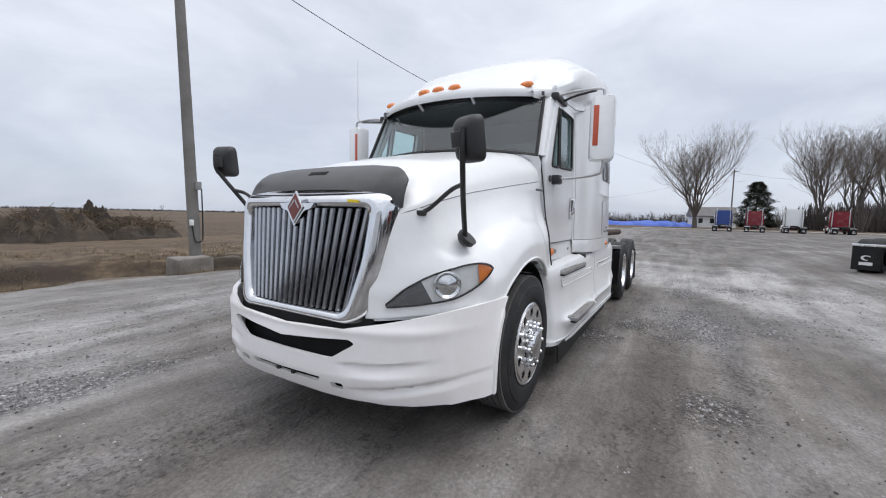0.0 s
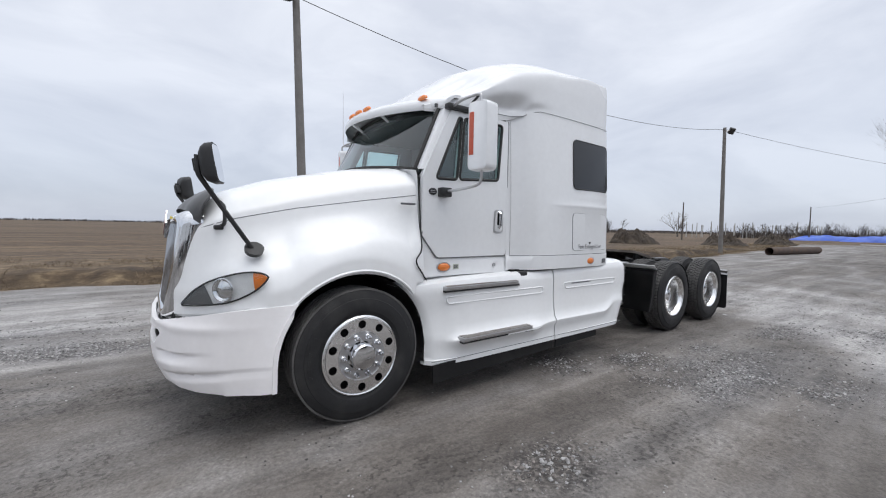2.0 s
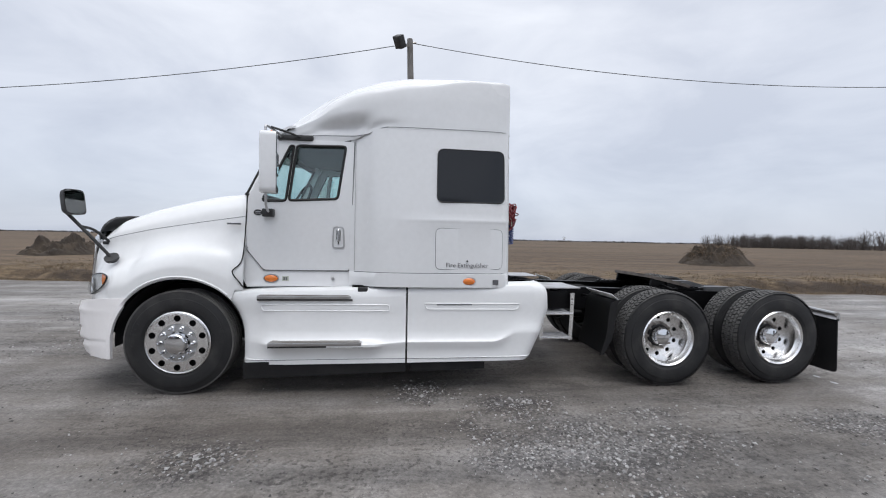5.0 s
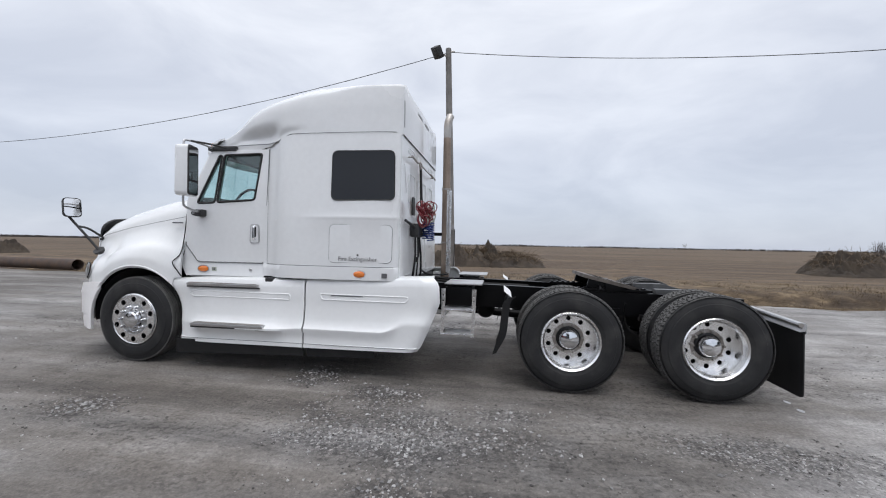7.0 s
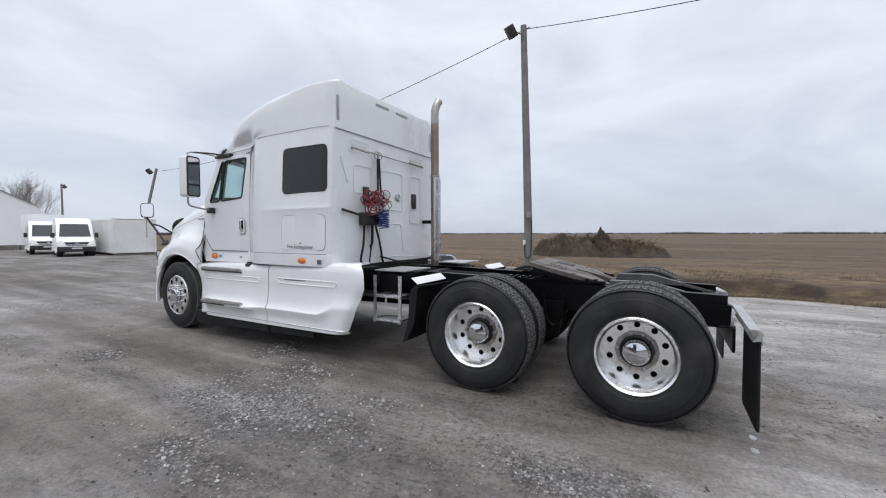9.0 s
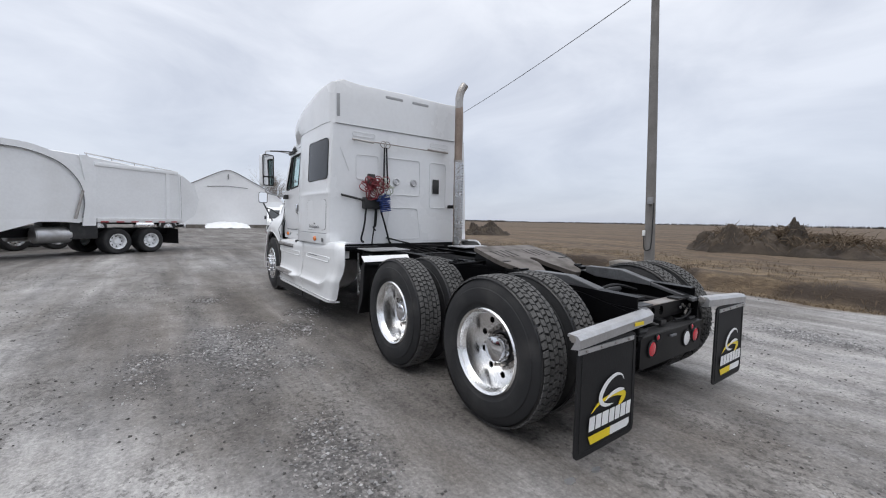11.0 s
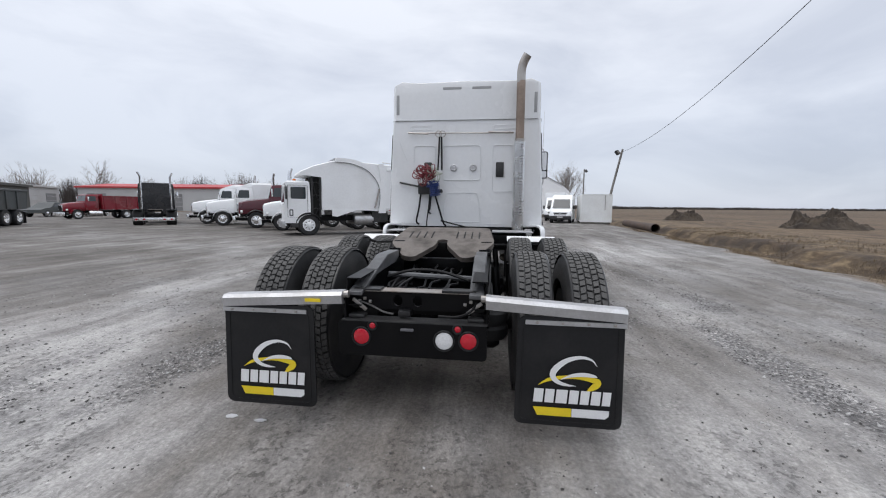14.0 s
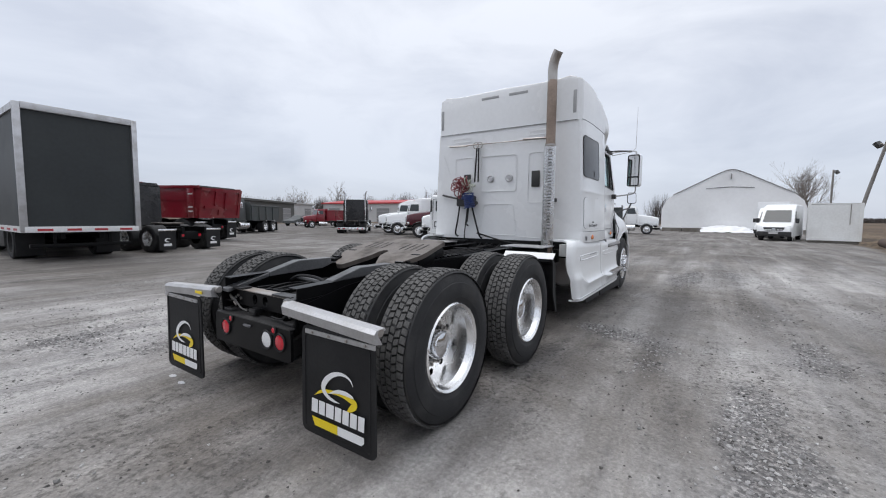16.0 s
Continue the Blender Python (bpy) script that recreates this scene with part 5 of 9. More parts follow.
    ring = [(fx + 0.017 + 0.02 * (0.7 - v) * math.sin(3 * v), s * 0.905 + u, v) for u, v in rounded(rim, 0.03)]
    part("pressed_edge", T(ring + [ring[0]], 0.003, 5), RUBBER, sheet)
    X0 = fx + 0.021
    flat = lambda u, v: (X0 + 0.008, s * 0.905 + 0.01 + u, v)

    def brush(rows_, lift):
        """A tapered stroke through (across, up, width) rows, laid on the flap."""
        L, Rr = [], []
        P_ = smooth_line(rows_, 5)
        for i, p in enumerate(P_):
            d = P_[min(i + 1, len(P_) - 1)] - P_[max(i - 1, 0)]
            k = math.hypot(d[0], d[1]) or 1.0
            hw = max(0.0006, p[2] / 2)
            L.append((p[0] - d[1] / k * hw, p[1] + d[0] / k * hw))
            Rr.append((p[0] + d[1] / k * hw, p[1] - d[0] / k * hw))
        return plate(L + Rr[::-1], [], lambda u, v: (X0 + 0.008 + lift, s * 0.905 + 0.004 + u, v), (0.0015, 0, 0))

    part("logo_swirl", brush([(0.144, 0.432, 0.001), (0.116, 0.466, 0.010), (0.055, 0.479, 0.018), (-0.022, 0.456, 0.028), (-0.080, 0.406, 0.035), (-0.094, 0.362, 0.032), (-0.062, 0.328, 0.023), (-0.012, 0.314, 0.014), (0.036, 0.311, 0.001)], 0.0015), PRINT, sheet)
    part("logo_swoosh", brush([(-0.175, 0.305, 0.001), (-0.115, 0.340, 0.018), (-0.036, 0.358, 0.020), (0.042, 0.361, 0.018), (0.105, 0.354, 0.026), (0.150, 0.342, 0.036), (0.146, 0.322, 0.040), (0.118, 0.298, 0.026), (0.092, 0.276, 0.001)], 0.0), YELLOW, sheet)
    part("logo_band", brush([(-0.05, 0.345, 0.001), (0.01, 0.371, 0.018), (0.075, 0.380, 0.024), (0.13, 0.375, 0.016), (0.150, 0.368, 0.001)], 0.003), PRINT, sheet)
    # the printed name becomes a row of upright bars
    y = -0.205
    for wd in (0.052, 0.050, 0.062, 0.050, 0.048, 0.050, 0.044):
        part("print_bar", plate([(y, 0.205), (y + wd, 0.205), (y + wd + 0.006, 0.285), (y + 0.006, 0.285)], [], lambda u, v: (X0 + 0.0105, s * 0.905 + 0.01 + u, v), (0.0015, 0, 0)), PRINT, sheet)
        y += wd + 0.011
    part("print_stripe", plate([(-0.205, 0.175), (0.01, 0.175), (0.01, 0.125), (-0.18, 0.125)], [], flat, (0.0015, 0, 0)), YELLOW, sheet)
    part("print_stripe", plate([(0.012, 0.175), (0.215, 0.175), (0.215, 0.142), (0.195, 0.125), (0.012, 0.125)], [], flat, (0.0015, 0, 0)), PRINT, sheet)
    if s < 0:
        part("hanger_label", B(fx + 0.028, fx + 0.032, -0.66, -0.56, 0.735, 0.755), YELLOW, rear)

part("front_crossmember", B(3.9, 4.0, -0.36, 0.36, 0.70, 0.92, 0.01), FRAME, truck)
for x, zt in ((4.7, 0.86), (5.7, 0.84), (6.60, 0.74)):
    part("crossmember", B(x, x + 0.09, -0.36, 0.36, zt - 0.18, zt, 0.012), FRAME, truck)
oval = lambda cy: [(cy + 0.030 * math.cos(a), 0.725 + 0.037 * math.sin(a)) for a in np.linspace(0, 2 * math.pi, 17)[:-1]]
tail = part("tail_beam", plate(rounded([(-0.42, 0.665), (0.42, 0.665), (0.42, 0.785), (-0.42, 0.785)], 0.02), [oval(-0.123), oval(0.003)], lambda u, v: (6.95, u, v), (0.02, 0, 0)), FRAME, truck, "black rear crossmember with oval holes")
part("top_flange", B(6.90, 7.00, -0.40, 0.40, 0.783, 0.791, 0.003), STEEL, tail)
part("flange_clip", B(6.93, 7.02, -0.39, -0.22, 0.792, 0.806, 0.004), HUB_BLACK, tail)
part("flange_clip", B(6.93, 7.02, 0.16, 0.37, 0.792, 0.808, 0.004), HUB_BLACK, tail)
for s in (-1, 1):
    part("end_plate", plate([(6.80, 0.60), (7.04, 0.60), (7.05, 0.79), (6.80, 0.80)], [], lambda u, v: (u, s * 0.445, v), (0, -s * 0.012, 0)), FRAME, tail)
    part("bracket", B(6.97, 7.04, s * 0.37 - 0.05, s * 0.37 + 0.05, 0.625, 0.645, 0.006), BLACK, tail)
    part("bracket_web", moved(B(-0.006, 0.006, -0.055, 0.055, -0.012, 0.012, 0.004), Matrix.Translation((7.0, s * 0.36, 0.70)) @ Euler((radians(s * 38), 0, 0)).to_matrix().to_4x4()), STEEL, tail)
    for k in range(3):
        part("bolt", B(6.968, 6.982, s * (0.30 + 0.035 * k) - 0.010, s * (0.30 + 0.035 * k) + 0.010, 0.705 + 0.018 * (k % 2), 0.725 + 0.018 * (k % 2), 0.004), STEEL, tail)
part("lamp_cable", T([tuple(p) for p in smooth_line([(7.0, -0.36, 0.72), (7.02, -0.28, 0.70), (7.03, -0.20, 0.665), (7.02, -0.14, 0.65)], 5)], 0.006, 6), TREAD, tail)
part("lamp_cable", T([tuple(p) for p in smooth_line([(6.99, 0.37, 0.73), (7.03, 0.34, 0.69), (7.02, 0.26, 0.65), (7.01, 0.14, 0.645)], 5)], 0.008, 6), RUBBER, tail)
part("valve_block", B(6.96, 7.03, -0.11, -0.03, 0.635, 0.675, 0.01), HUB_BLACK, tail)
lampbar = part("lamp_panel", plate(rounded([(-0.475, 0.40), (0.44, 0.40), (0.44, 0.615), (-0.475, 0.615)], 0.03), [], lambda u, v: (7.055, u, v), (0.02, 0, 0)), FRAME, truck, "black tail lamp panel")
part("panel_flange", B(6.97, 7.078, -0.45, 0.44, 0.613, 0.621), BLACK, lampbar)


def round_lamp(y, z, r, material, label):
    bm = lathe(bmesh.new(), [(r, 0.0), (r * 0.97, 0.006), (r * 0.8, 0.009), (r * 0.4, 0.011), (0.0005, 0.012)], 24, side=1)
    lamp = part("tail_lamp", moved(bm, Matrix.Translation((7.075, y, z)) @ Euler((0, 0, radians(-90))).to_matrix().to_4x4()), material, lampbar, label)
    ring = [(7.08, y + (r + 0.006) * math.cos(a), z + (r + 0.006) * math.sin(a)) for a in np.linspace(0, 2 * math.pi, 25)]
    part("grommet", T(ring, 0.007, 5), RUBBER, lamp)


round_lamp(-0.325, 0.52, 0.050, RED, "round red tail lamp")
round_lamp(0.330, 0.52, 0.050, RED, "round red tail lamp")
round_lamp(0.185, 0.515, 0.054, WHITE_LENS, "round white reversing lamp")
round_lamp(-0.255, 0.590, 0.020, RED, "small red marker lamp")
round_lamp(0.265, 0.590, 0.020, RED, "small red marker lamp")
part("plate_lamp", B(7.07, 7.09, -0.08, 0.0, 0.565, 0.58, 0.004), GREY_PRINT, lampbar)

# fifth wheel: tilted plate with throat and two horns, on slide rails
tilt = Matrix.Translation((5.66, 0, 1.02)) @ Euler((0, radians(13), 0)).to_matrix().to_4x4()
fo = rounded([(-0.36, -0.42), (0.05, -0.47), (0.17, -0.46), (0.44, -0.30), (0.46, -0.20), (0.20, -0.05), (0.05, -0.045), (0.05, 0.045), (0.20, 0.05), (0.46, 0.20), (0.44, 0.30), (0.17, 0.46), (0.05, 0.47), (-0.36, 0.42)], 0.05, 4)
bm = plate(fo, [], lambda u, v: (u, v, -0.10 * max(0, u - 0.18)), (0, 0, -0.04))
fifth = part("fifth_wheel", moved(bm, tilt), PLATE, truck, "greasy tilted fifth-wheel coupling plate")
for s in (-1, 1):
    part("plate_skirt", moved(B(-0.30, 0.18, s * 0.40 - 0.02, s * 0.40 + 0.02, -0.14, -0.035, 0.008), tilt), FRAME, fifth)
    part("pivot_bracket", B(5.54, 5.78, s * 0.40 - 0.05, s * 0.40 + 0.05, 0.90, 1.0, 0.01), FRAME, fifth)
    part("slide_rail", B(5.0, 6.06, s * 0.39 - 0.05, s * 0.39 + 0.05, 0.905, 0.935, 0.004), FRAME, fifth)
    for k in range(14):
        part("rail_tooth", B(5.02 + k * 0.072, 5.05 + k * 0.072, s * 0.39 - 0.045, s * 0.39 + 0.045, 0.935, 0.95), FRAME, fifth)
    for k in range(4):
        part("grease_groove", moved(B(-0.20, 0.0, s * (0.12 + 0.07 * k) - 0.006, s * (0.12 + 0.07 * k) + 0.006, 0.0, 0.0025), tilt), FRAME, fifth)
part("lock_jaw", moved(B(-0.04, 0.08, -0.05, 0.05, -0.09, -0.02, 0.01), tilt), DARK, fifth)
part("release_lever", T([(5.5, -0.35, 0.97), (5.42, -0.72, 0.95), (5.42, -0.80, 0.97)], 0.013, 6), FRAME, fifth)

# lines, hoses and air tanks between the rails
rng = random.Random(4)
for k in range(9):
    y = rng.uniform(-0.28, 0.28)
    pts = [(x, y + rng.uniform(-0.025, 0.025), 0.775 + rng.uniform(-0.025, 0.02)) for x in np.linspace(5.9, 6.9, 6)]
    part("air_line", T([tuple(p) for p in smooth_line(pts, 4)], 0.009, 5), FRAME if k % 3 else RUBBER, truck)
part("air_line", T([tuple(p) for p in smooth_line([(6.55, -0.3, 0.80), (6.6, -0.1, 0.86), (6.58, 0.1, 0.85), (6.62, 0.3, 0.80)], 5)], 0.012, 6), RUBBER, truck)
part("torque_rod", T([(6.45, -0.32, 0.80), (6.45, 0.33, 0.78)], 0.022, 8), RAMP, truck)
for x in (4.15, 5.55):
    part("air_tank", moved(lathe(bmesh.new(), [(0.001, -0.32), (0.09, -0.31), (0.115, -0.27), (0.115, 0.27), (0.09, 0.31), (0.001, 0.32)], 20), Matrix.Translation((x, 0.0, 0.62))), FRAME, truck)
part("drive_shaft", T([(2.5, 0, 0.65), (4.6, 0, 0.52)], 0.05, 12), FRAME, truck)
part("diff_housing", moved(lathe(bmesh.new(), [(0.001, -0.16), (0.12, -0.14), (0.18, -0.05), (0.18, 0.05), (0.12, 0.14), (0.001, 0.16)], 20), Matrix.Translation((5.05, 0, 0.48))), FRAME, truck)
part("diff_housing", moved(lathe(bmesh.new(), [(0.001, -0.16), (0.12, -0.14), (0.18, -0.05), (0.18, 0.05), (0.12, 0.14), (0.001, 0.16)], 20), Matrix.Translation((6.385, 0, 0.48))), FRAME, truck)
# added black beam, blocks the view so the gap under the sleeper stays dark
part("under_cab_filler", B(3.18, 3.26, -1.06, 1.06, 0.80, 1.012, 0.01), FRAME, truck)
for y in (-0.42, 0.42):
    part("cab_air_bag", T([(3.36, y, 0.74), (3.36, y, 0.80), (3.36, y, 0.95)], [0.085, 0.095, 0.08], 16), RUBBER, truck)
for y in (-0.97, 0.97):
    part("cab_bracket", B(3.26, 3.36, y - 0.05, y + 0.05, 0.83, 0.99, 0.01), PRINT, truck)
for k in range(6):
    y = -0.30 + 0.11 * k
    part("air_line", T([tuple(p) for p in smooth_line([(3.28, y, 0.95), (3.55, y * 0.9 + 0.03, 0.90 + 0.02 * (k % 3)), (4.1, y * 0.8, 0.90), (4.7, y * 0.85, 0.89)], 5)], 0.011, 5), RUBBER, truck)
part("cab_mount", B(3.26, 3.36, -0.7, 0.9, 0.74, 0.92, 0.02), FRAME, truck)
part("cab_shock", T([(3.2, -0.4, 1.02), (3.35, -0.42, 0.78)], 0.03, 8), FRAME, truck)
part("rear_step_bracket", B(3.3, 3.42, -0.98, -0.5, 0.93, 0.99, 0.01), FRAME, truck)

# ---- exhaust stack on the far rear corner ----
SXY = (3.47, 0.80)
stack = part("exhaust_pipe", T([(SXY[0], SXY[1], 0.75), (SXY[0], SXY[1], 2.30)], 0.064, 20), STACK, truck, "browned exhaust stack with a curved tip")
part("upper_pipe", T([(SXY[0], SXY[1], 2.28), (SXY[0], SXY[1], 3.08)], 0.060, 20), STACK, stack)
tip = [tuple(p) for p in smooth_line([(SXY[0], SXY[1], 3.06), (SXY[0], SXY[1], 3.22), (SXY[0] + 0.01, SXY[1] + 0.025, 3.33), (SXY[0] + 0.03, SXY[1] + 0.075, 3.42)], 5)]
part("tip", T(tip, 0.060, 20, cap=False), STEEL, stack, "dull bent tip with a sooty mouth")
e = Vector(tip[-1])
part("tip_mouth", T([tuple(e - Vector((0.004, 0.012, 0.018))), tuple(e)], 0.057, 20), SOOT, stack)
bm = bmesh.new()
rr = []
for a in np.linspace(radians(-75), radians(75), 13):
    rr.append([(SXY[0] + 0.083 * math.cos(a), SXY[1] + 0.083 * math.sin(a), z) for z in (0.98, 2.25)])
loft(bm, rr, cap=False, closed=False)
bmesh.ops.solidify(bm, geom=list(bm.faces), thickness=0.004)
shield = part("heat_shield", bm, ALU, stack, "perforated bright heat shield")
# near-black tabs on the shield stand in for shaded slots, nothing is cut
slot = B(-0.002, 0.004, -0.02, 0.02, -0.004, 0.004)
slot_ob = part("shield_slot", slot, DARK, shield)
slot_ob.matrix_basis = pose(SXY[0] + 0.083 * math.cos(0.35), SXY[1] + 0.083 * math.sin(0.35), 1.2, 0, 0, math.degrees(0.35))
for k in range(1, 26):
    o = slot_ob.copy()
    scene.collection.objects.link(o)
    o.matrix_basis = pose(SXY[0] + 0.083 * math.cos(0.35), SXY[1] + 0.083 * math.sin(0.35), 1.2 + k * 0.04, 0, 0, math.degrees(0.35))
for z in (1.45, 2.27):
    part("stack_band", T([(SXY[0], SXY[1], z - 0.012), (SXY[0], SXY[1], z + 0.012)], 0.072, 20), STEEL, stack)
part("stack_bracket", B(3.26, 3.44, 0.76, 0.84, 1.55, 1.60, 0.006), FRAME, stack)
part("elbow", T([tuple(p) for p in smooth_line([(3.47, 0.80, 0.80), (3.45, 0.78, 0.62), (3.2, 0.70, 0.52), (2.8, 0.62, 0.5)], 5)], 0.062, 14), STACK, stack)

# ---- back wall of the sleeper ----
XB = 3.252


def pressed(outline, depth=0.008):
    ring = [(XB, u, v) for u, v in outline]
    return part("pressing", T(ring + [ring[0]], depth * 0.65, 6), WHITE, sleeper)


pressed(rounded([(-0.33, 1.72), (0.24, 1.72), (0.24, 2.235), (-0.33, 2.235)], 0.05))
pressed(rounded([(-0.33, 1.08), (0.26, 1.08), (0.20, 1.53), (-0.27, 1.53)], 0.05))
pressed(rounded([(-0.78, 1.9), (-0.45, 1.9), (-0.45, 2.235), (-0.78, 2.235)], 0.05))
pressed(rounded([(0.42, 1.55), (0.72, 1.55), (0.72, 2.235), (0.42, 2.235)], 0.05))
for y0, y1 in ((-0.83, -0.5), (0.42, 0.75)):
    pressed(rounded([(y0, 2.475), (y1, 2.475), (y1, 2.53), (y0, 2.53)], 0.025), 0.006)
for a, b in (((-1.0, 2.3), (-0.88, 2.0)), ((-0.95, 1.06), (-0.60, 1.06)), ((0.3, 1.06), (0.62, 1.06))):
    part("pressing", T([(XB, *a), (XB, *b)], 0.005, 6), WHITE, sleeper)
for y in (0.53, -0.56):
    part("rear_vent", B(XB, XB + 0.018, y - 0.058, y + 0.058, 1.765, 1.985, 0.012), BLACK, sleeper, "black air vent")
for y in (-0.165, 0.130):
    v = part("round_vent", moved(lathe(bmesh.new(), [(0.055, 0.0), (0.053, 0.012), (0.04, 0.018), (0.03, 0.010), (0.0005, 0.012)], 24, side=1), Matrix.Translation((XB, y, 1.905)) @ Euler((0, 0, radians(-90))).to_matrix().to_4x4()), ALU_DULL, sleeper, "round grey vent")
bar = part("hose_rail", T([(XB + 0.05, -0.85, 2.42), (XB + 0.05, 0.70, 2.40)], 0.008, 6), STEEL, truck, "thin rail that carries the air hoses")
for y0, y1 in ((-0.86, -0.55), (0.35, 0.72)):
    part("rail_sleeve", T([(XB + 0.05, y0, 2.42), (XB + 0.05, y1, 2.405)], 0.013, 6), STEEL, bar)
for y in (-0.8, 0.66):
    part("rail_post", T([(XB - 0.01, y, 2.42), (XB + 0.05, y, 2.42)], 0.01, 6), STEEL, bar)
for k in (-0.03, 0.03):
    part("hook_ring", T([(XB + 0.05, -0.365 + k + 0.045 * math.cos(a), 2.40 + 0.045 * math.sin(a)) for a in np.linspace(0, 2 * math.pi, 17)], 0.006, 5), STEEL, bar)
for k in (-0.014, 0.016):
    part("rubber_strap", T([(XB + 0.05, -0.365 + k, 2.36), (XB + 0.07, -0.37 + k * 2, 1.86)], 0.013, 6), RUBBER, bar)
gl = part("hose_holder", B(XB, XB + 0.10, -0.70, -0.40, 1.50, 1.66, 0.02), BLACK, truck, "black holder with coiled red and blue hoses")
part("holder_arm", T([(XB + 0.02, -1.0, 1.68), (XB + 0.06, -0.66, 1.61)], 0.016, 6), BLACK, gl)
part("holder_knob", T([(XB + 0.06, -0.47, 1.52), (XB + 0.12, -0.33, 1.55)], 0.028, 8), BLACK, gl)


def flower(center, r, wire, loops, seed, squash=1.0):
    """A slack bundle of hose: loops that all pass near the middle and lean every way."""
    rg = random.Random(seed)
    pts = []
    for k in range(loops):
        a = 2 * math.pi * k * 0.382 + rg.uniform(-0.25, 0.25)
        e = rg.uniform(-0.7, 0.7)
        d = Vector((0.55 * math.sin(e) + 0.35, math.cos(a) * math.cos(e), math.sin(a) * math.cos(e))).normalized()
        n_ = d.cross(Vector((rg.uniform(-1, 1), rg.uniform(-1, 1), rg.uniform(-1, 1)))).normalized()
        q = r * rg.uniform(0.80, 1.12)
        for i in range(9):
            t = 2 * math.pi * i / 9
            v = d * (q * (1 - math.cos(t))) + n_ * (q * 0.8 * math.sin(t))
            pts.append((center[0] + v.x, center[1] + v.y, center[2] + v.z * squash))
    return T([tuple(p) for p in smooth_line(pts, 2)], wire, 5)


def spring(a, b, r, wire, turns):
    """A hanging coiled hose."""
    a, b = Vector(a), Vector(b)
    u, w = frame_of(b - a)
    pts = [a.lerp(b, i / (turns * 12)) + (u * math.cos(2 * math.pi * i / 12) + w * math.sin(2 * math.pi * i / 12)) * r for i in range(turns * 12 + 1)]
    return T(pts, wire, 5)


part("red_hose", flower((XB + 0.12, -0.61, 1.795), 0.080, 0.0075, 17, 3), RED_HOSE, gl, "red coiled air hose")
part("pale_cable", flower((XB + 0.15, -0.46, 1.79), 0.075, 0.0065, 11, 5, 1.15), GREEN_HOSE, gl, "pale coiled cable")
part("red_coil", flower((XB + 0.17, -0.50, 1.82), 0.07, 0.0065, 7, 8), RED_HOSE, gl, "red coiled air hose")
part("blue_hose", spring((XB + 0.17, -0.44, 1.70), (XB + 0.17, -0.42, 1.47), 0.075, 0.008, 8), BLUE_HOSE, gl, "blue coiled air hose")
part("blue_loop", flower((XB + 0.14, -0.47, 1.62), 0.06, 0.008, 6, 2), BLUE_HOSE, gl, "blue coiled air hose")
for y0, y1, z1, r in ((-0.66, -0.72, 1.04, 0.014), (-0.52, -0.56, 0.98, 0.010), (-0.45, -0.30, 1.02, 0.014), (-0.50, -0.54, 1.2, 0.012)):
    part("hose_tail", T([tuple(p) for p in smooth_line([(XB + 0.06, y0, 1.52), (XB + 0.07, (y0 + y1) / 2, 1.28), (XB + 0.06, y1 - 0.01, z1 + 0.05), (XB + 0.04, y1 + 0.03, z1)], 5)], r, 6), RUBBER, gl)
part("hose_tail", T([tuple(p) for p in smooth_line([(XB + 0.06, -0.35, 1.1), (XB + 0.1, 0.1, 1.0), (XB + 0.3, 0.5, 0.98)], 5)], 0.012, 6), RUBBER, gl)

# ---- ground: one sheet to the horizon ----
def yard_edge(x):
    return interp(x, [-60, -20, -8, 0, 4, 8, 14, 22, 34, 60, 90], [11.5, 9.3, 8.1, 7.5, 6.6, 6.0, 5.8, 5.4, 6.2, 9.0, 14.0]) + 0.18 * math.sin(x * 0.9) + 0.1 * math.sin(x * 2.3 + 1)


def yard_dist(x, y):
    """How far a place lies outside the gravel yard (below 0: inside)."""
    return max(y - yard_edge(x), x - 76 - 0.1 * y, -95 - x, -58 - y)


def ground_z(x, y):
    d = y - yard_edge(x)
    z = 0.0
    if abs(x) < 140 and y < 60:
        # the yard sags a little where the tractor stands
        z -= 0.058 * max(0.0, min(1.0, (7.5 - abs(x - 3.2)) / 3.0)) * max(0.0, min(1.0, (5.0 - abs(y)) / 3.0))
        calm = 0.35 + 0.65 * max(0.0, min(1.0, (abs(y) - 1.3) / 1.0))
        z += calm * (0.010 * noise.noise(Vector((x * 0.5, y * 0.5, 3.0))) + 0.007 * noise.noise(Vector((x * 1.7, y * 1.7, 9.0))))
        if d > 0:
            w = max(0.0, min(1.0, (48 - abs(x)) / 20))
            wob = d + 0.35 * noise.noise(Vector((x * 0.6, 0.0, 7.0))) + 0.15 * noise.noise(Vector((x * 2.1, 0.0, 2.0)))
            ditch = math.exp(-((wob - 1.35) / 0.75) ** 2)
            bank = max(0.0, min(1.0, (wob - 1.75) / 0.4))
            z += w * (-0.26 * ditch + 0.20 * bank * bank * (3 - 2 * bank)) + 0.06 * noise.noise(Vector((x * 1.1, y * 1.1, 5.0))) * min(1.0, d) + 0.03 * noise.noise(Vector((x * 3.1, y * 3.1, 5.0))) * min(1.0, d)
    return z


def axis(fine, mid, far):
    out = set()
    for a, b, st in (*fine, *mid, *far):
        out |= {round(float(v), 3) for v in np.arange(a, b + 1e-6, st)}
    return sorted(out)


gx = axis([(-6, 13, 0.125)], [(-30, 44, 1.0)], [(-150, 150, 10), (-2600, 2600, 200)])
gy = axis([(-8, 11, 0.125)], [(-30, 30, 1.0)], [(-150, 150, 10), (-2600, 2600, 200)])
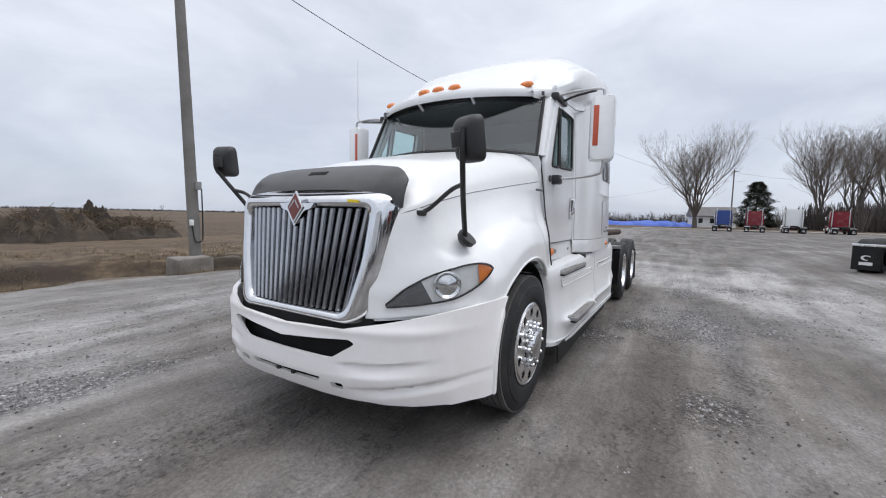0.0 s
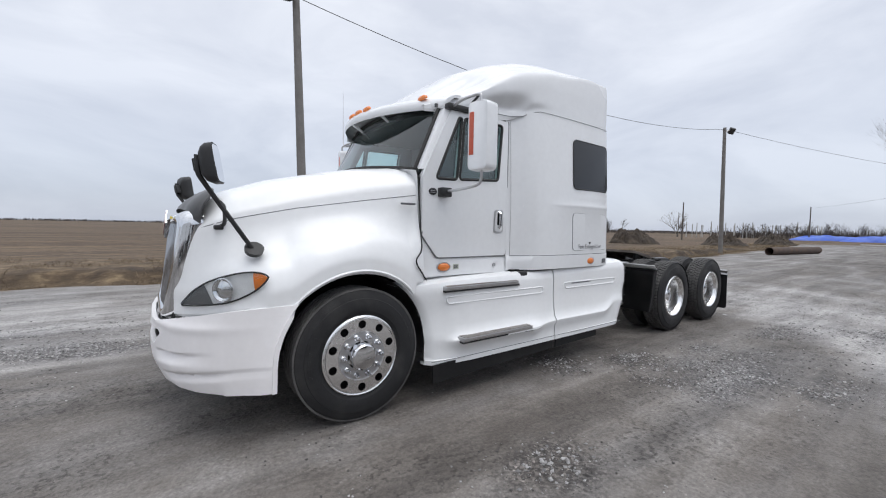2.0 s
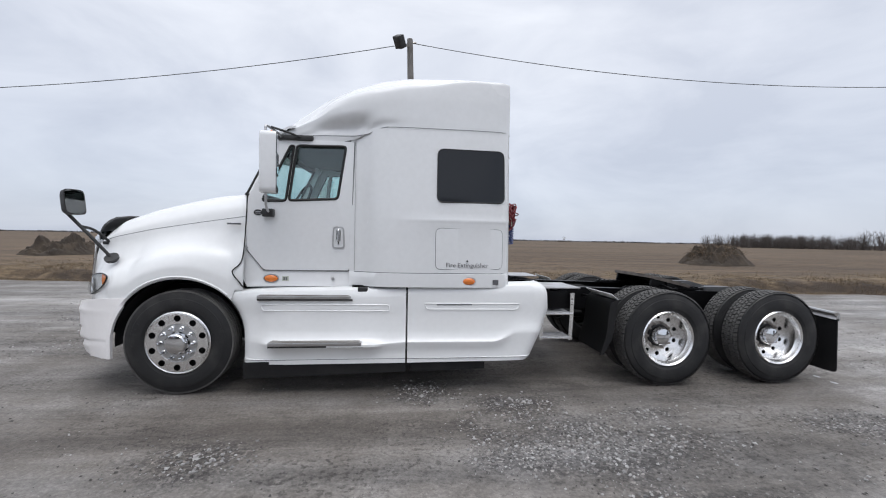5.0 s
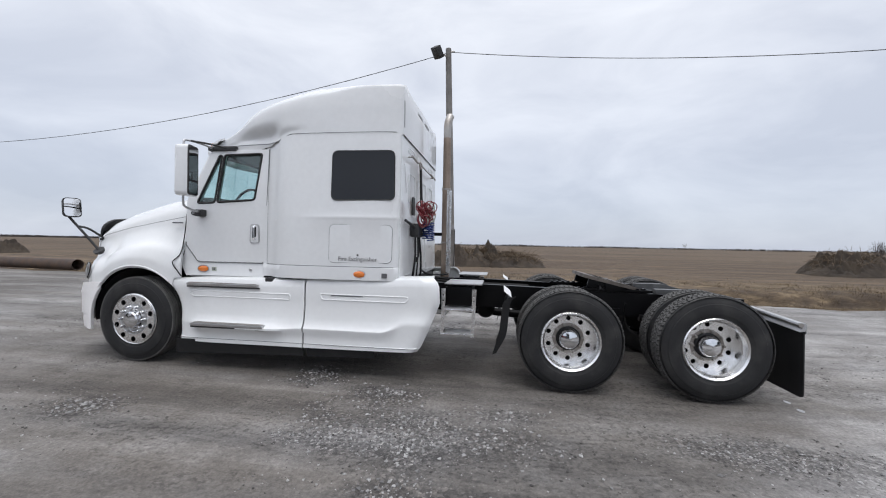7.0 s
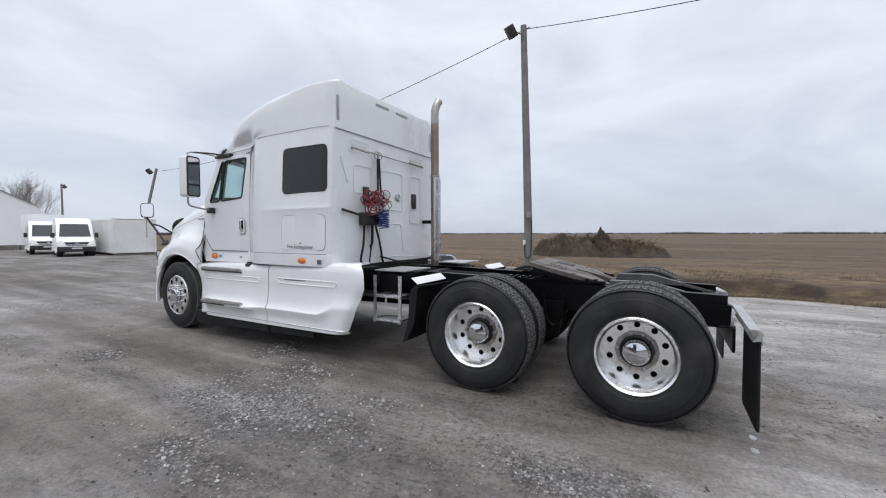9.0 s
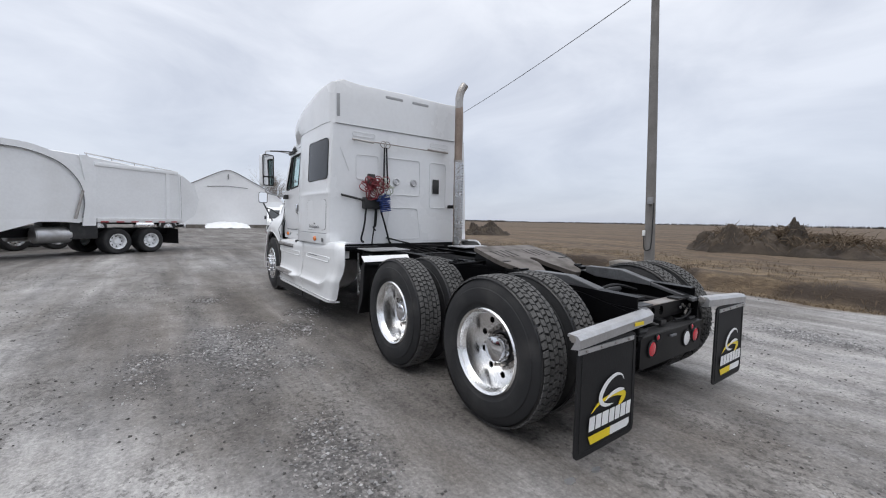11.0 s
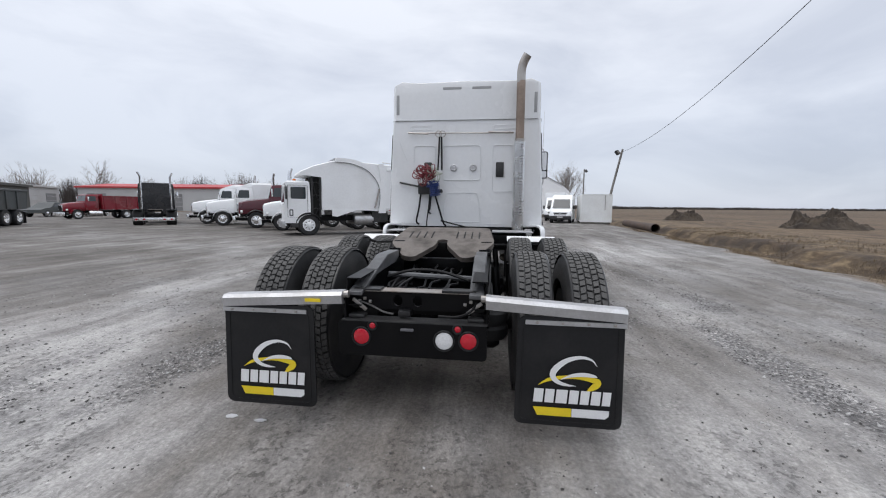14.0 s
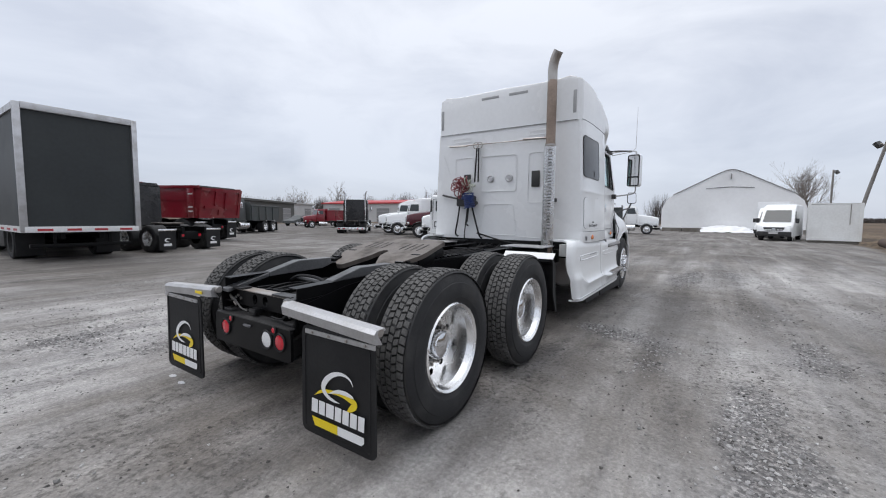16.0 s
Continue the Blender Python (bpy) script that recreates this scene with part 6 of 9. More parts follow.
# worn wheel tracks as circles (centre x, y, radius, half width, strength)
TRACKS = [(14, -16, 13.0, 0.5, 0.5), (14, -16, 15.1, 0.45, 0.55), (9, -22, 18.2, 0.5, 0.5), (9, -22, 20.4, 0.5, 0.35), (30, -8, 19.5, 0.6, 0.6), (30, -8, 21.8, 0.5, 0.5), (-4, -60, 56.2, 0.35, 0.35), (-4, -60, 58.1, 0.35, 0.3),
          (0, 70, 66.0, 0.45, 0.35), (0, 70, 68.2, 0.4, 0.3), (20, 20, 17.0, 0.5, 0.4), (20, 20, 19.1, 0.45, 0.4), (-25, -20, 22.0, 0.6, 0.4), (-25, -20, 24.3, 0.6, 0.4)]


# patches of crushed stone, pale dry fines and smooth brown fines (x, y, half length, half width, strength)
GRAVEL_SPOTS = [(3.75, -2.25, 0.75, 0.45, 0.85), (2.85, -2.25, 0.45, 0.55, 0.65), (2.35, -1.15, 0.35, 0.35, 0.8), (4.45, -1.8, 0.35, 0.2, 0.9), (3.6, -3.1, 0.8, 0.22, 0.6), (3.2, -1.5, 0.4, 0.22, 0.6), (0.75, -2.32, 0.42, 0.26, 0.55), (6.3, -2.1, 0.7, 0.22, 0.6),
                (-1.4, 2.02, 0.8, 0.18, 1.0), (-2.6, 2.28, 0.9, 0.22, 1.0), (5.5, 2.9, 1.1, 0.2, 1.0), (5.85, 3.0, 0.35, 0.2, 0.8), (3.4, 1.6, 0.3, 0.4, 1.1), (4.2, 2.15, 0.45, 0.22, 1.1), (3.2, 3.5, 0.9, 0.22, 0.7), (7.2, 3.6, 0.8, 0.3, 0.5), (7.4, -3.2, 0.5, 0.5, 0.4), (-3.6, 3.0, 1.2, 0.3, 0.5)]
PALE_SPOTS = [(7.2, 1.9, 1.0, 0.8, 0.10), (8.5, -1.0, 1.2, 1.3, 0.20), (8.9, 1.0, 1.0, 1.0, 0.12), (5.5, -3.15, 0.9, 0.55, 0.42), (6.6, -3.4, 1.1, 0.6, 0.25), (7.3, -2.2, 0.7, 0.7, 0.12), (5.5, 3.3, 2.2, 1.0, 0.22), (6.9, -4.2, 1.2, 0.35, 0.20), (14.5, -3.7, 3.0, 0.8, 0.12), (9.5, -4.5, 2.5, 0.35, 0.12), (11.5, -6.2, 3.0, 0.4, 0.14), (8.5, -6.6, 2.5, 0.3, 0.12), (4.2, 4.0, 1.2, 0.4, 0.3), (8.0, 3.2, 1.0, 0.8, 0.08), (2.2, -4.6, 1.2, 0.5, 0.3), (-2.2, 3.4, 1.6, 0.25, 0.3), (10.5, -1.0, 1.5, 1.0, 0.1), (6.9, 1.3, 0.8, 0.6, 0.25), (7.7, 0.2, 0.7, 0.7, 0.1)]
# brown fines; the long spot at (3.0, 0.0) paints the shade under the tractor
BROWN_SHADE_SPOTS = [(0.4, -1.9, 2.6, 0.55, 0.5), (3.0, 0.0, 4.0, 1.2, 0.45), (7.1, -0.1, 0.8, 0.8, 0.12), (2.1, -3.1, 1.1, 0.5, 0.28), (9.6, 2.6, 1.6, 2.0, 0.04), (-1.6, -0.6, 0.9, 1.2, 0.15), (3.3, -2.9, 1.2, 0.3, 0.2), (6.4, -1.6, 0.9, 0.3, 0.3), (6.5, 1.9, 0.9, 0.35, 0.1)]


def spots(table, x, y):
    return sum(s_ * math.exp(-((x - a) / l_) ** 2 - ((y - b) / w_) ** 2) for a, b, l_, w_, s_ in table)


def gravel(x, y):
    if abs(x) > 60 or abs(y) > 60:
        return 0.3
    n1 = noise.noise(Vector((x * 0.8, y * 0.8, 6.6))) + 0.7 * noise.noise(Vector((x * 2.3, y * 2.3, 3.3)))
    return max(0.0, min(1.0, 0.05 + spots(GRAVEL_SPOTS, x, y) * (1.0 + 0.7 * n1) + 0.22 * n1 - 0.35 * spots(BROWN_SHADE_SPOTS, x, y)))


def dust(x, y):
    """How dry and pale the yard is: 0 damp and dark, 1 dusty. Shade under the tractor is painted in."""
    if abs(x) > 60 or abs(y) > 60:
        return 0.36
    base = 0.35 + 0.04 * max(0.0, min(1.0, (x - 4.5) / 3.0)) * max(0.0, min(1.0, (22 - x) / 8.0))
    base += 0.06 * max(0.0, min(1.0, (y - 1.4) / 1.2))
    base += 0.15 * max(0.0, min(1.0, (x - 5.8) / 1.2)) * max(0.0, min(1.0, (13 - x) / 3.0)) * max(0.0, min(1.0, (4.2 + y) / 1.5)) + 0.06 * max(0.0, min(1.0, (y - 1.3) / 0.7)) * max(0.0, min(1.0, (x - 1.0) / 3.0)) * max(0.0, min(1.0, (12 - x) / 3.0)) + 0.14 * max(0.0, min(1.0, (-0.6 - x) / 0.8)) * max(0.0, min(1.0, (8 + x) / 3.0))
    # second term darkens the yard colour for the shade round the box truck
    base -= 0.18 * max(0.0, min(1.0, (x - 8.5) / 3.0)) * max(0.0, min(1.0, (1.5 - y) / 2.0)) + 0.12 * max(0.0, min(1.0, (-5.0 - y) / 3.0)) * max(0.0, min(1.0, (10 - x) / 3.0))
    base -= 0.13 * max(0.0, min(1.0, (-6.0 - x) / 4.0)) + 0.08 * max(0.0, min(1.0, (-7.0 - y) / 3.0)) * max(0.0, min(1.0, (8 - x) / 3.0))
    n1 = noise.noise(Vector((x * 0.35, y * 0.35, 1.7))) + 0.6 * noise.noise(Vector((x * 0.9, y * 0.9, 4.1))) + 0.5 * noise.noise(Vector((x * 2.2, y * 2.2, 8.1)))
    base += spots(PALE_SPOTS, x, y) * (0.8 + 0.8 * n1) - 0.55 * spots(BROWN_SHADE_SPOTS, x, y)
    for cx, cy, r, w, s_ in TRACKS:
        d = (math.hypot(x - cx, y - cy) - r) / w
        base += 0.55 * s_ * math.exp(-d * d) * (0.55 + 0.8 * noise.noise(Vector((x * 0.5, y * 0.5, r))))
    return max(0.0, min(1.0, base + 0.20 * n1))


verts = [(x, y, ground_z(x, y)) for y in gy for x in gx]
nx = len(gx)
faces = [(j * nx + i, j * nx + i + 1, (j + 1) * nx + i + 1, (j + 1) * nx + i) for j in range(len(gy) - 1) for i in range(nx - 1)]
me = bpy.data.meshes.new("ground")
me.from_pydata(verts, [], faces)
for nm, fn in (("outside", lambda v: max(-4.0, min(12.0, yard_dist(v[0], v[1])))), ("dust", lambda v: dust(v[0], v[1])), ("gravel", lambda v: gravel(v[0], v[1])), ("fines", lambda v: min(1.0, spots(BROWN_SHADE_SPOTS, v[0], v[1]) * 1.6))):
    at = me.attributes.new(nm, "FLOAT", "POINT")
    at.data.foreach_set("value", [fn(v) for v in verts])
me.polygons.foreach_set("use_smooth", [True] * len(faces))
ground = tagged(new("ground", me), "grey gravel yard with worn tyre tracks beside a brown field", "ground", kind="structure")

gm = bpy.data.materials.new("yard_and_field_ground")
gm.use_nodes = True
gn, gl_ = gm.node_tree.nodes, gm.node_tree.links
gb = gn["Principled BSDF"]


def gnode(kind, **inputs):
    nd = gn.new("ShaderNode" + kind)
    for k, v in inputs.items():
        nd.inputs[k].default_value = v
    return nd


def gnoise(scale, detail=5.0, stretch=None, turn=0.0, rough=0.55, distort=0.0):
    nd = gnode("TexNoise", Scale=scale, Detail=detail, Roughness=rough, Distortion=distort)
    mp = gn.new("ShaderNodeMapping")
    mp.inputs["Rotation"].default_value = (0, 0, radians(turn))
    if stretch:
        mp.inputs["Scale"].default_value = stretch
    gl_.new(gco.outputs["Object"], mp.inputs["Vector"])
    gl_.new(mp.outputs[0], nd.inputs["Vector"])
    return nd.outputs["Fac"]


def gramp(fac, stops):
    nd = gn.new("ShaderNodeValToRGB")
    els = nd.color_ramp.elements
    els[0].position, els[0].color = stops[0][0], (*stops[0][1], 1)
    els[1].position, els[1].color = stops[-1][0], (*stops[-1][1], 1)
    for p, c in stops[1:-1]:
        els.new(p).color = (*c, 1)
    gl_.new(fac, nd.inputs[0])
    return nd.outputs[0]


def gmix(fac, a, b, blend="MIX"):
    nd = gn.new("ShaderNodeMixRGB")
    nd.blend_type = blend
    if isinstance(fac, float):
        nd.inputs[0].default_value = fac
    else:
        gl_.new(fac, nd.inputs[0])
    for s_, i in ((a, 1), (b, 2)):
        if isinstance(s_, tuple):
            nd.inputs[i].default_value = (*s_, 1)
        else:
            gl_.new(s_, nd.inputs[i])
    return nd.outputs[0]


def grange(v, a, b, c=0.0, d=1.0):
    nd = gnode("MapRange")
    nd.inputs["From Min"].default_value, nd.inputs["From Max"].default_value = a, b
    nd.inputs["To Min"].default_value, nd.inputs["To Max"].default_value = c, d
    gl_.new(v, nd.inputs["Value"])
    return nd.outputs[0]


def gmath(op, a, b):
    nd = gn.new("ShaderNodeMath")
    nd.operation = op
    for s_, i in ((a, 0), (b, 1)):
        if isinstance(s_, (int, float)):
            nd.inputs[i].default_value = s_
        else:
            gl_.new(s_, nd.inputs[i])
    return nd.outputs[0]


gco = gn.new("ShaderNodeTexCoord")
gat = gn.new("ShaderNodeAttribute")
gat.attribute_name = "outside"
patch = gnoise(0.28, 6.0, distort=1.2)
tracks = gnoise(0.42, 5.0, stretch=(0.28, 1.6, 1.0), turn=12, distort=1.6)
tracks2 = gnoise(0.9, 4.0, stretch=(0.22, 2.2, 1.0), turn=-28, distort=0.8)
mott = gnoise(2.6, 7.0, rough=0.7)
grain = gnoise(38.0, 6.0, rough=0.75)
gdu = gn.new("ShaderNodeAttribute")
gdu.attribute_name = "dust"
gst = gn.new("ShaderNodeAttribute")
gst.attribute_name = "gravel"
gfi = gn.new("ShaderNodeAttribute")
gfi.attribute_name = "fines"
stony = grange(gmath("ADD", gst.outputs["Fac"], gmath("MULTIPLY", gmath("SUBTRACT", gnoise(3.2, 6.0, rough=0.65), 0.5), 0.9)), 0.22, 0.62)
mixv = gmath("ADD", gmath("ADD", gmath("MULTIPLY", gmath("SUBTRACT", patch, 0.5), 0.30), gmath("MULTIPLY", gmath("SUBTRACT", tracks, 0.5), 1.0)), gmath("ADD", gmath("MULTIPLY", gmath("SUBTRACT", tracks2, 0.5), 0.75), gmath("MULTIPLY", gmath("SUBTRACT", mott, 0.5), 0.85)))
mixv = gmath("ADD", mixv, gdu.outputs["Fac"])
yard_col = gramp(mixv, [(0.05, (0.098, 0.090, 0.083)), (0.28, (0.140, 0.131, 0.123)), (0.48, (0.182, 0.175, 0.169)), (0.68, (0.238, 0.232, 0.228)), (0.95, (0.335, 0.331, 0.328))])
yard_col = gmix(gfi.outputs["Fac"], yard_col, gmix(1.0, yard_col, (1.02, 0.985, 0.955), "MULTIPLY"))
fine_mul = gramp(grain, [(0.30, (0.62, 0.62, 0.62)), (0.5, (0.98, 0.98, 0.98)), (0.72, (1.42, 1.42, 1.42))])
rough_mul = gramp(grain, [(0.30, (0.40, 0.40, 0.41)), (0.5, (0.92, 0.92, 0.93)), (0.72, (1.6, 1.6, 1.6))])
damp = gmath("MULTIPLY", grange(gnoise(1.3, 6.0, stretch=(0.45, 1.3, 1.0), turn=18, rough=0.68, distort=1.0), 0.50, 0.62), grange(gnoise(7.0, 5.0, rough=0.7), 0.40, 0.56))
yard_col = gmix(gmath("MULTIPLY", damp, 0.75), yard_col, gmix(1.0, yard_col, (0.60, 0.60, 0.61), "MULTIPLY"))
streak = gnoise(1.7, 5.0, stretch=(0.10, 1.5, 1.0), turn=4, rough=0.62, distort=0.5)
yard_col = gmix(1.0, yard_col, gramp(streak, [(0.32, (0.80, 0.80, 0.81)), (0.5, (1.04, 1.04, 1.04)), (0.68, (1.30, 1.30, 1.29))]), "MULTIPLY")
# crumbs of dark dirt in drifts, and pits left by tyres
drift = grange(gnoise(0.9, 6.0, stretch=(0.5, 1.2, 1.0), turn=8, rough=0.65), 0.46, 0.58)
crumb = gmath("MULTIPLY", grange(gnoise(21.0, 5.0, rough=0.72), 0.535, 0.585), drift)
yard_col = gmix(gmath("MULTIPLY", crumb, 0.85), yard_col, gmix(1.0, yard_col, (0.46, 0.455, 0.45), "MULTIPLY"))
yard_col = gmix(1.0, yard_col, (1.085, 1.065, 1.045), "MULTIPLY")
yard_col = gmix(1.0, yard_col, gmix(stony, fine_mul, rough_mul), "MULTIPLY")
vor = gnode("TexVoronoi", Scale=48.0)
gl_.new(gco.outputs["Object"], vor.inputs["Vector"])
peb = gramp(vor.outputs["Color"], [(0.30, (0.42, 0.42, 0.43)), (0.6, (0.80, 0.80, 0.81)), (0.85, (1.3, 1.3, 1.3)), (0.95, (2.3, 2.3, 2.3))])
yard_col = gmix(gmath("MULTIPLY", stony, 0.9), yard_col, gmix(1.0, yard_col, peb, "MULTIPLY"))
vor2 = gnode("TexVoronoi", Scale=21.0)
gl_.new(gco.outputs["Object"], vor2.inputs["Vector"])
speck = gmath("MULTIPLY", grange(vor2.outputs["Distance"], 0.20, 0.26, 1.0, 0.0), gmath("GREATER_THAN", gmath("FRACT", gmath("MULTIPLY", gnoise(11.0, 1.0), 9.0), 0.0), 0.72))
yard_col = gmix(gmath("MULTIPLY", speck, 0.35), yard_col, gmix(1.0, yard_col, (1.75, 1.75, 1.76), "MULTIPLY"))
rows_n = gnoise(1.5, 5.0, stretch=(0.05, 1.0, 1.0), rough=0.6)
field_col = gramp(rows_n, [(0.30, (0.048, 0.037, 0.027)), (0.48, (0.092, 0.070, 0.049)), (0.62, (0.145, 0.112, 0.076)), (0.78, (0.21, 0.166, 0.11))])
field_col = gmix(1.0, field_col, gramp(gnoise(6.0, 6.0, rough=0.7), [(0.3, (0.6, 0.6, 0.6)), (0.7, (1.35, 1.35, 1.35))]), "MULTIPLY")
field_col = gmix(grange(gnoise(0.035, 4.0, stretch=(0.3, 1.0, 1.0)), 0.42, 0.6), field_col, gmix(1.0, field_col, (0.70, 0.66, 0.62), "MULTIPLY"))
verge_col = gramp(gnoise(3.5, 8.0, stretch=(0.5, 1.0, 1.0), rough=0.7), [(0.3, (0.045, 0.035, 0.026)), (0.5, (0.105, 0.082, 0.056)), (0.68, (0.24, 0.195, 0.13))])
wob = gmath("ADD", gat.outputs["Fac"], gmath("MULTIPLY", gmath("SUBTRACT", gnoise(1.1, 7.0), 0.5), 1.6))
col = gmix(grange(wob, 4.0, 6.5), verge_col, field_col)
soil = gmath("MULTIPLY", grange(wob, 1.3, 1.7), grange(wob, 2.3, 2.7, 1.0, 0.0))
col = gmix(gmath("MULTIPLY", soil, grange(gnoise(0.5, 4.0), 0.40, 0.55)), col, (0.040, 0.031, 0.024))
col = gmix(1.0, col, (1.12, 1.02, 0.93), "MULTIPLY")
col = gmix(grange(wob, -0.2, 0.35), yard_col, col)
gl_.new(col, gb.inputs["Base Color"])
wet = grange(patch, 0.38, 0.55, 0.55, 0.9)
gl_.new(gmix(grange(wob, -0.2, 0.35), wet, (0.95, 0.95, 0.95)), gb.inputs["Roughness"])
bump1, bump2 = gn.new("ShaderNodeBump"), gn.new("ShaderNodeBump")
bump1.inputs["Strength"].default_value, bump1.inputs["Distance"].default_value = 0.55, 0.018
bump2.inputs["Strength"].default_value, bump2.inputs["Distance"].default_value = 0.6, 0.06
lumps = gnoise(6.5, 4.0, stretch=(0.6, 1.4, 1.0), turn=10, rough=0.6, distort=0.6)
stony_relief = gmath("ADD", gmath("MULTIPLY", gmath("ADD", grain, gmath("MULTIPLY", vor.outputs["Distance"], 0.9)), grange(stony, 0.0, 1.0, 0.30, 1.0)), gmath("MULTIPLY", crumb, 0.5))
gl_.new(stony_relief, bump1.inputs["Height"])
gl_.new(gmath("ADD", mott, gmath("MULTIPLY", lumps, 0.9)), bump2.inputs["Height"])
gl_.new(bump2.outputs[0], bump1.inputs["Normal"])
gl_.new(bump1.outputs[0], gb.inputs["Normal"])
me.materials.append(gm)

# ---- poles and wires ----
POLE = mat("weathered_concrete_pole", (0.20, 0.19, 0.18), 0.85, vary=0.15, scale=2.5, dirt=(0.10, 0.09, 0.08), dirt_amount=0.5, bump=0.3, bump_scale=40)
CONCRETE = mat("old_concrete", (0.215, 0.20, 0.18), 0.9, vary=0.25, scale=1.6, dirt=(0.085, 0.068, 0.05), dirt_amount=0.9, bump=0.5, bump_scale=25)

MUDDY = mat("mud_caked_concrete", (0.095, 0.078, 0.060), 0.95, vary=0.3, scale=2.0, dirt=(0.05, 0.040, 0.03), dirt_amount=0.8, bump=0.7, bump_scale=25)


def lamp_pole(x, y, top, lean_x=0.0, lean_y=0.0, label="", z0=0.0, lamp=(-0.35, -0.25)):
    ob = thing("utility_pole", label, "pole", x, y, z0)
    part("shaft", T([(0, 0, -0.4), (lean_x * 0.5, lean_y * 0.5, top / 2), (lean_x, lean_y, top)], [0.145, 0.125, 0.10] if top > 7 else [0.11, 0.10, 0.085], 14), POLE, ob)
    tx, ty = lean_x, lean_y
    fl = part("floodlight", moved(B(-0.12, 0.12, -0.17, 0.17, -0.20, 0.20, 0.03), Matrix.Translation((tx + lamp[0], ty + lamp[1], top - 0.22)) @ Euler((radians(20), radians(-35), radians(30))).to_matrix().to_4x4()), BLACK, ob, "black floodlight head")
    part("lamp_arm", T([(tx, ty, top - 0.3), (tx + lamp[0] * 0.8, ty + lamp[1] * 0.8, top - 0.18)], 0.025, 6), STEEL, fl)
    part("insulator", T([(tx + 0.05, ty, top - 0.12), (tx + 0.22, ty, top - 0.10)], 0.03, 8), STEEL, ob)
    return ob


pole = lamp_pole(2.60, 8.60, 8.30, -0.26, 0.0, "tall weathered grey pole with a floodlight, set in a concrete block")
part("meter_box", B(-0.06, 0.07, -0.22, -0.13, 1.92, 2.12, 0.01), TRIM_GREY, pole)
part("cable_box", B(-0.19, -0.11, -0.16, -0.08, 1.02, 1.17, 0.01), TRIM_LIGHT, pole)
part("conduit", T([tuple(p) for p in smooth_line([(0.10, -0.15, 1.95), (0.10, -0.16, 1.4), (0.09, -0.17, 0.75), (0.04, -0.18, 0.62), (-0.10, -0.17, 0.64), (-0.15, -0.13, 1.05)], 5)], 0.016, 7), SEAL, pole)
lamp_pole(31.0, 6.9, 8.6, -0.5, 0.0, "distant grey pole with a floodlight at the yard edge", lamp=(0.35, -0.3))
lamp_pole(-27.0, 9.9, 6.3, 0.30, 1.25, "leaning grey pole with a floodlight beyond the yard", lamp=(-0.4, -0.3))
lamp_pole(-51.0, 13.2, 6.9, 0.0, 0.0, "short grey lamp pole behind the fabric hall", lamp=(-0.4, 0.35))
blk = thing("concrete_block", "rough concrete block round the foot of the pole", "block", 0, 0, 0)
bm = bmesh.new()
box(bm, 1.80, 2.62, 7.82, 8.42, -0.3, 0.27, 0.04)
bmesh.ops.subdivide_edges(bm, edges=list(bm.edges), cuts=3, use_grid_fill=True)
for v in bm.verts:
    v.co += Vector((1, 1, 1)) * 0.03 * noise.noise(v.co * 3.1)
part("block_body", bm, CONCRETE, blk)
blk2 = thing("concrete_block", "mud-caked brown block half sunk in the verge", "block", 0, 0, 0)
bm = B(2.66, 3.45, 7.92, 8.44, -0.3, 0.20, 0.05)
bmesh.ops.subdivide_edges(bm, edges=list(bm.edges), cuts=3, use_grid_fill=True)
for v in bm.verts:
    v.co += Vector((1, 1, 1)) * 0.05 * noise.noise(v.co * 3.1)
part("block_body", bm, MUDDY, blk2)


def wire(a, b, sag, label):
    a, b = Vector(a), Vector(b)
    pts = [a.lerp(b, t) - Vector((0, 0, sag * 4 * t * (1 - t))) for t in np.linspace(0, 1, 33)]
    ob = part("overhead_wire", T(pts, 0.012, 5), SEAL, None)
    return tagged(ob, label, "cable")


wire((2.4, 8.6, 8.18), (-26.7, 11.15, 6.1), 0.9, "thin black wire hung between the yard poles")
wire((2.4, 8.6, 8.18), (30.6, 6.9, 8.5), 1.1, "thin black wire hung between the yard poles")
wire((30.6, 6.9, 8.5), (95, -12, 9.5), 1.4, "thin black wire running on to the far roadside poles")

# ---- other vehicles of the yard ----
MAROON = mat("maroon_truck_paint", (0.075, 0.006, 0.014), 0.25, vary=0.08, scale=1.2, dirt=(0.08, 0.05, 0.05), dirt_amount=0.2, coat=0.3)
REDP = mat("red_dump_paint", (0.20, 0.010, 0.020), 0.22, vary=0.1, scale=1.2, dirt=(0.20, 0.10, 0.08), dirt_amount=0.4, coat=0.2)
BLUEP = mat("blue_truck_paint", (0.02, 0.06, 0.26), 0.35, vary=0.08, scale=1.2, coat=0.2)
BLACKP = mat("black_truck_paint", (0.012, 0.012, 0.014), 0.25, vary=0.2, scale=2.0, dirt=(0.07, 0.065, 0.06), dirt_amount=0.3, coat=0.3)
GREYP = mat("dark_grey_dump_paint", (0.055, 0.062, 0.062), 0.5, vary=0.12, scale=1.3, dirt=(0.12, 0.11, 0.10), dirt_amount=0.4)
WINDOW = mat("vehicle_window", (0.035, 0.042, 0.047), 0.06, vary=0.05, coat=0.2)
CURTAIN = mat("black_tarpaulin", (0.016, 0.020, 0.022), 0.5, vary=0.2, scale=0.8, dirt=(0.05, 0.055, 0.055), dirt_amount=0.3, bump=0.1, bump_scale=8)
TAPE_RED = mat("red_marking_tape", (0.40, 0.03, 0.04), 0.4, vary=0.1)
TAPE_WHITE = mat("white_marking_tape", (0.7, 0.7, 0.7), 0.4, vary=0.1)


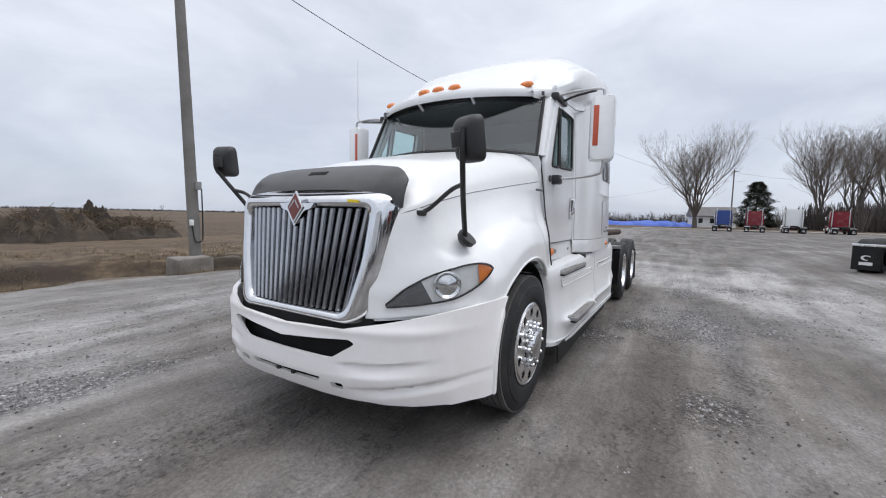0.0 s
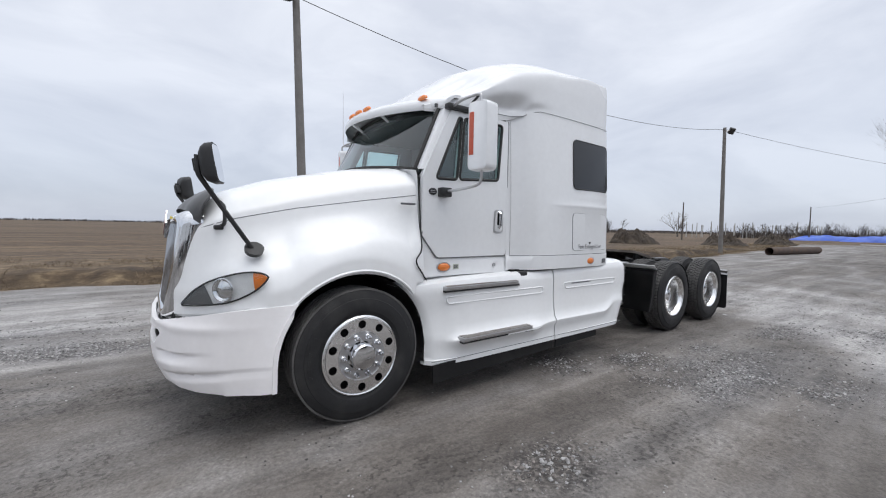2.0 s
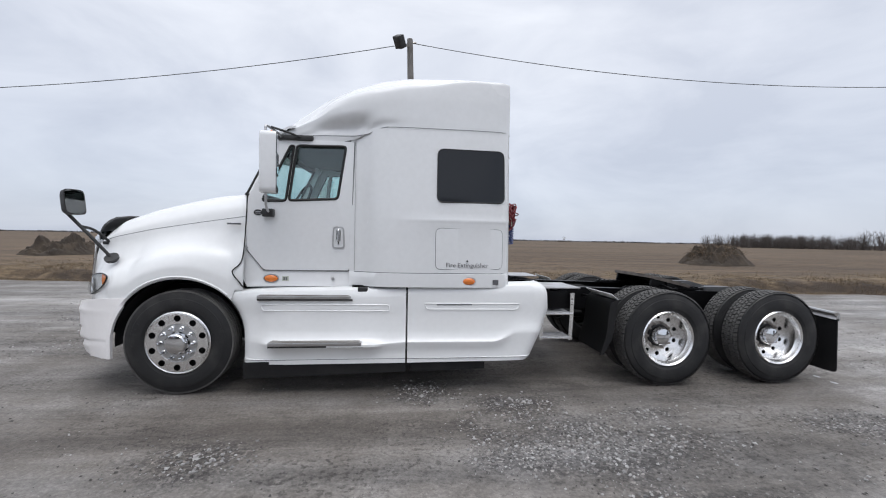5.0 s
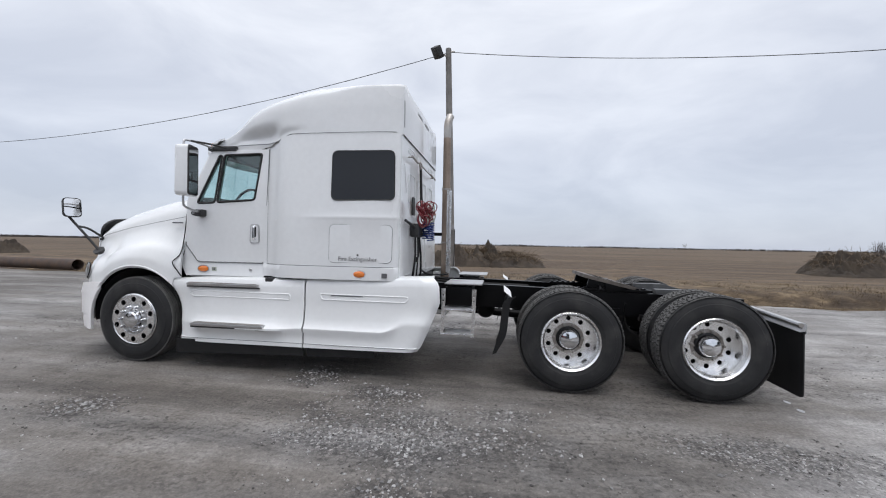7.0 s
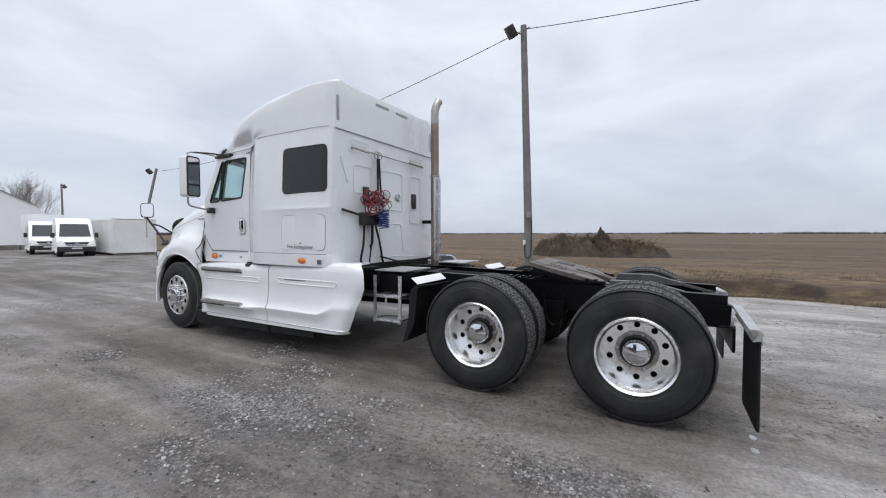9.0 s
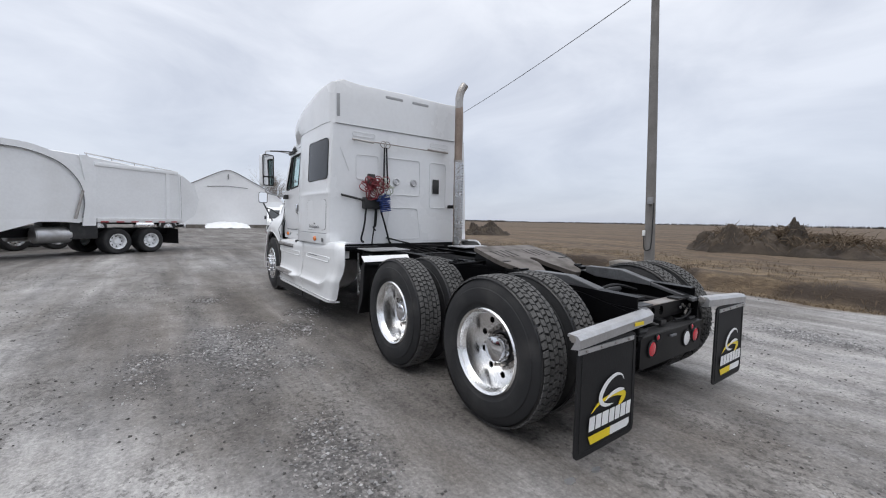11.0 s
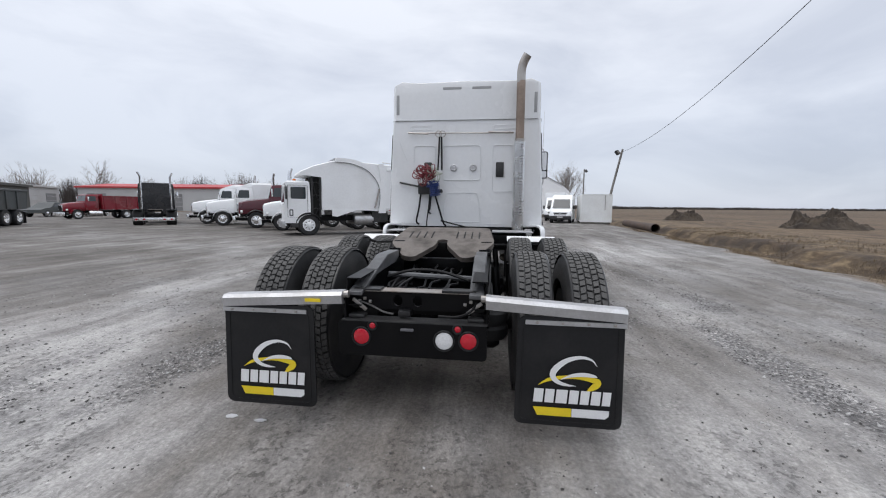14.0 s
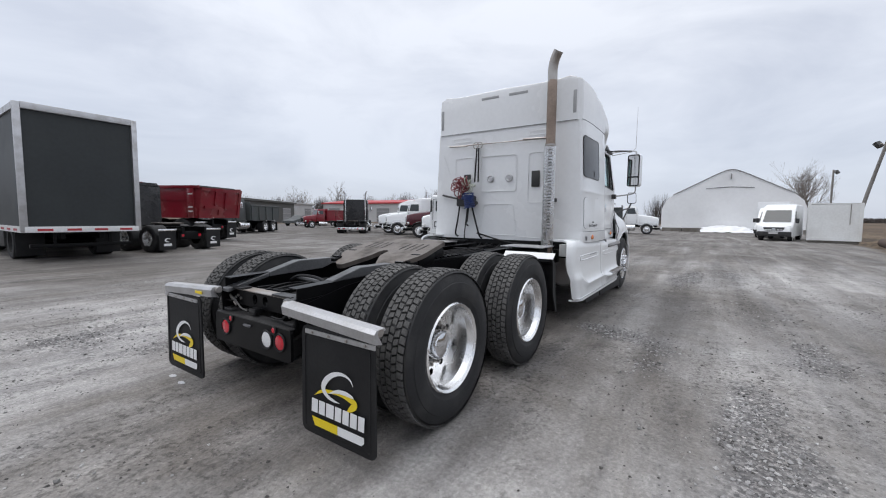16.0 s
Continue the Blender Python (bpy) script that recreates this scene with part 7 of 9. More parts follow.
def yard_wheel(parent, x, y, s, r=0.49, dual=False, bright=True):
    """A tyre with rim and hub whose outer face lies at y on side s."""
    w = 0.56 if dual else 0.28
    tyre = part("wheel", lathe(bmesh.new(), [(0.28, 0.0), (r - 0.04, 0.0), (r - 0.008, 0.03), (r, 0.05), (r, w - 0.05), (r - 0.008, w - 0.03), (r - 0.05, w), (0.32, w + 0.003), (0.285, w - 0.01)], 32, y0=y - s * w, side=s, x=x, z=r), TYRE, parent)
    d = 0.13 if dual else -0.015
    rim = part("rim", lathe(bmesh.new(), [(0.288, w - 0.02), (0.295, w - 0.004), (0.27, w - 0.01), (0.255, w - 0.05 - max(d, 0)), (0.22, w - 0.01 - d), (0.13, w - d), (0.12, w + 0.03 - d), (0.09, w + 0.06 - d), (0.0005, w + 0.07 - d)], 28, y0=y - s * w, side=s, x=x, z=r), ALU if bright else WHITE_FAR, tyre)
    for k in range(8):
        a = 2 * math.pi * k / 8
        # near-black disc laid on the rim in place of an open, shaded hole
        part("hand_hole", lathe(bmesh.new(), [(0.0005, 0.002), (0.026, 0.002), (0.028, 0.0)], 10, y0=y - s * (d + 0.004), side=s, x=x + 0.19 * math.cos(a), z=r + 0.19 * math.sin(a)), DARK, rim)
    return tyre


def fender_arc(parent, x, s, y0, y1, r, material, a0=10, a1=170, drop=0.0):
    bm = bmesh.new()
    rr = []
    for a in np.linspace(radians(a0), radians(a1), 15):
        cx, cz = x + r * math.cos(a), 0.49 + r * math.sin(a)
        rr.append([(cx, s * y0, cz + 0.03), (cx, s * (y1 - 0.05), cz + 0.02), (cx, s * y1, cz - 0.02), (cx, s * y1, cz - 0.07)])
    loft(bm, rr, cap=False, closed=False)
    bmesh.ops.solidify(bm, geom=list(bm.faces), thickness=0.02)
    return part("fender", bm, material, parent)


def side_window(parent, pts, y, s, name="side_window"):
    return part(name, plate(rounded(pts, 0.05, 3), [], lambda u, v: (u, s * y, v), (0, s * 0.008, 0)), WINDOW, parent)


def yard_truck(label, paint, sleeper=0.0, stacks=True, hood_paint=None, fender_paint=None, group="", dump=None, dump_top=2.45, tub=False, tail=True, rear_x=(4.5, 5.82), classic=True):
    """A bonneted truck, nose towards -x, steer axle at x = 0; with a sleeper, a dump body or neither."""
    ob = thing("parked_truck" if not dump else "dump_truck", label, "truck", group=group)
    hp, fp = hood_paint or paint, fender_paint or paint
    bm = bmesh.new()
    rr = []
    for x, w, zt in ((-0.98, 0.46, 1.52), (-0.95, 0.50, 1.58), (-0.5, 0.56, 1.70), (0.2, 0.66, 1.80), (0.72, 0.78, 1.86)):
        h = [(0, zt), (w * 0.6, zt - 0.015), (w * 0.9, zt - 0.08), (w, zt - 0.2), (w, 1.0), (w - 0.02, 0.85)]
        rr.append([(x, -a, b) for a, b in reversed(h)] + [(x, a, b) for a, b in h[1:]])
    part("hood", loft(bm, rr), hp, ob)
    part("grille", B(-1.03, -0.96, -0.40, 0.40, 0.82, 1.48, 0.03), ALU, ob, "bright grille")
    for k in range(9):
        part("grille_bar", B(-1.045, -1.03, -0.36 + k * 0.085, -0.33 + k * 0.085, 0.86, 1.44), DARK, ob)
    part("bumper", B(-1.28, -1.12, -1.16, 1.16, 0.36, 0.72, 0.05), ALU if classic else hp, ob)
    part("bumper_mount", B(-1.13, -0.5, -0.4, 0.4, 0.45, 0.62), FRAME, ob)
    cab_ = part("cab", B(0.72, 1.92, -0.98, 0.98, 0.92, 1.88, 0.05), paint, ob)
    bm = bmesh.new()
    loft(bm, [[(0.74, -0.96, 1.86), (1.92, -0.96, 1.86), (1.92, 0.96, 1.86), (0.74, 0.96, 1.86)], [(0.92, -0.90, 2.55), (1.92, -0.90, 2.55), (1.92, 0.90, 2.55), (0.92, 0.90, 2.55)], [(1.02, -0.82, 2.64), (1.90, -0.84, 2.66), (1.90, 0.84, 2.66), (1.02, 0.82, 2.64)]])
    part("cab_top", bm, paint, ob)
    for y0, y1 in ((-0.84, -0.02), (0.02, 0.84)):
        part("windscreen", plate([(y0, 0.04), (y1, 0.04), (y1 * 0.95, 0.64), (y0 * 0.95, 0.64)], [], lambda u, v: (0.732 + v * 0.26, u, 1.88 + v), (-0.008, 0, 0)), WINDOW, ob)
    for s in (-1, 1):
        part("side_window", plate(rounded([(0.95, 1.92), (1.70, 1.92), (1.70, 2.46), (1.08, 2.46)], 0.05, 3), [], lambda u, v: (u, s * (0.962 - (v - 1.86) * 0.087), v), (0, s * 0.008, 0)), WINDOW, ob)
        part("door_line", T([(0.88, s * 0.982, 1.88), (0.88, s * 0.982, 1.0), (1.78, s * 0.982, 1.0), (1.78, s * 0.982, 1.88)], 0.006, 4), SEAL, ob)
        fender_arc(ob, 0, s, 0.55, 1.14, 0.60, fp, 0 if classic else -5, 175)
        part("headlight", moved(lathe(bmesh.new(), [(0.0005, 0.0), (0.09, 0.0), (0.10, -0.03), (0.08, -0.12)], 16, side=-1), Matrix.Translation((-0.86, s * 0.80, 0.98)) @ Euler((0, 0, radians(-90))).to_matrix().to_4x4()), WHITE_LENS, ob)
        yard_wheel(ob, 0, s * 1.12, s)
        for x in rear_x:
            yard_wheel(ob, x, s * 1.20, s, dual=True)
        part("fuel_tank", moved(lathe(bmesh.new(), [(0.001, -0.6), (0.27, -0.6), (0.30, -0.57), (0.30, 0.57), (0.27, 0.6), (0.001, 0.6)], 24), Matrix.Translation((1.6, s * 0.85, 0.62)) @ Euler((0, 0, radians(90))).to_matrix().to_4x4()), ALU, ob, "bright round fuel tank")
        part("frame_rail", B(-0.9, rear_x[-1] + 0.85, s * 0.43 - 0.05, s * 0.43 + 0.05, 0.68, 0.92), FRAME, ob)
        part("mirror", B(0.88, 0.96, s * 1.22 - 0.09, s * 1.22 + 0.09, 1.92, 2.38, 0.02), ALU if classic else paint, ob)
        part("mirror_arm", T([(0.92, s * 0.95, 2.42), (0.92, s * 1.2, 2.42)], 0.015, 6), STEEL, ob)
        if stacks:
            xs_ = 2.02 if not sleeper else 2.02
            part("exhaust_pipe", T([(xs_ if not sleeper else 3.3, s * (0.92 if not sleeper else 0.88), 0.9), (xs_ if not sleeper else 3.3, s * (0.92 if not sleeper else 0.88), 3.40), (xs_ + 0.1 if not sleeper else 3.36, s * (0.95 if not sleeper else 1.02), 3.70)], 0.07, 12), CHROME, ob, "chrome exhaust stack")
        if tail:
            x = rear_x[-1] + 0.66
            part("mud_flap", B(x, x + 0.015, s * 0.90 - 0.30, s * 0.90 + 0.30, 0.10, 0.78), RUBBER, ob)
            part("flap_hanger", B(x - 0.02, x + 0.03, s * 0.80 - 0.42, s * 0.80 + 0.42, 0.78, 0.85, 0.01), ALU, ob)
            part("flap_print", B(x + 0.0155, x + 0.018, s * 0.90 - 0.14, s * 0.90 + 0.14, 0.24, 0.33), PRINT, ob)
            part("flap_swirl", plate([(s * 0.9 + 0.11 * math.cos(a), 0.45 + 0.075 * math.sin(a)) for a in np.linspace(0.6, 5.0, 14)] + [(s * 0.9 + 0.075 * math.cos(a) + 0.02, 0.45 + 0.05 * math.sin(a)) for a in np.linspace(5.0, 0.6, 14)], [], lambda u, v: (x + 0.0155, u, v), (0.0025, 0, 0)), PRINT, ob)
            part("tail_lamp", B(x - 0.02, x + 0.01, s * 0.33 - 0.05, s * 0.33 + 0.05, 0.55, 0.65, 0.01), RED, ob)
    part("tail_plate", B(rear_x[-1] + 0.62, rear_x[-1] + 0.66, -0.45, 0.45, 0.45, 0.74, 0.01), FRAME, ob)
    if sleeper:
        bm = bmesh.new()
        loft(bm, [[(1.93, -w, z), (3.15, -w, z), (3.15, w, z), (1.93, w, z)] for z, w in ((0.92, 1.08), (1.2, 1.10), (2.55, 1.08), (sleeper - 0.12, 1.05), (sleeper, 0.95))])
        bmesh.ops.bevel(bm, geom=[e for e in bm.edges if abs(e.verts[0].co.z - e.verts[1].co.z) > 0.05], offset=0.06, segments=2, affect="EDGES")
        part("sleeper", bm, paint, ob)
        bm = bmesh.new()
        loft(bm, [[(0.98, -0.80, 2.62), (1.95, -0.9, 2.62), (1.95, 0.9, 2.62), (0.98, 0.80, 2.62)], [(1.35, -0.8, 2.62 + (sleeper - 2.66) * 0.6), (1.95, -0.9, 2.62 + (sleeper - 2.66) * 0.6), (1.95, 0.9, 2.62 + (sleeper - 2.66) * 0.6), (1.35, 0.8, 2.62 + (sleeper - 2.66) * 0.6)], [(1.75, -0.75, sleeper), (1.95, -0.85, sleeper), (1.95, 0.85, sleeper), (1.75, 0.75, sleeper)]])
        part("wind_deflector", bm, paint, ob)
        part("fifth_wheel", B(4.8, 5.5, -0.42, 0.42, 1.0, 1.06, 0.02), PLATE, ob)
        part("plate_stand", B(5.0, 5.3, -0.4, 0.4, 0.9, 1.0), FRAME, ob)
    if dump:
        x1 = rear_x[-1] + 0.75
        DT = dump_top
        side = [(2.2, 1.0), (x1, 1.0), (x1 + 0.15 * (DT - 1.0), DT), (2.2, DT)]
        for s in (-1, 1):
            bed = part("dump_side", plate(side, [], lambda u, v: (u, s * 1.20, v), (0, -s * 0.06, 0)), dump, ob, "smooth dump body side" if tub else "ribbed dump body side")
            part("top_rail", B(2.2, x1 + 0.2, s * 1.22 - 0.05, s * 1.22 + 0.05, DT - 0.05, DT + 0.07, 0.015), dump, ob)
            for x in (2.3, 6.2) if tub else (2.3, 3.4, 4.5, 5.6):
                part("side_rib", B(x, x + (0.30 if tub else 0.12), s * 1.22 - 0.04, s * 1.22 + 0.04, 1.0, DT - 0.03, 0.01), dump, ob)
            if tub:
                part("lower_bend", plate([(2.7, 1.0), (6.15, 1.0), (6.15, 1.42), (2.7, 1.42)], [], lambda u, v: (u, s * (1.205 + 0.05 * (1.42 - v)), v), (0, -s * 0.03, 0)), dump, bed)
                for z_ in (1.25, 1.42, 1.95):
                    part("marking_tape", B(6.24, 6.46, s * 1.262 - 0.003, s * 1.262 + 0.003, z_, z_ + 0.05), TAPE_WHITE, bed)
            part("side_stripe", B(3.0, x1 - 0.4, s * 1.214 - 0.01, s * 1.214 + 0.01, DT - 0.53, DT - 0.47), dump, ob)
        part("dump_floor", B(2.2, x1, -1.15, 1.15, 1.0, 1.1), dump, ob)
        part("dump_front", B(2.16, 2.24, -1.2, 1.2, 1.0, DT + 0.30, 0.02), dump, ob)
        gate = part("tailgate", plate([(-1.2, 1.0), (1.2, 1.0), (1.2, DT), (-1.2, DT)], [], lambda u, v: (x1 + (v - 1.0) * 0.15, u, v), (0.05, 0, 0)), dump, ob)
        for u, v0, v1, hw in ((-1.13, 1.0, DT, 0.07), (-0.30, 1.45, DT - 0.15, 0.10), (0.30, 1.45, DT - 0.15, 0.10), (1.13, 1.0, DT, 0.07), (0.0, 1.12, 1.36, 0.12)) if tub else ((u, 1.0, DT, 0.06) for u in (-1.15, -0.55, 0.0, 0.55, 1.15)):
            part("gate_post", plate([(u - hw, v0), (u + hw, v0), (u + hw, v1), (u - hw, v1)], [], lambda a, b: (x1 + 0.05 + (b - 1.0) * 0.15, a, b), (0.05, 0, 0)), dump, gate)
        for v, u0, u1 in ((1.06, -1.2, 1.2), (DT - 0.07, -1.2, 1.2), (1.45, -0.95, -0.2), (1.45, 0.2, 0.95)) if tub else ((v, -1.2, 1.2) for v in (1.06, 1.72, DT - 0.07)):
            part("gate_rail", plate([(u0, v - 0.06), (u1, v - 0.06), (u1, v + 0.06), (u0, v + 0.06)], [], lambda a, b: (x1 + 0.055 + (b - 1.0) * 0.15, a, b), (0.06, 0, 0)), dump, gate)
        part("load_cover", B(2.3, x1, -1.1, 1.1, DT + 0.01, DT + 0.09, 0.03), GREYP, ob)
    return ob


def put(ob, x, y, heading, scale=1.0):
    """Stands a vehicle with its steer axle at x, y and its nose along heading (degrees from +x)."""
    ob.matrix_basis = pose(x, y, ground_z(x, y), 0, 0, heading - 180) @ Matrix.Scale(scale, 4)
    return ob


ROW = -58
put(yard_truck("white bonneted tractor parked in a row, sleeper behind the cab", WHITE_FAR, sleeper=2.98, group="trucks in the row"), -14.6, -17.1, ROW, 0.92)
put(yard_truck("white bonneted tractor with a work lamp bar on its nose", WHITE_FAR, sleeper=2.92, group="trucks in the row"), -16.4, -19.6, ROW, 0.92)
put(yard_truck("maroon bonneted truck with dark fenders and chrome stacks", MAROON, stacks=True, fender_paint=BLACKP, group="trucks in the row"), -12.7, -13.6, ROW, 0.94)
put(yard_truck("white short-nosed truck tucked beside the refuse truck", WHITE_FAR, sleeper=3.0, classic=False, stacks=False, group="trucks in the row"), -10.9, -11.0, ROW, 0.88)
bk = yard_truck("black tractor with tall sleeper, chrome stacks and lamp bumper", BLACKP, sleeper=2.95, tail=False)
part("rear_bumper", B(6.52, 6.62, -1.15, 1.15, 0.30, 0.52, 0.02), ALU, bk, "bright rear lamp bumper")
for s in (-1, 1):
    for k in range(3):
        part("tail_lamp", B(6.62, 6.635, s * (0.55 + 0.2 * k) - 0.06, s * (0.55 + 0.2 * k) + 0.06, 0.36, 0.46, 0.01), WHITE_LENS if k == 1 else RED, bk)
    part("quarter_fender", B(4.0, 6.5, min(s * 0.62, s * 1.2), max(s * 0.62, s * 1.2), 1.02, 1.07, 0.02), BLACKP, bk)
put(bk, -17.7, -24.6, 220, 0.94)
put(yard_truck("red dump truck with a smooth-sided glossy red body", REDP, dump=REDP, dump_top=2.25, tub=True, stacks=False), 1.22, -25.6, -66, 1.18)
put(yard_truck("dark grey dump truck with a grey body", GREYP, dump=GREYP, dump_top=2.15, stacks=False), -5.6, -25.9, 30, 0.95)
put(yard_truck("black bobtail tractor with printed mud flaps", BLACKP, sleeper=2.7, stacks=False), 2.95, -19.45, -78, 0.97)
put(yard_truck("small red dump truck parked far across the yard", REDP, dump=REDP, stacks=False), -20.4, -35.4, -18, 0.80)
put(yard_truck("white-cabbed dump truck with a dark body by the hall", WHITE_FAR, dump=GREYP, stacks=False), -32.0, -2.35, 98, 0.95)
put(yard_truck("black tractor parked at the yard side", BLACKP, sleeper=2.7), 18.4, -10.45, -28, 1.0)
for x, y, paint, words, h in ((75.5, -7.7, BLUEP, "blue tractor in the far row by the trees", 3.2), (75, -11.5, REDP, "red tractor in the far row by the trees", 3.1), (75, -15.9, WHITE_FAR, "white tractor in the far row by the trees", 3.4), (76.5, -21.2, REDP, "dark red tractor in the far row with chrome stacks", 3.2)):
    put(yard_truck(words, paint, sleeper=h, group="far row of tractors"), x, y, -6)

# refuse truck: low cab, black gap, arched white body
rt = thing("refuse_truck", "white front-loading refuse truck with a tall rounded body", "truck", group="trucks in the row")
bm = bmesh.new()
loft(bm, [[(-1.08, -1.15, z), (0.10, -1.15, z), (0.10, 1.15, z), (-1.08, 1.15, z)] for z in (0.62, 1.7)] + [[(-1.02, -1.12, 2.56), (0.06, -1.12, 2.56), (0.06, 1.12, 2.56), (-1.02, 1.12, 2.56)], [(-0.92, -1.05, 2.64), (0.0, -1.05, 2.64), (0.0, 1.05, 2.64), (-0.92, 1.05, 2.64)]])
rc = part("cab", bm, WHITE_FAR, rt)
part("windscreen", plate(rounded([(-1.0, 1.55), (1.0, 1.55), (0.98, 2.5), (-0.98, 2.5)], 0.06), [], lambda u, v: (-1.08 + max(0, v - 1.7) * 0.068 - 0.005, u, v), (-0.01, 0, 0)), WINDOW, rc)
part("front_bumper", B(-1.22, -1.06, -1.15, 1.15, 0.38, 0.72, 0.04), ALU_DULL, rt)
for s in (-1, 1):
    side_window(rt, [(-0.80, 1.78), (-0.12, 1.78), (-0.12, 2.34), (-0.80, 2.34)], 1.150, s)
    part("door_number", plate(rounded([(-0.88, 0.95), (-0.70, 0.95), (-0.70, 1.28), (-0.88, 1.28)], 0.06), [rounded([(-0.83, 1.01), (-0.75, 1.01), (-0.75, 1.22), (-0.83, 1.22)], 0.03)], lambda u, v: (u, s * 1.152, v), (0, s * 0.006, 0)), GREY_PRINT, rt)
    fender_arc(rt, 0.0, s, 0.6, 1.20, 0.62, BLACK, 0, 180)
    yard_wheel(rt, 0, s * 1.17, s, r=0.52, bright=False)
    for x in (4.60, 5.82):
        yard_wheel(rt, x, s * 1.22, s, dual=True, bright=False)
    part("frame_rail", B(-1.0, 7.3, s * 0.43 - 0.05, s * 0.43 + 0.05, 0.70, 0.98), FRAME, rt)
    part("tank", moved(lathe(bmesh.new(), [(0.001, -0.5), (0.25, -0.5), (0.28, -0.46), (0.28, 0.46), (0.25, 0.5), (0.001, 0.5)], 24), Matrix.Translation((2.75, s * 0.86, 0.78)) @ Euler((0, 0, radians(90))).to_matrix().to_4x4()), ALU_DULL, rt)
    # lifting arm that bends over the hopper
    arm = [tuple(p) for p in smooth_line([(1.35, 3.72), (2.2, 3.66), (3.0, 3.35), (3.5, 2.75), (3.62, 2.1), (3.55, 1.5)], 5)]
    bm = bmesh.new()
    rr = []
    for i, (x, z) in enumerate(arm):
        rr.append([(x - 0.02, s * 1.24, z + 0.09), (x + 0.02, s * 1.30, z + 0.09), (x - 0.07, s * 1.30, z - 0.11), (x - 0.09, s * 1.24, z - 0.11)])
    part("lift_arm", loft(bm, rr), WHITE_FAR, rt)
    part("arm_post", plate([(3.45, 1.1), (3.85, 1.1), (3.92, 3.2), (3.70, 3.62), (3.45, 3.6), (3.62, 2.4)], [], lambda u, v: (u, s * 1.245, v), (0, s * 0.06, 0)), WHITE_FAR, rt)
    part("body_rail", B(3.9, 7.0, s * 1.24 - 0.04, s * 1.24 + 0.04, 3.28, 3.42, 0.02), WHITE_FAR, rt)
    part("belt_rail", B(3.9, 7.1, s * 1.26 - 0.04, s * 1.26 + 0.04, 1.22, 1.38, 0.02), TAPE_WHITE, rt)
    for k in range(6):
        part("marking_tape", B(4.0 + k * 0.52, 4.26 + k * 0.52, s * 1.302 - 0.003, s * 1.302 + 0.003, 1.225, 1.265), TAPE_RED, rt)
    part("hopper_foot", plate([(1.1, 0.95), (1.35, 0.92), (2.4, 1.28), (3.4, 1.2), (3.4, 1.32), (1.1, 1.32)], [], lambda u, v: (u, s * 1.22, v), (0, s * 0.03, 0)), WHITE_FAR, rt)
    part("mirror", B(-1.06, -0.98, s * 1.40 - 0.1, s * 1.40 + 0.1, 1.75, 2.35, 0.02), BLACK, rt)
    part("mirror_arm", T([(-1.02, s * 1.12, 2.4), (-1.02, s * 1.40, 2.4)], 0.015, 6), BLACK, rt)
prof = [(0.62, 1.30), (7.15, 1.25), (7.75, 1.6), (7.95, 2.3), (7.75, 2.95), (7.2, 3.32), (3.8, 3.62), (1.5, 3.74), (1.30, 3.70), (0.3, 3.40), (-0.36, 3.10), (-0.40, 2.98), (0.62, 2.88)]
bm = bmesh.new()
loft(bm, [[(x, y, z - 0.05 * (abs(y) > 1.1)) for x, z in prof] for y in (-1.24, -1.05, 1.05, 1.24)])
part("packer_body", bm, WHITE_FAR, rt, "white riveted packer body")
top_z = lambda x: interp(x, [1.5, 3.8, 7.2], [3.74, 3.62, 3.32])
for s in (-1, 1):
    part("top_pipe", T([(x, s * 1.02, top_z(x) + 0.10) for x in np.linspace(3.75, 7.1, 8)], 0.028, 6), ALU_DULL, rt)
    for x in (3.8, 4.6, 5.4, 6.2, 7.0):
        part("pipe_stay", T([(x, s * 1.02, top_z(x) - 0.03), (x, s * 1.02, top_z(x) + 0.10)], 0.018, 6), ALU_DULL, rt)
    part("tailgate_rib", plate([(6.42, 1.30), (6.56, 1.30), (6.60, 3.28), (6.46, 3.29)], [], lambda u, v: (u, s * 1.242, v), (0, s * 0.05, 0)), WHITE_FAR, rt)
    part("tail_seam", B(7.08, 7.11, s * 1.243 - 0.006, s * 1.243 + 0.006, 1.32, 3.22), SEAM, rt)
    part("arm_cylinder", T([(3.25, s * 1.30, 1.35), (3.50, s * 1.31, 2.35)], 0.045, 8), STEEL, rt)
    part("under_box", B(3.15, 4.0, min(s * 0.55, s * 1.12), max(s * 0.55, s * 1.12), 0.62, 1.2, 0.03), BLACK, rt)
part("tailgate_light", B(7.72, 7.80, -0.9, 0.9, 1.42, 1.50, 0.01), TAPE_RED, rt)
part("hopper_bar", T([(-0.34, -1.2, 3.02), (-0.34, 1.2, 3.02)], 0.035, 8), BLACK, rt)
part("gap_frame", B(0.22, 0.58, -1.05, 1.05, 0.9, 2.84, 0.02), DARK, rt)
for y in (-1.1, 1.1):
    for x in (0.14, 0.52):
        part("gap_post", B(x, x + 0.08, y - 0.05, y + 0.05, 0.9, 2.86), BLACK, rt)
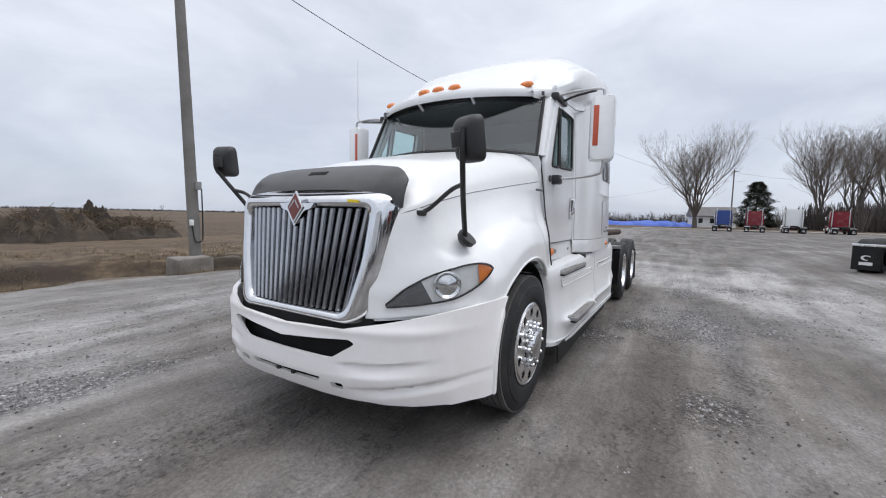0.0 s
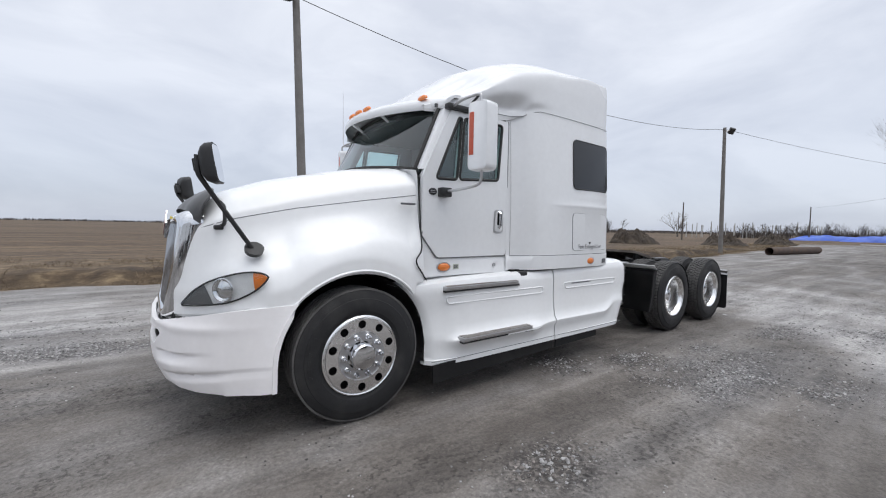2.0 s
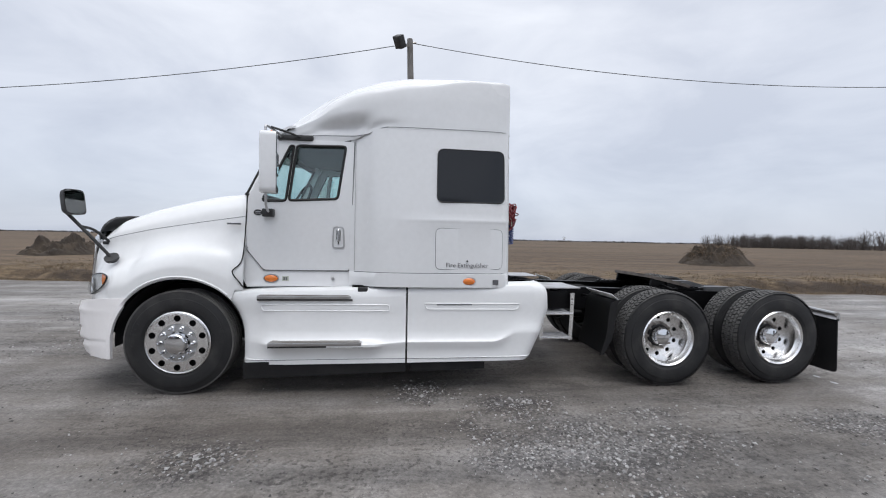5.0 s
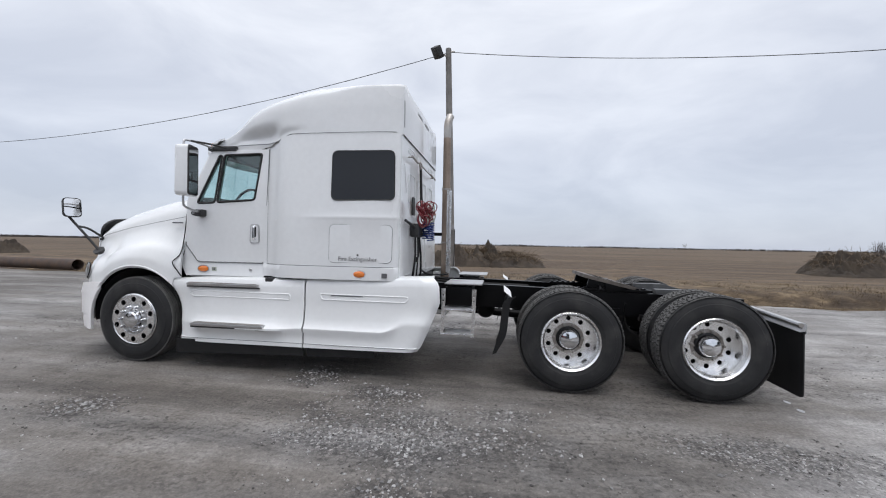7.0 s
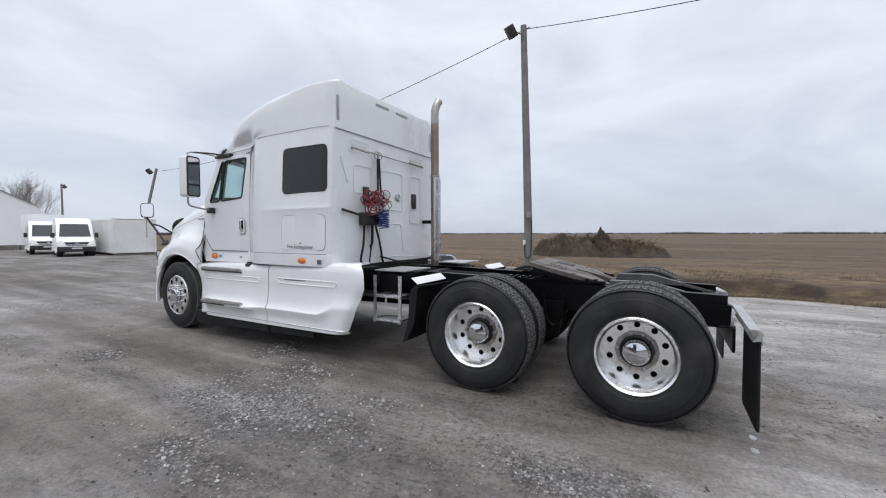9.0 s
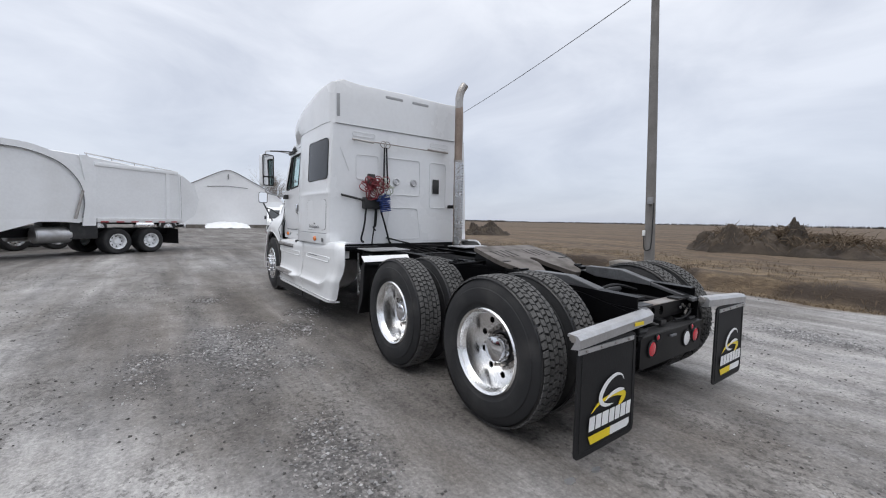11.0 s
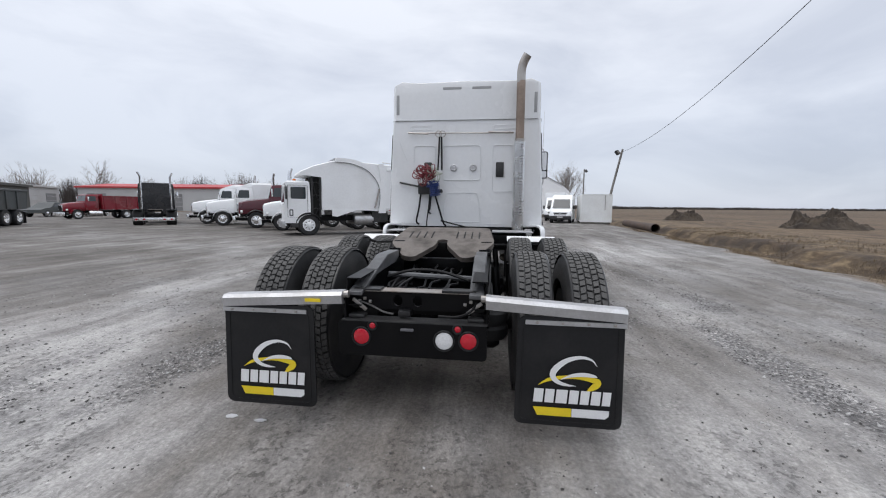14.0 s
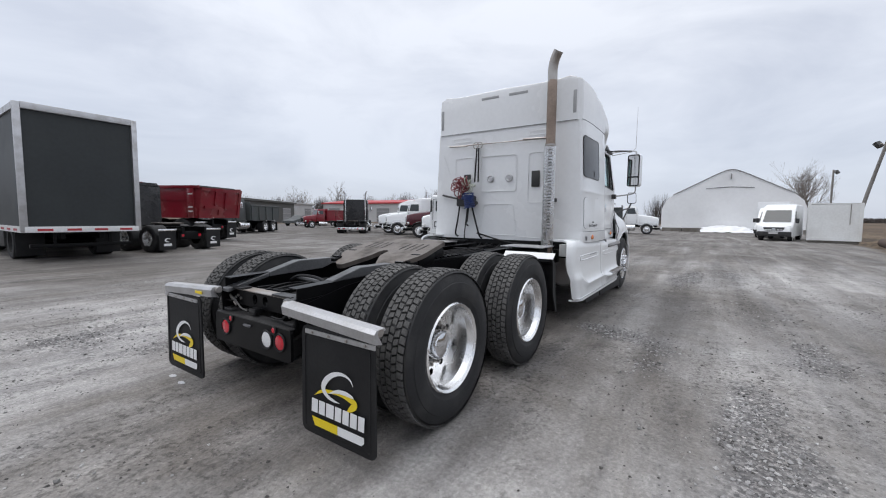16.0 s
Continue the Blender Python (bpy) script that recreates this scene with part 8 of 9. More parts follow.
for s in (-1, 1):
    for z in (1.25, 1.9, 2.5):
        part("gap_bar", T([(0.12, s * 1.08, z), (0.36, s * 1.10, z + 0.1), (0.60, s * 1.08, z)], 0.022, 6), BLACK, rt)
    part("gap_hose", T([tuple(q) for q in smooth_line([(0.2, s * 1.09, 2.7), (0.35, s * 1.12, 2.0), (0.55, s * 1.12, 1.5), (0.3, s * 1.1, 1.0)], 4)], 0.03, 6), RUBBER, rt)
    part("grab_rail", T([(-0.96, s * 1.17, 1.35), (-0.96, s * 1.20, 1.4), (-0.96, s * 1.20, 2.3), (-0.96, s * 1.12, 2.35)], 0.016, 6), ALU_DULL, rt)
    part("cab_step", B(-0.85, -0.35, min(s * 0.9, s * 1.16), max(s * 0.9, s * 1.16), 0.40, 0.62, 0.02), BLACK, rt)
    # grey tube along the arm's lower side paints the shadow under it
    part("arm_shadow_line", T([(x - 0.09, s * 1.303, z - 0.12) for x, z in arm], 0.014, 5), SEAM, rt)
    part("door_line", T([(-0.92, s * 1.146, 2.42), (-0.95, s * 1.153, 0.90), (-0.04, s * 1.153, 0.90), (-0.04, s * 1.146, 2.42), (-0.92, s * 1.146, 2.42)], 0.008, 4), SEAL, rt)
part("beacon", B(-0.60, -0.45, -0.08, 0.08, 2.63, 2.79, 0.03), AMBER, rt)
part("intake_pipe", T([(0.2, 0.85, 1.5), (0.2, 0.85, 3.0), (0.14, 0.85, 3.1)], 0.06, 10), BLACK, rt)
part("tail_line", T([(7.05, -1.25, 1.3), (7.05, -1.25, 3.3), (7.05, 1.25, 3.3), (7.05, 1.25, 1.3)], 0.04, 6), WHITE_FAR, rt)
part("top_lip", B(1.25, 1.6, -1.2, 1.2, 3.70, 3.80, 0.03), ALU_DULL, rt)
part("rear_flap", B(6.95, 6.97, -1.2, 1.2, 0.3, 0.95), RUBBER, rt)
put(rt, -8.0, -8.15, -57, 0.90)

# box truck with black rear curtain in an aluminium frame
bt = thing("box_truck", "tall box truck with black curtains in aluminium frames", "truck", 4.93, -12.0, 0.0)
W, LEN, Z0, Z1 = 1.22, 8.0, 0.98, 4.12
part("box_floor", B(-W, W, -LEN, 0, Z0 - 0.14, Z0, 0.01), ALU_DULL, bt)
part("box_roof", B(-W, W, -LEN, 0, Z1 - 0.06, Z1, 0.01), ALU_DULL, bt)
for x in (-W, W):
    for y in (-LEN, 0):
        part("corner_post", B(x - 0.07, x + 0.07, y - 0.07, y + 0.07, Z0 - 0.14, Z1, 0.02), ALU_DULL, bt)
    part("side_curtain", B(min(x, x * 0.965), max(x, x * 0.965), -LEN + 0.07, -0.07, Z0, Z1 - 0.06), CURTAIN, bt)
    part("top_rail", B(x - 0.05, x + 0.05, -LEN, 0, Z1 - 0.16, Z1 + 0.005), ALU_DULL, bt)
part("rear_curtain", B(-W + 0.07, W - 0.07, -0.06, -0.02, Z0, Z1 - 0.14), CURTAIN, bt)
part("rear_header", B(-W + 0.07, W - 0.07, -0.06, 0.07, Z1 - 0.16, Z1 + 0.01, 0.01), ALU_DULL, bt)
part("rear_sill", B(-W, W, -0.05, 0.075, Z0 - 0.16, Z0 - 0.01, 0.01), TAPE_WHITE, bt)
for k in range(4):
    part("marking_tape", B(-1.05 + k * 0.58, -0.75 + k * 0.58, 0.075, 0.079, Z0 - 0.12, Z0 - 0.06), TAPE_RED, bt)
for k in range(9):
    part("marking_tape", B(W + 0.051, W + 0.055, -0.9 - k * 0.8, -0.5 - k * 0.8, Z0 - 0.12, Z0 - 0.06), TAPE_RED, bt)
part("side_rail", B(W - 0.05, W + 0.05, -LEN, 0, Z0 - 0.16, Z0 - 0.01), TAPE_WHITE, bt)
for s in (-1, 1):
    part("chassis_rail", B(s * 0.42 - 0.05, s * 0.42 + 0.05, -LEN, -0.3, 0.62, 0.84), FRAME, bt)
    for y in (-2.2, -6.6):
        bm = moved(lathe(bmesh.new(), [(0.28, 0.0), (0.45, 0.0), (0.485, 0.04), (0.485, 0.46), (0.45, 0.5), (0.30, 0.5), (0.27, 0.38), (0.12, 0.37), (0.0005, 0.42)], 28, side=1), Matrix.Translation((s * 0.66, y, 0.485)) @ Euler((0, 0, radians(-90 * s))).to_matrix().to_4x4())
        part("wheel", bm, TYRE, bt)
    part("under_post", B(s * 0.6 - 0.03, s * 0.6 + 0.03, -0.3, -0.24, 0.42, 0.84), FRAME, bt)
part("under_bar", B(-1.1, 1.1, -0.3, -0.2, 0.40, 0.50, 0.01), FRAME, bt)
for x in (-0.88, 0.88):
    part("mud_flap", B(x - 0.30, x + 0.30, -1.42, -1.40, 0.12, 0.84, 0.004), RUBBER, bt)
    part("side_box", B(x - 0.26, x + 0.26, -4.9, -3.2, 0.30, 0.82, 0.03), BLACK, bt)
part("axle", T([(-0.9, -2.2, 0.5), (0.9, -2.2, 0.5)], 0.09, 10), FRAME, bt)
part("spare_rack", B(-0.55, 0.55, -4.2, -2.9, 0.30, 0.62, 0.03), FRAME, bt)
part("cab", B(-1.1, 1.1, -LEN - 1.9, -LEN - 0.2, 0.6, 2.7, 0.1), BLACKP, bt)


def van(label, x, y, heading, group="", box=False):
    """A tall white panel van, nose towards -x."""
    ob = thing("van", label, "van", group=group)
    half = lambda w, z: [(-w, z), (w, z)]
    prof = [(0.0, 0.42), (-0.02, 0.80), (0.10, 1.02), (0.95, 1.30), (1.62, 2.25), (1.95, 2.52), (2.6, 2.66), (5.6, 2.66), (5.85, 2.5), (5.92, 0.5), (5.7, 0.40), (0.3, 0.36)]
    bm = bmesh.new()
    loft(bm, [[(px + (0.16 if abs(k) > 0.9 and px < 0.4 else 0), 0.98 * k * (1 - 0.08 * max(0, pz - 1.2) / 1.4), pz - (0.05 if abs(k) > 0.95 else 0)) for px, pz in prof] for k in (-1, -0.9, 0.9, 1)])
    part("body", bm, WHITE_FAR, ob, "white painted van body")
    part("windscreen", plate([(-0.80, 0.06), (0.80, 0.06), (0.72, 0.92), (-0.72, 0.92)], [], lambda u, v: (0.95 + v * 0.705 - 0.012, u, 1.30 + v), (-0.012, 0, 0)), WINDOW, ob)
    part("grille", plate([(-0.50, 0.74), (0.50, 0.74), (0.62, 0.98), (-0.62, 0.98)], [], lambda u, v: (0.02 + (v - 0.74) * 0.25 - 0.03, u, v), (-0.02, 0, 0)), BLACK, ob)
    part("bumper", B(-0.07, 0.3, -0.97, 0.97, 0.34, 0.68, 0.06), BLACK, ob)
    part("plate", B(-0.085, -0.07, -0.26, 0.26, 0.52, 0.62), TAPE_WHITE, ob)
    part("grille_mark", B(0.0, 0.012, -0.08, 0.08, 0.80, 0.90, 0.003), ALU, ob)
    for s in (-1, 1):
        part("headlight", plate([(s * 0.62, 0.84), (s * 0.90, 0.92), (s * 0.90, 1.10), (s * 0.66, 1.02)], [], lambda u, v: (0.055 + (abs(u) - 0.6) * 0.3 + (v - 0.84) * 0.2, u, v), (-0.02, 0, 0)), WHITE_LENS, ob)
        part("side_window", plate([(1.15, 1.38), (2.1, 1.38), (2.1, 2.15), (1.7, 2.15)], [], lambda u, v: (u, s * 0.975 * (1 - 0.08 * max(0, v - 1.2) / 1.4), v), (0, s * 0.012, 0)), WINDOW, ob)
        part("mirror", B(1.05, 1.2, s * 1.12 - 0.1, s * 1.12 + 0.1, 1.28, 1.62, 0.03), BLACK, ob)
        for px in (0.95, 4.7):
            yard_wheel(ob, px, s * 0.97, s, r=0.36, bright=False)
    if box:
        part("cargo_box", B(2.0, 6.6, -1.1, 1.1, 0.75, 3.05, 0.03), WHITE_FAR, ob, "white cargo box")
    ob.matrix_basis = pose(x, y, ground_z(x, y), 0, 0, heading - 180) @ Matrix.Scale(0.93, 4)
    return ob


van("white high-roofed panel van parked nose out", -25.5, 6.0, -14)
van("white cab van with a cargo box behind the first van", -31.0, 6.25, -12, box=True)

# shipping container
cn = thing("shipping_container", "white corrugated shipping container on the yard", "container", -24.5, 8.7, 0.0, -8)
cn.matrix_basis = pose(-24.5, 8.7, 0.05, 0, 0, -8) @ Matrix.Scale(0.92, 4)
CW, CL, CH = 1.22, 6.06, 2.59
WCON = mat("white_container_paint", (0.80, 0.81, 0.80), 0.5, vary=0.06, scale=0.7, dirt=(0.38, 0.34, 0.30), dirt_amount=0.4)
for x in (-CL, 0):
    for y in (-CW, CW):
        part("corner_post", B(x - 0.08, x + 0.08, y - 0.08, y + 0.08, 0.12, CH), WCON, cn)
for y in (-CW, CW):
    for z in (0.16, CH - 0.06):
        part("rail", B(-CL, 0, y - 0.05, y + 0.05, z - 0.06, z + 0.06), WCON, cn)
    bm = bmesh.new()
    pts = []
    for k in range(44):
        x = -CL + 0.08 + k * (CL - 0.16) / 43
        pts.append((x, y + (0.018 if (k // 2) % 2 else -0.018)))
    loft(bm, [[(px, py, 0.2), (px, py, CH - 0.1)] for px, py in pts], cap=False, closed=False)
    part("corrugated_side", bm, WCON, cn, sharp=10)
part("front_end", B(-0.03, 0.03, -CW + 0.08, CW - 0.08, 0.15, CH - 0.08), WCON, cn)
part("front_sill", B(-0.06, 0.06, -CW, CW, 0.12, 0.30), WCON, cn)
part("back_end", B(-CL - 0.03, -CL + 0.03, -CW + 0.08, CW - 0.08, 0.15, CH - 0.08), WCON, cn)
part("roof_sheet", B(-CL, 0, -CW, CW, CH - 0.05, CH), WCON, cn)
part("lock_rod", T([(0.05, 0.72, 1.2), (0.05, 0.72, 2.5)], 0.02, 6), STEEL, cn)
for x in (-CL + 0.1, -0.3):
    part("sleeper_block", B(x, x + 0.25, -CW, CW, -0.05, 0.12), CONCRETE, cn)

# steel pipes lying at the yard edge
RUST = mat("rusty_dark_steel", (0.07, 0.05, 0.042), 0.8, vary=0.3, scale=3, dirt=(0.14, 0.085, 0.05), dirt_amount=0.6, bump=0.3)


def pipe(a, b, r, label):
    ob = thing("steel_pipe", label, "pipe")
    bm = bmesh.new()
    a, b = Vector(a), Vector(b)
    u, v = frame_of(b - a)
    ring = lambda p, q: [p + (u * math.cos(t) + v * math.sin(t)) * q for t in (2 * math.pi * k / 24 for k in range(24))]
    loft(bm, [ring(a, r), ring(b, r), ring(b, r * 0.92), ring(a, r * 0.92), ring(a, r)], cap=False)
    part("pipe_wall", bm, RUST, ob)


pipe((-13.6, 9.2, 0.24), (-21.5, 10.1, 0.24), 0.24, "rusty steel pipe lying along the yard edge")
pipe((31.5, 4.3, 0.26), (38.5, 3.2, 0.26), 0.26, "dark steel pipe lying at the far yard edge")

# a dark saloon and a pale estate parked before the workshop
def car(label, paint, x, y, heading):
    ob = thing("car", label, "car")
    prof = [(0, 0.35), (0.02, 0.68), (0.5, 0.82), (1.25, 0.92), (1.95, 1.38), (3.1, 1.42), (3.9, 1.02), (4.5, 0.94), (4.55, 0.4)]
    bm = bmesh.new()
    loft(bm, [[(px, 0.88 * k * (1 - 0.18 * max(0, pz - 0.9) / 0.5), pz) for px, pz in prof] for k in (-1, -0.85, 0.85, 1)])
    part("body", bm, paint, ob)
    for s in (-1, 1):
        part("side_window", plate([(1.5, 0.98), (3.6, 1.0), (3.05, 1.34), (2.0, 1.32)], [], lambda u, v: (u, s * 0.885 * (1 - 0.18 * max(0, v - 0.9) / 0.5), v), (0, s * 0.01, 0)), WINDOW, ob)
        for px in (0.85, 3.6):
            yard_wheel(ob, px, s * 0.88, s, r=0.33)
    ob.matrix_basis = pose(x, y, 0, 0, 0, heading - 180)


car("dark grey saloon car parked before the workshop", GREYP, -23.0, -43.2, 15)
car("dark car parked before the workshop", GREYP, -25.5, -41.6, 15)

# ---- buildings ----
FABRIC = mat("white_fabric_sheet", (0.93, 0.935, 0.94), 0.6, vary=0.03, scale=0.25, dirt=(0.5, 0.5, 0.49), dirt_amount=0.3, bump=0.1, bump_scale=3)
SIDING = mat("pale_metal_siding", (0.52, 0.52, 0.52), 0.6, vary=0.05, scale=0.3, dirt=(0.35, 0.33, 0.31), dirt_amount=0.3)
RED_ROOF = mat("red_metal_roof", (0.42, 0.03, 0.035), 0.5, vary=0.08, scale=0.4)
DARK_SIDING = mat("dark_shed_siding", (0.085, 0.085, 0.08), 0.7, vary=0.1, scale=0.5)
SHINGLE = mat("grey_roof_shingle", (0.17, 0.165, 0.165), 0.85, vary=0.15, scale=1.0)

hall = thing("fabric_hall", "large white fabric hall on a low concrete footing", "building")
A, Bp = Vector((-45.0, -2.4, 0)), Vector((-45.6, 10.6, 0))
ux = (Bp - A).normalized()
back = Vector((ux.y, -ux.x, 0))
if back.x > 0:
    back = -back
Wd = (Bp - A).length
arch = [(0.0, 0.0), (0.0, 2.2), (0.03, 3.2), (0.085, 3.85), (0.25, 5.0), (0.40, 6.05), (0.465, 6.42), (0.5, 6.5), (0.535, 6.42), (0.60, 6.05), (0.75, 5.0), (0.915, 3.85), (0.975, 3.1), (1.0, 2.2), (1.0, 0.0)]
bm = bmesh.new()
loft(bm, [[A + ux * (Wd * a) + back * d + Vector((0, 0, z + 0.35)) for a, z in arch] for d in (0.0, 9.0, 18.0, 27.0)])
part("hall_skin", bm, FABRIC, hall, sharp=50)
for k in range(6):
    a = k / 6
    p0, p1 = A + ux * (Wd * a), A + ux * (Wd * (a + 1 / 6) - 0.1)
    bm = bmesh.new()
    n_ = -back * 0.35
    loft(bm, [[p0 + n_, p1 + n_, p1 - n_, p0 - n_], [p + Vector((0, 0, 0.42)) for p in (p0 + n_, p1 + n_, p1 - n_, p0 - n_)]])
    part("footing_block", bm, CONCRETE, hall)
for side in (0, 1):
    q = [tuple(p) for p in smooth_line([tuple(A + ux * (Wd * (a if not side else 1 - a)) - back * 0.06 + Vector((0, 0, z + 0.37))) for a, z in arch[3:8]], 3)]
    part("edge_rope", T(q, 0.05, 5), TRIM_GREY, hall)
part("gable_seam", T([tuple(A + ux * (Wd * a) - back * 0.03 + Vector((0, 0, z))) for a, z in ((0.33, 4.85), (0.5, 5.0), (0.66, 4.85))], 0.04, 5), TRIM_GREY, hall)
part("gable_vent", moved(B(-0.3, 0.3, -0.05, 0.05, -0.3, 0.3, 0.05), Matrix.Translation(A + ux * (Wd * 0.5) - back * 0.06 + Vector((0, 0, 6.1)))), TRIM_GREY, hall)
bm = bmesh.new()
bmesh.ops.create_grid(bm, x_segments=46, y_segments=16, size=1.0)
for v in bm.verts:
    u, d = v.co.x, 0.5 + 0.5 * v.co.y
    fold = noise.noise(Vector((u * 5.0 + d * 3, d * 2.5, 2.2)))
    lift = (1 - u * u) ** 0.5 if abs(u) < 1 else 0.0
    v.co = A + ux * (6.3 + 2.4 * u) - back * (0.1 + 1.5 * d * (0.6 + 0.4 * lift)) + Vector((0, 0, max(0.02, (1 - d) * (0.30 + 0.42 * lift) + 0.22 * fold * lift)))
part("fallen_fabric", bm, FABRIC, hall, "crumpled loose skirt of white fabric")


def shed(label, p, q, depth, h, wall, roof, rise=0.9, doors=4, name="workshop"):
    """A long low building from p to q."""
    ob = thing(name, label, "building")
    p, q = Vector((*p, 0)), Vector((*q, 0))
    u = (q - p).normalized()
    v = Vector((u.y, -u.x, 0))
    if v.x * (p.x) < 0 and v.y * p.y < 0:
        v = -v
    if (p + v * depth).length < p.length:
        v = -v
    bm = bmesh.new()
    loft(bm, [[p + Vector((0, 0, z)), q + Vector((0, 0, z)), q + v * depth + Vector((0, 0, z)), p + v * depth + Vector((0, 0, z))] for z in (-0.2, h)])
    part("wall", bm, wall, ob)
    bm = bmesh.new()
    o = -v * 0.4
    loft(bm, [[p + o - u * 0.4 + Vector((0, 0, h - 0.05)), p - u * 0.4 + v * depth / 2 + Vector((0, 0, h + rise)), p - o + v * depth - u * 0.4 + Vector((0, 0, h - 0.05)), p - o + v * depth - u * 0.4 + Vector((0, 0, h - 0.35)), p + o - u * 0.4 + Vector((0, 0, h - 0.35))],
              [q + o + u * 0.4 + Vector((0, 0, h - 0.05)), q + u * 0.4 + v * depth / 2 + Vector((0, 0, h + rise)), q - o + v * depth + u * 0.4 + Vector((0, 0, h - 0.05)), q - o + v * depth + u * 0.4 + Vector((0, 0, h - 0.35)), q + o + u * 0.4 + Vector((0, 0, h - 0.35))]])
    part("roof", bm, roof, ob)
    L = (q - p).length
    for k in range(doors):
        c = p + u * (L * (k + 0.5) / doors)
        w_ = min(1.9, L / doors * 0.3)
        bm = bmesh.new()
        loft(bm, [[c - u * w_ - v * 0.06 + Vector((0, 0, z)), c + u * w_ - v * 0.06 + Vector((0, 0, z)), c + u * w_ + v * 0.02 + Vector((0, 0, z)), c - u * w_ + v * 0.02 + Vector((0, 0, z))] for z in (0.05, min(3.6, h * 0.7))])
        d = part("door", bm, SIDING if k % 2 else TRIM_GREY, ob)
        for z in (0.9, 1.8, 2.7):
            part("door_rib", T([tuple(c - u * w_ - v * 0.07 + Vector((0, 0, z))), tuple(c + u * w_ - v * 0.07 + Vector((0, 0, z)))], 0.03, 4), SIDING, d)
    return ob


shed("long pale workshop with a red roof edge", (-62.0, -84.0), (-69.5, -22.0), 16, 4.9, SIDING, RED_ROOF, doors=8)
shed("low dark grey shed beside the workshop", (-24.0, -57.5), (-43.0, -70.0), 8, 4.1, DARK_SIDING, DARK_SIDING, rise=0.3, doors=3, name="storage_shed")
shed("low pale wall building behind the shed", (-33.0, -70.0), (-60.0, -86.0), 10, 4.6, SIDING, SIDING, rise=0.4, doors=5, name="warehouse")

house = thing("house", "small white clapboard house with a grey roof among trees", "house", 118.0, -8.0, 0.0, 8)
part("wall", B(-3.5, 3.5, -4.5, 4.5, -0.2, 2.9), WHITE_FAR, house)
bm = bmesh.new()
loft(bm, [[(-4.0, y, 2.8), (0, y, 5.1), (4.0, y, 2.8), (4.0, y, 2.6), (-4.0, y, 2.6)] for y in (-4.9, 4.9)])
part("roof", bm, SHINGLE, house)
for y in (-2.6, 0.4, 2.8):
    wdw = part("window", B(-3.56, -3.49, y - 0.5, y + 0.5, 1.0, 2.2), WINDOW, house)
    part("window_frame", T([(-3.57, y - 0.5, 1.0), (-3.57, y + 0.5, 1.0), (-3.57, y + 0.5, 2.2), (-3.57, y - 0.5, 2.2), (-3.57, y - 0.5, 1.0)], 0.05, 4), WHITE_FAR, wdw)

# ---- trees ----
BARK = mat("grey_brown_bark", (0.115, 0.10, 0.088), 0.9, vary=0.25, scale=3.0, bump=0.4, bump_scale=20)
TWIG = mat("bare_twigs", (0.19, 0.165, 0.145), 0.9, vary=0.2, scale=2.0)
NEEDLE = mat("dark_conifer_needles", (0.036, 0.042, 0.026), 0.85, vary=0.3, scale=2.0)
FARWOOD = mat("far_bare_woods", (0.088, 0.076, 0.070), 0.95, vary=0.25, scale=0.15)


class Soup:
    """Collects plain triangles and quads for one mesh."""

    def __init__(self):
        self.v, self.f = [], []

    def rod(self, a, b, ra, rb, n=4):
        d = b - a
        if d.length < 1e-6:
            return
        u, w = frame_of(d)
        k = len(self.v)
        for p, r in ((a, ra), (b, rb)):
            for i in range(n):
                t = 2 * math.pi * i / n
                self.v.append(p + (u * math.cos(t) + w * math.sin(t)) * r)
        for i in range(n):
            j = (i + 1) % n
            self.f.append((k + i, k + j, k + n + j, k + n + i))

    def done(self, name, material, parent=None, label="", kind=""):
        m_ = bpy.data.meshes.new(name)
        m_.from_pydata([tuple(p) for p in self.v], [], self.f)
        m_.materials.append(material)
        ob = new(name, m_)
        if parent:
            ob.parent = parent
        return tagged(ob, label, kind=kind)


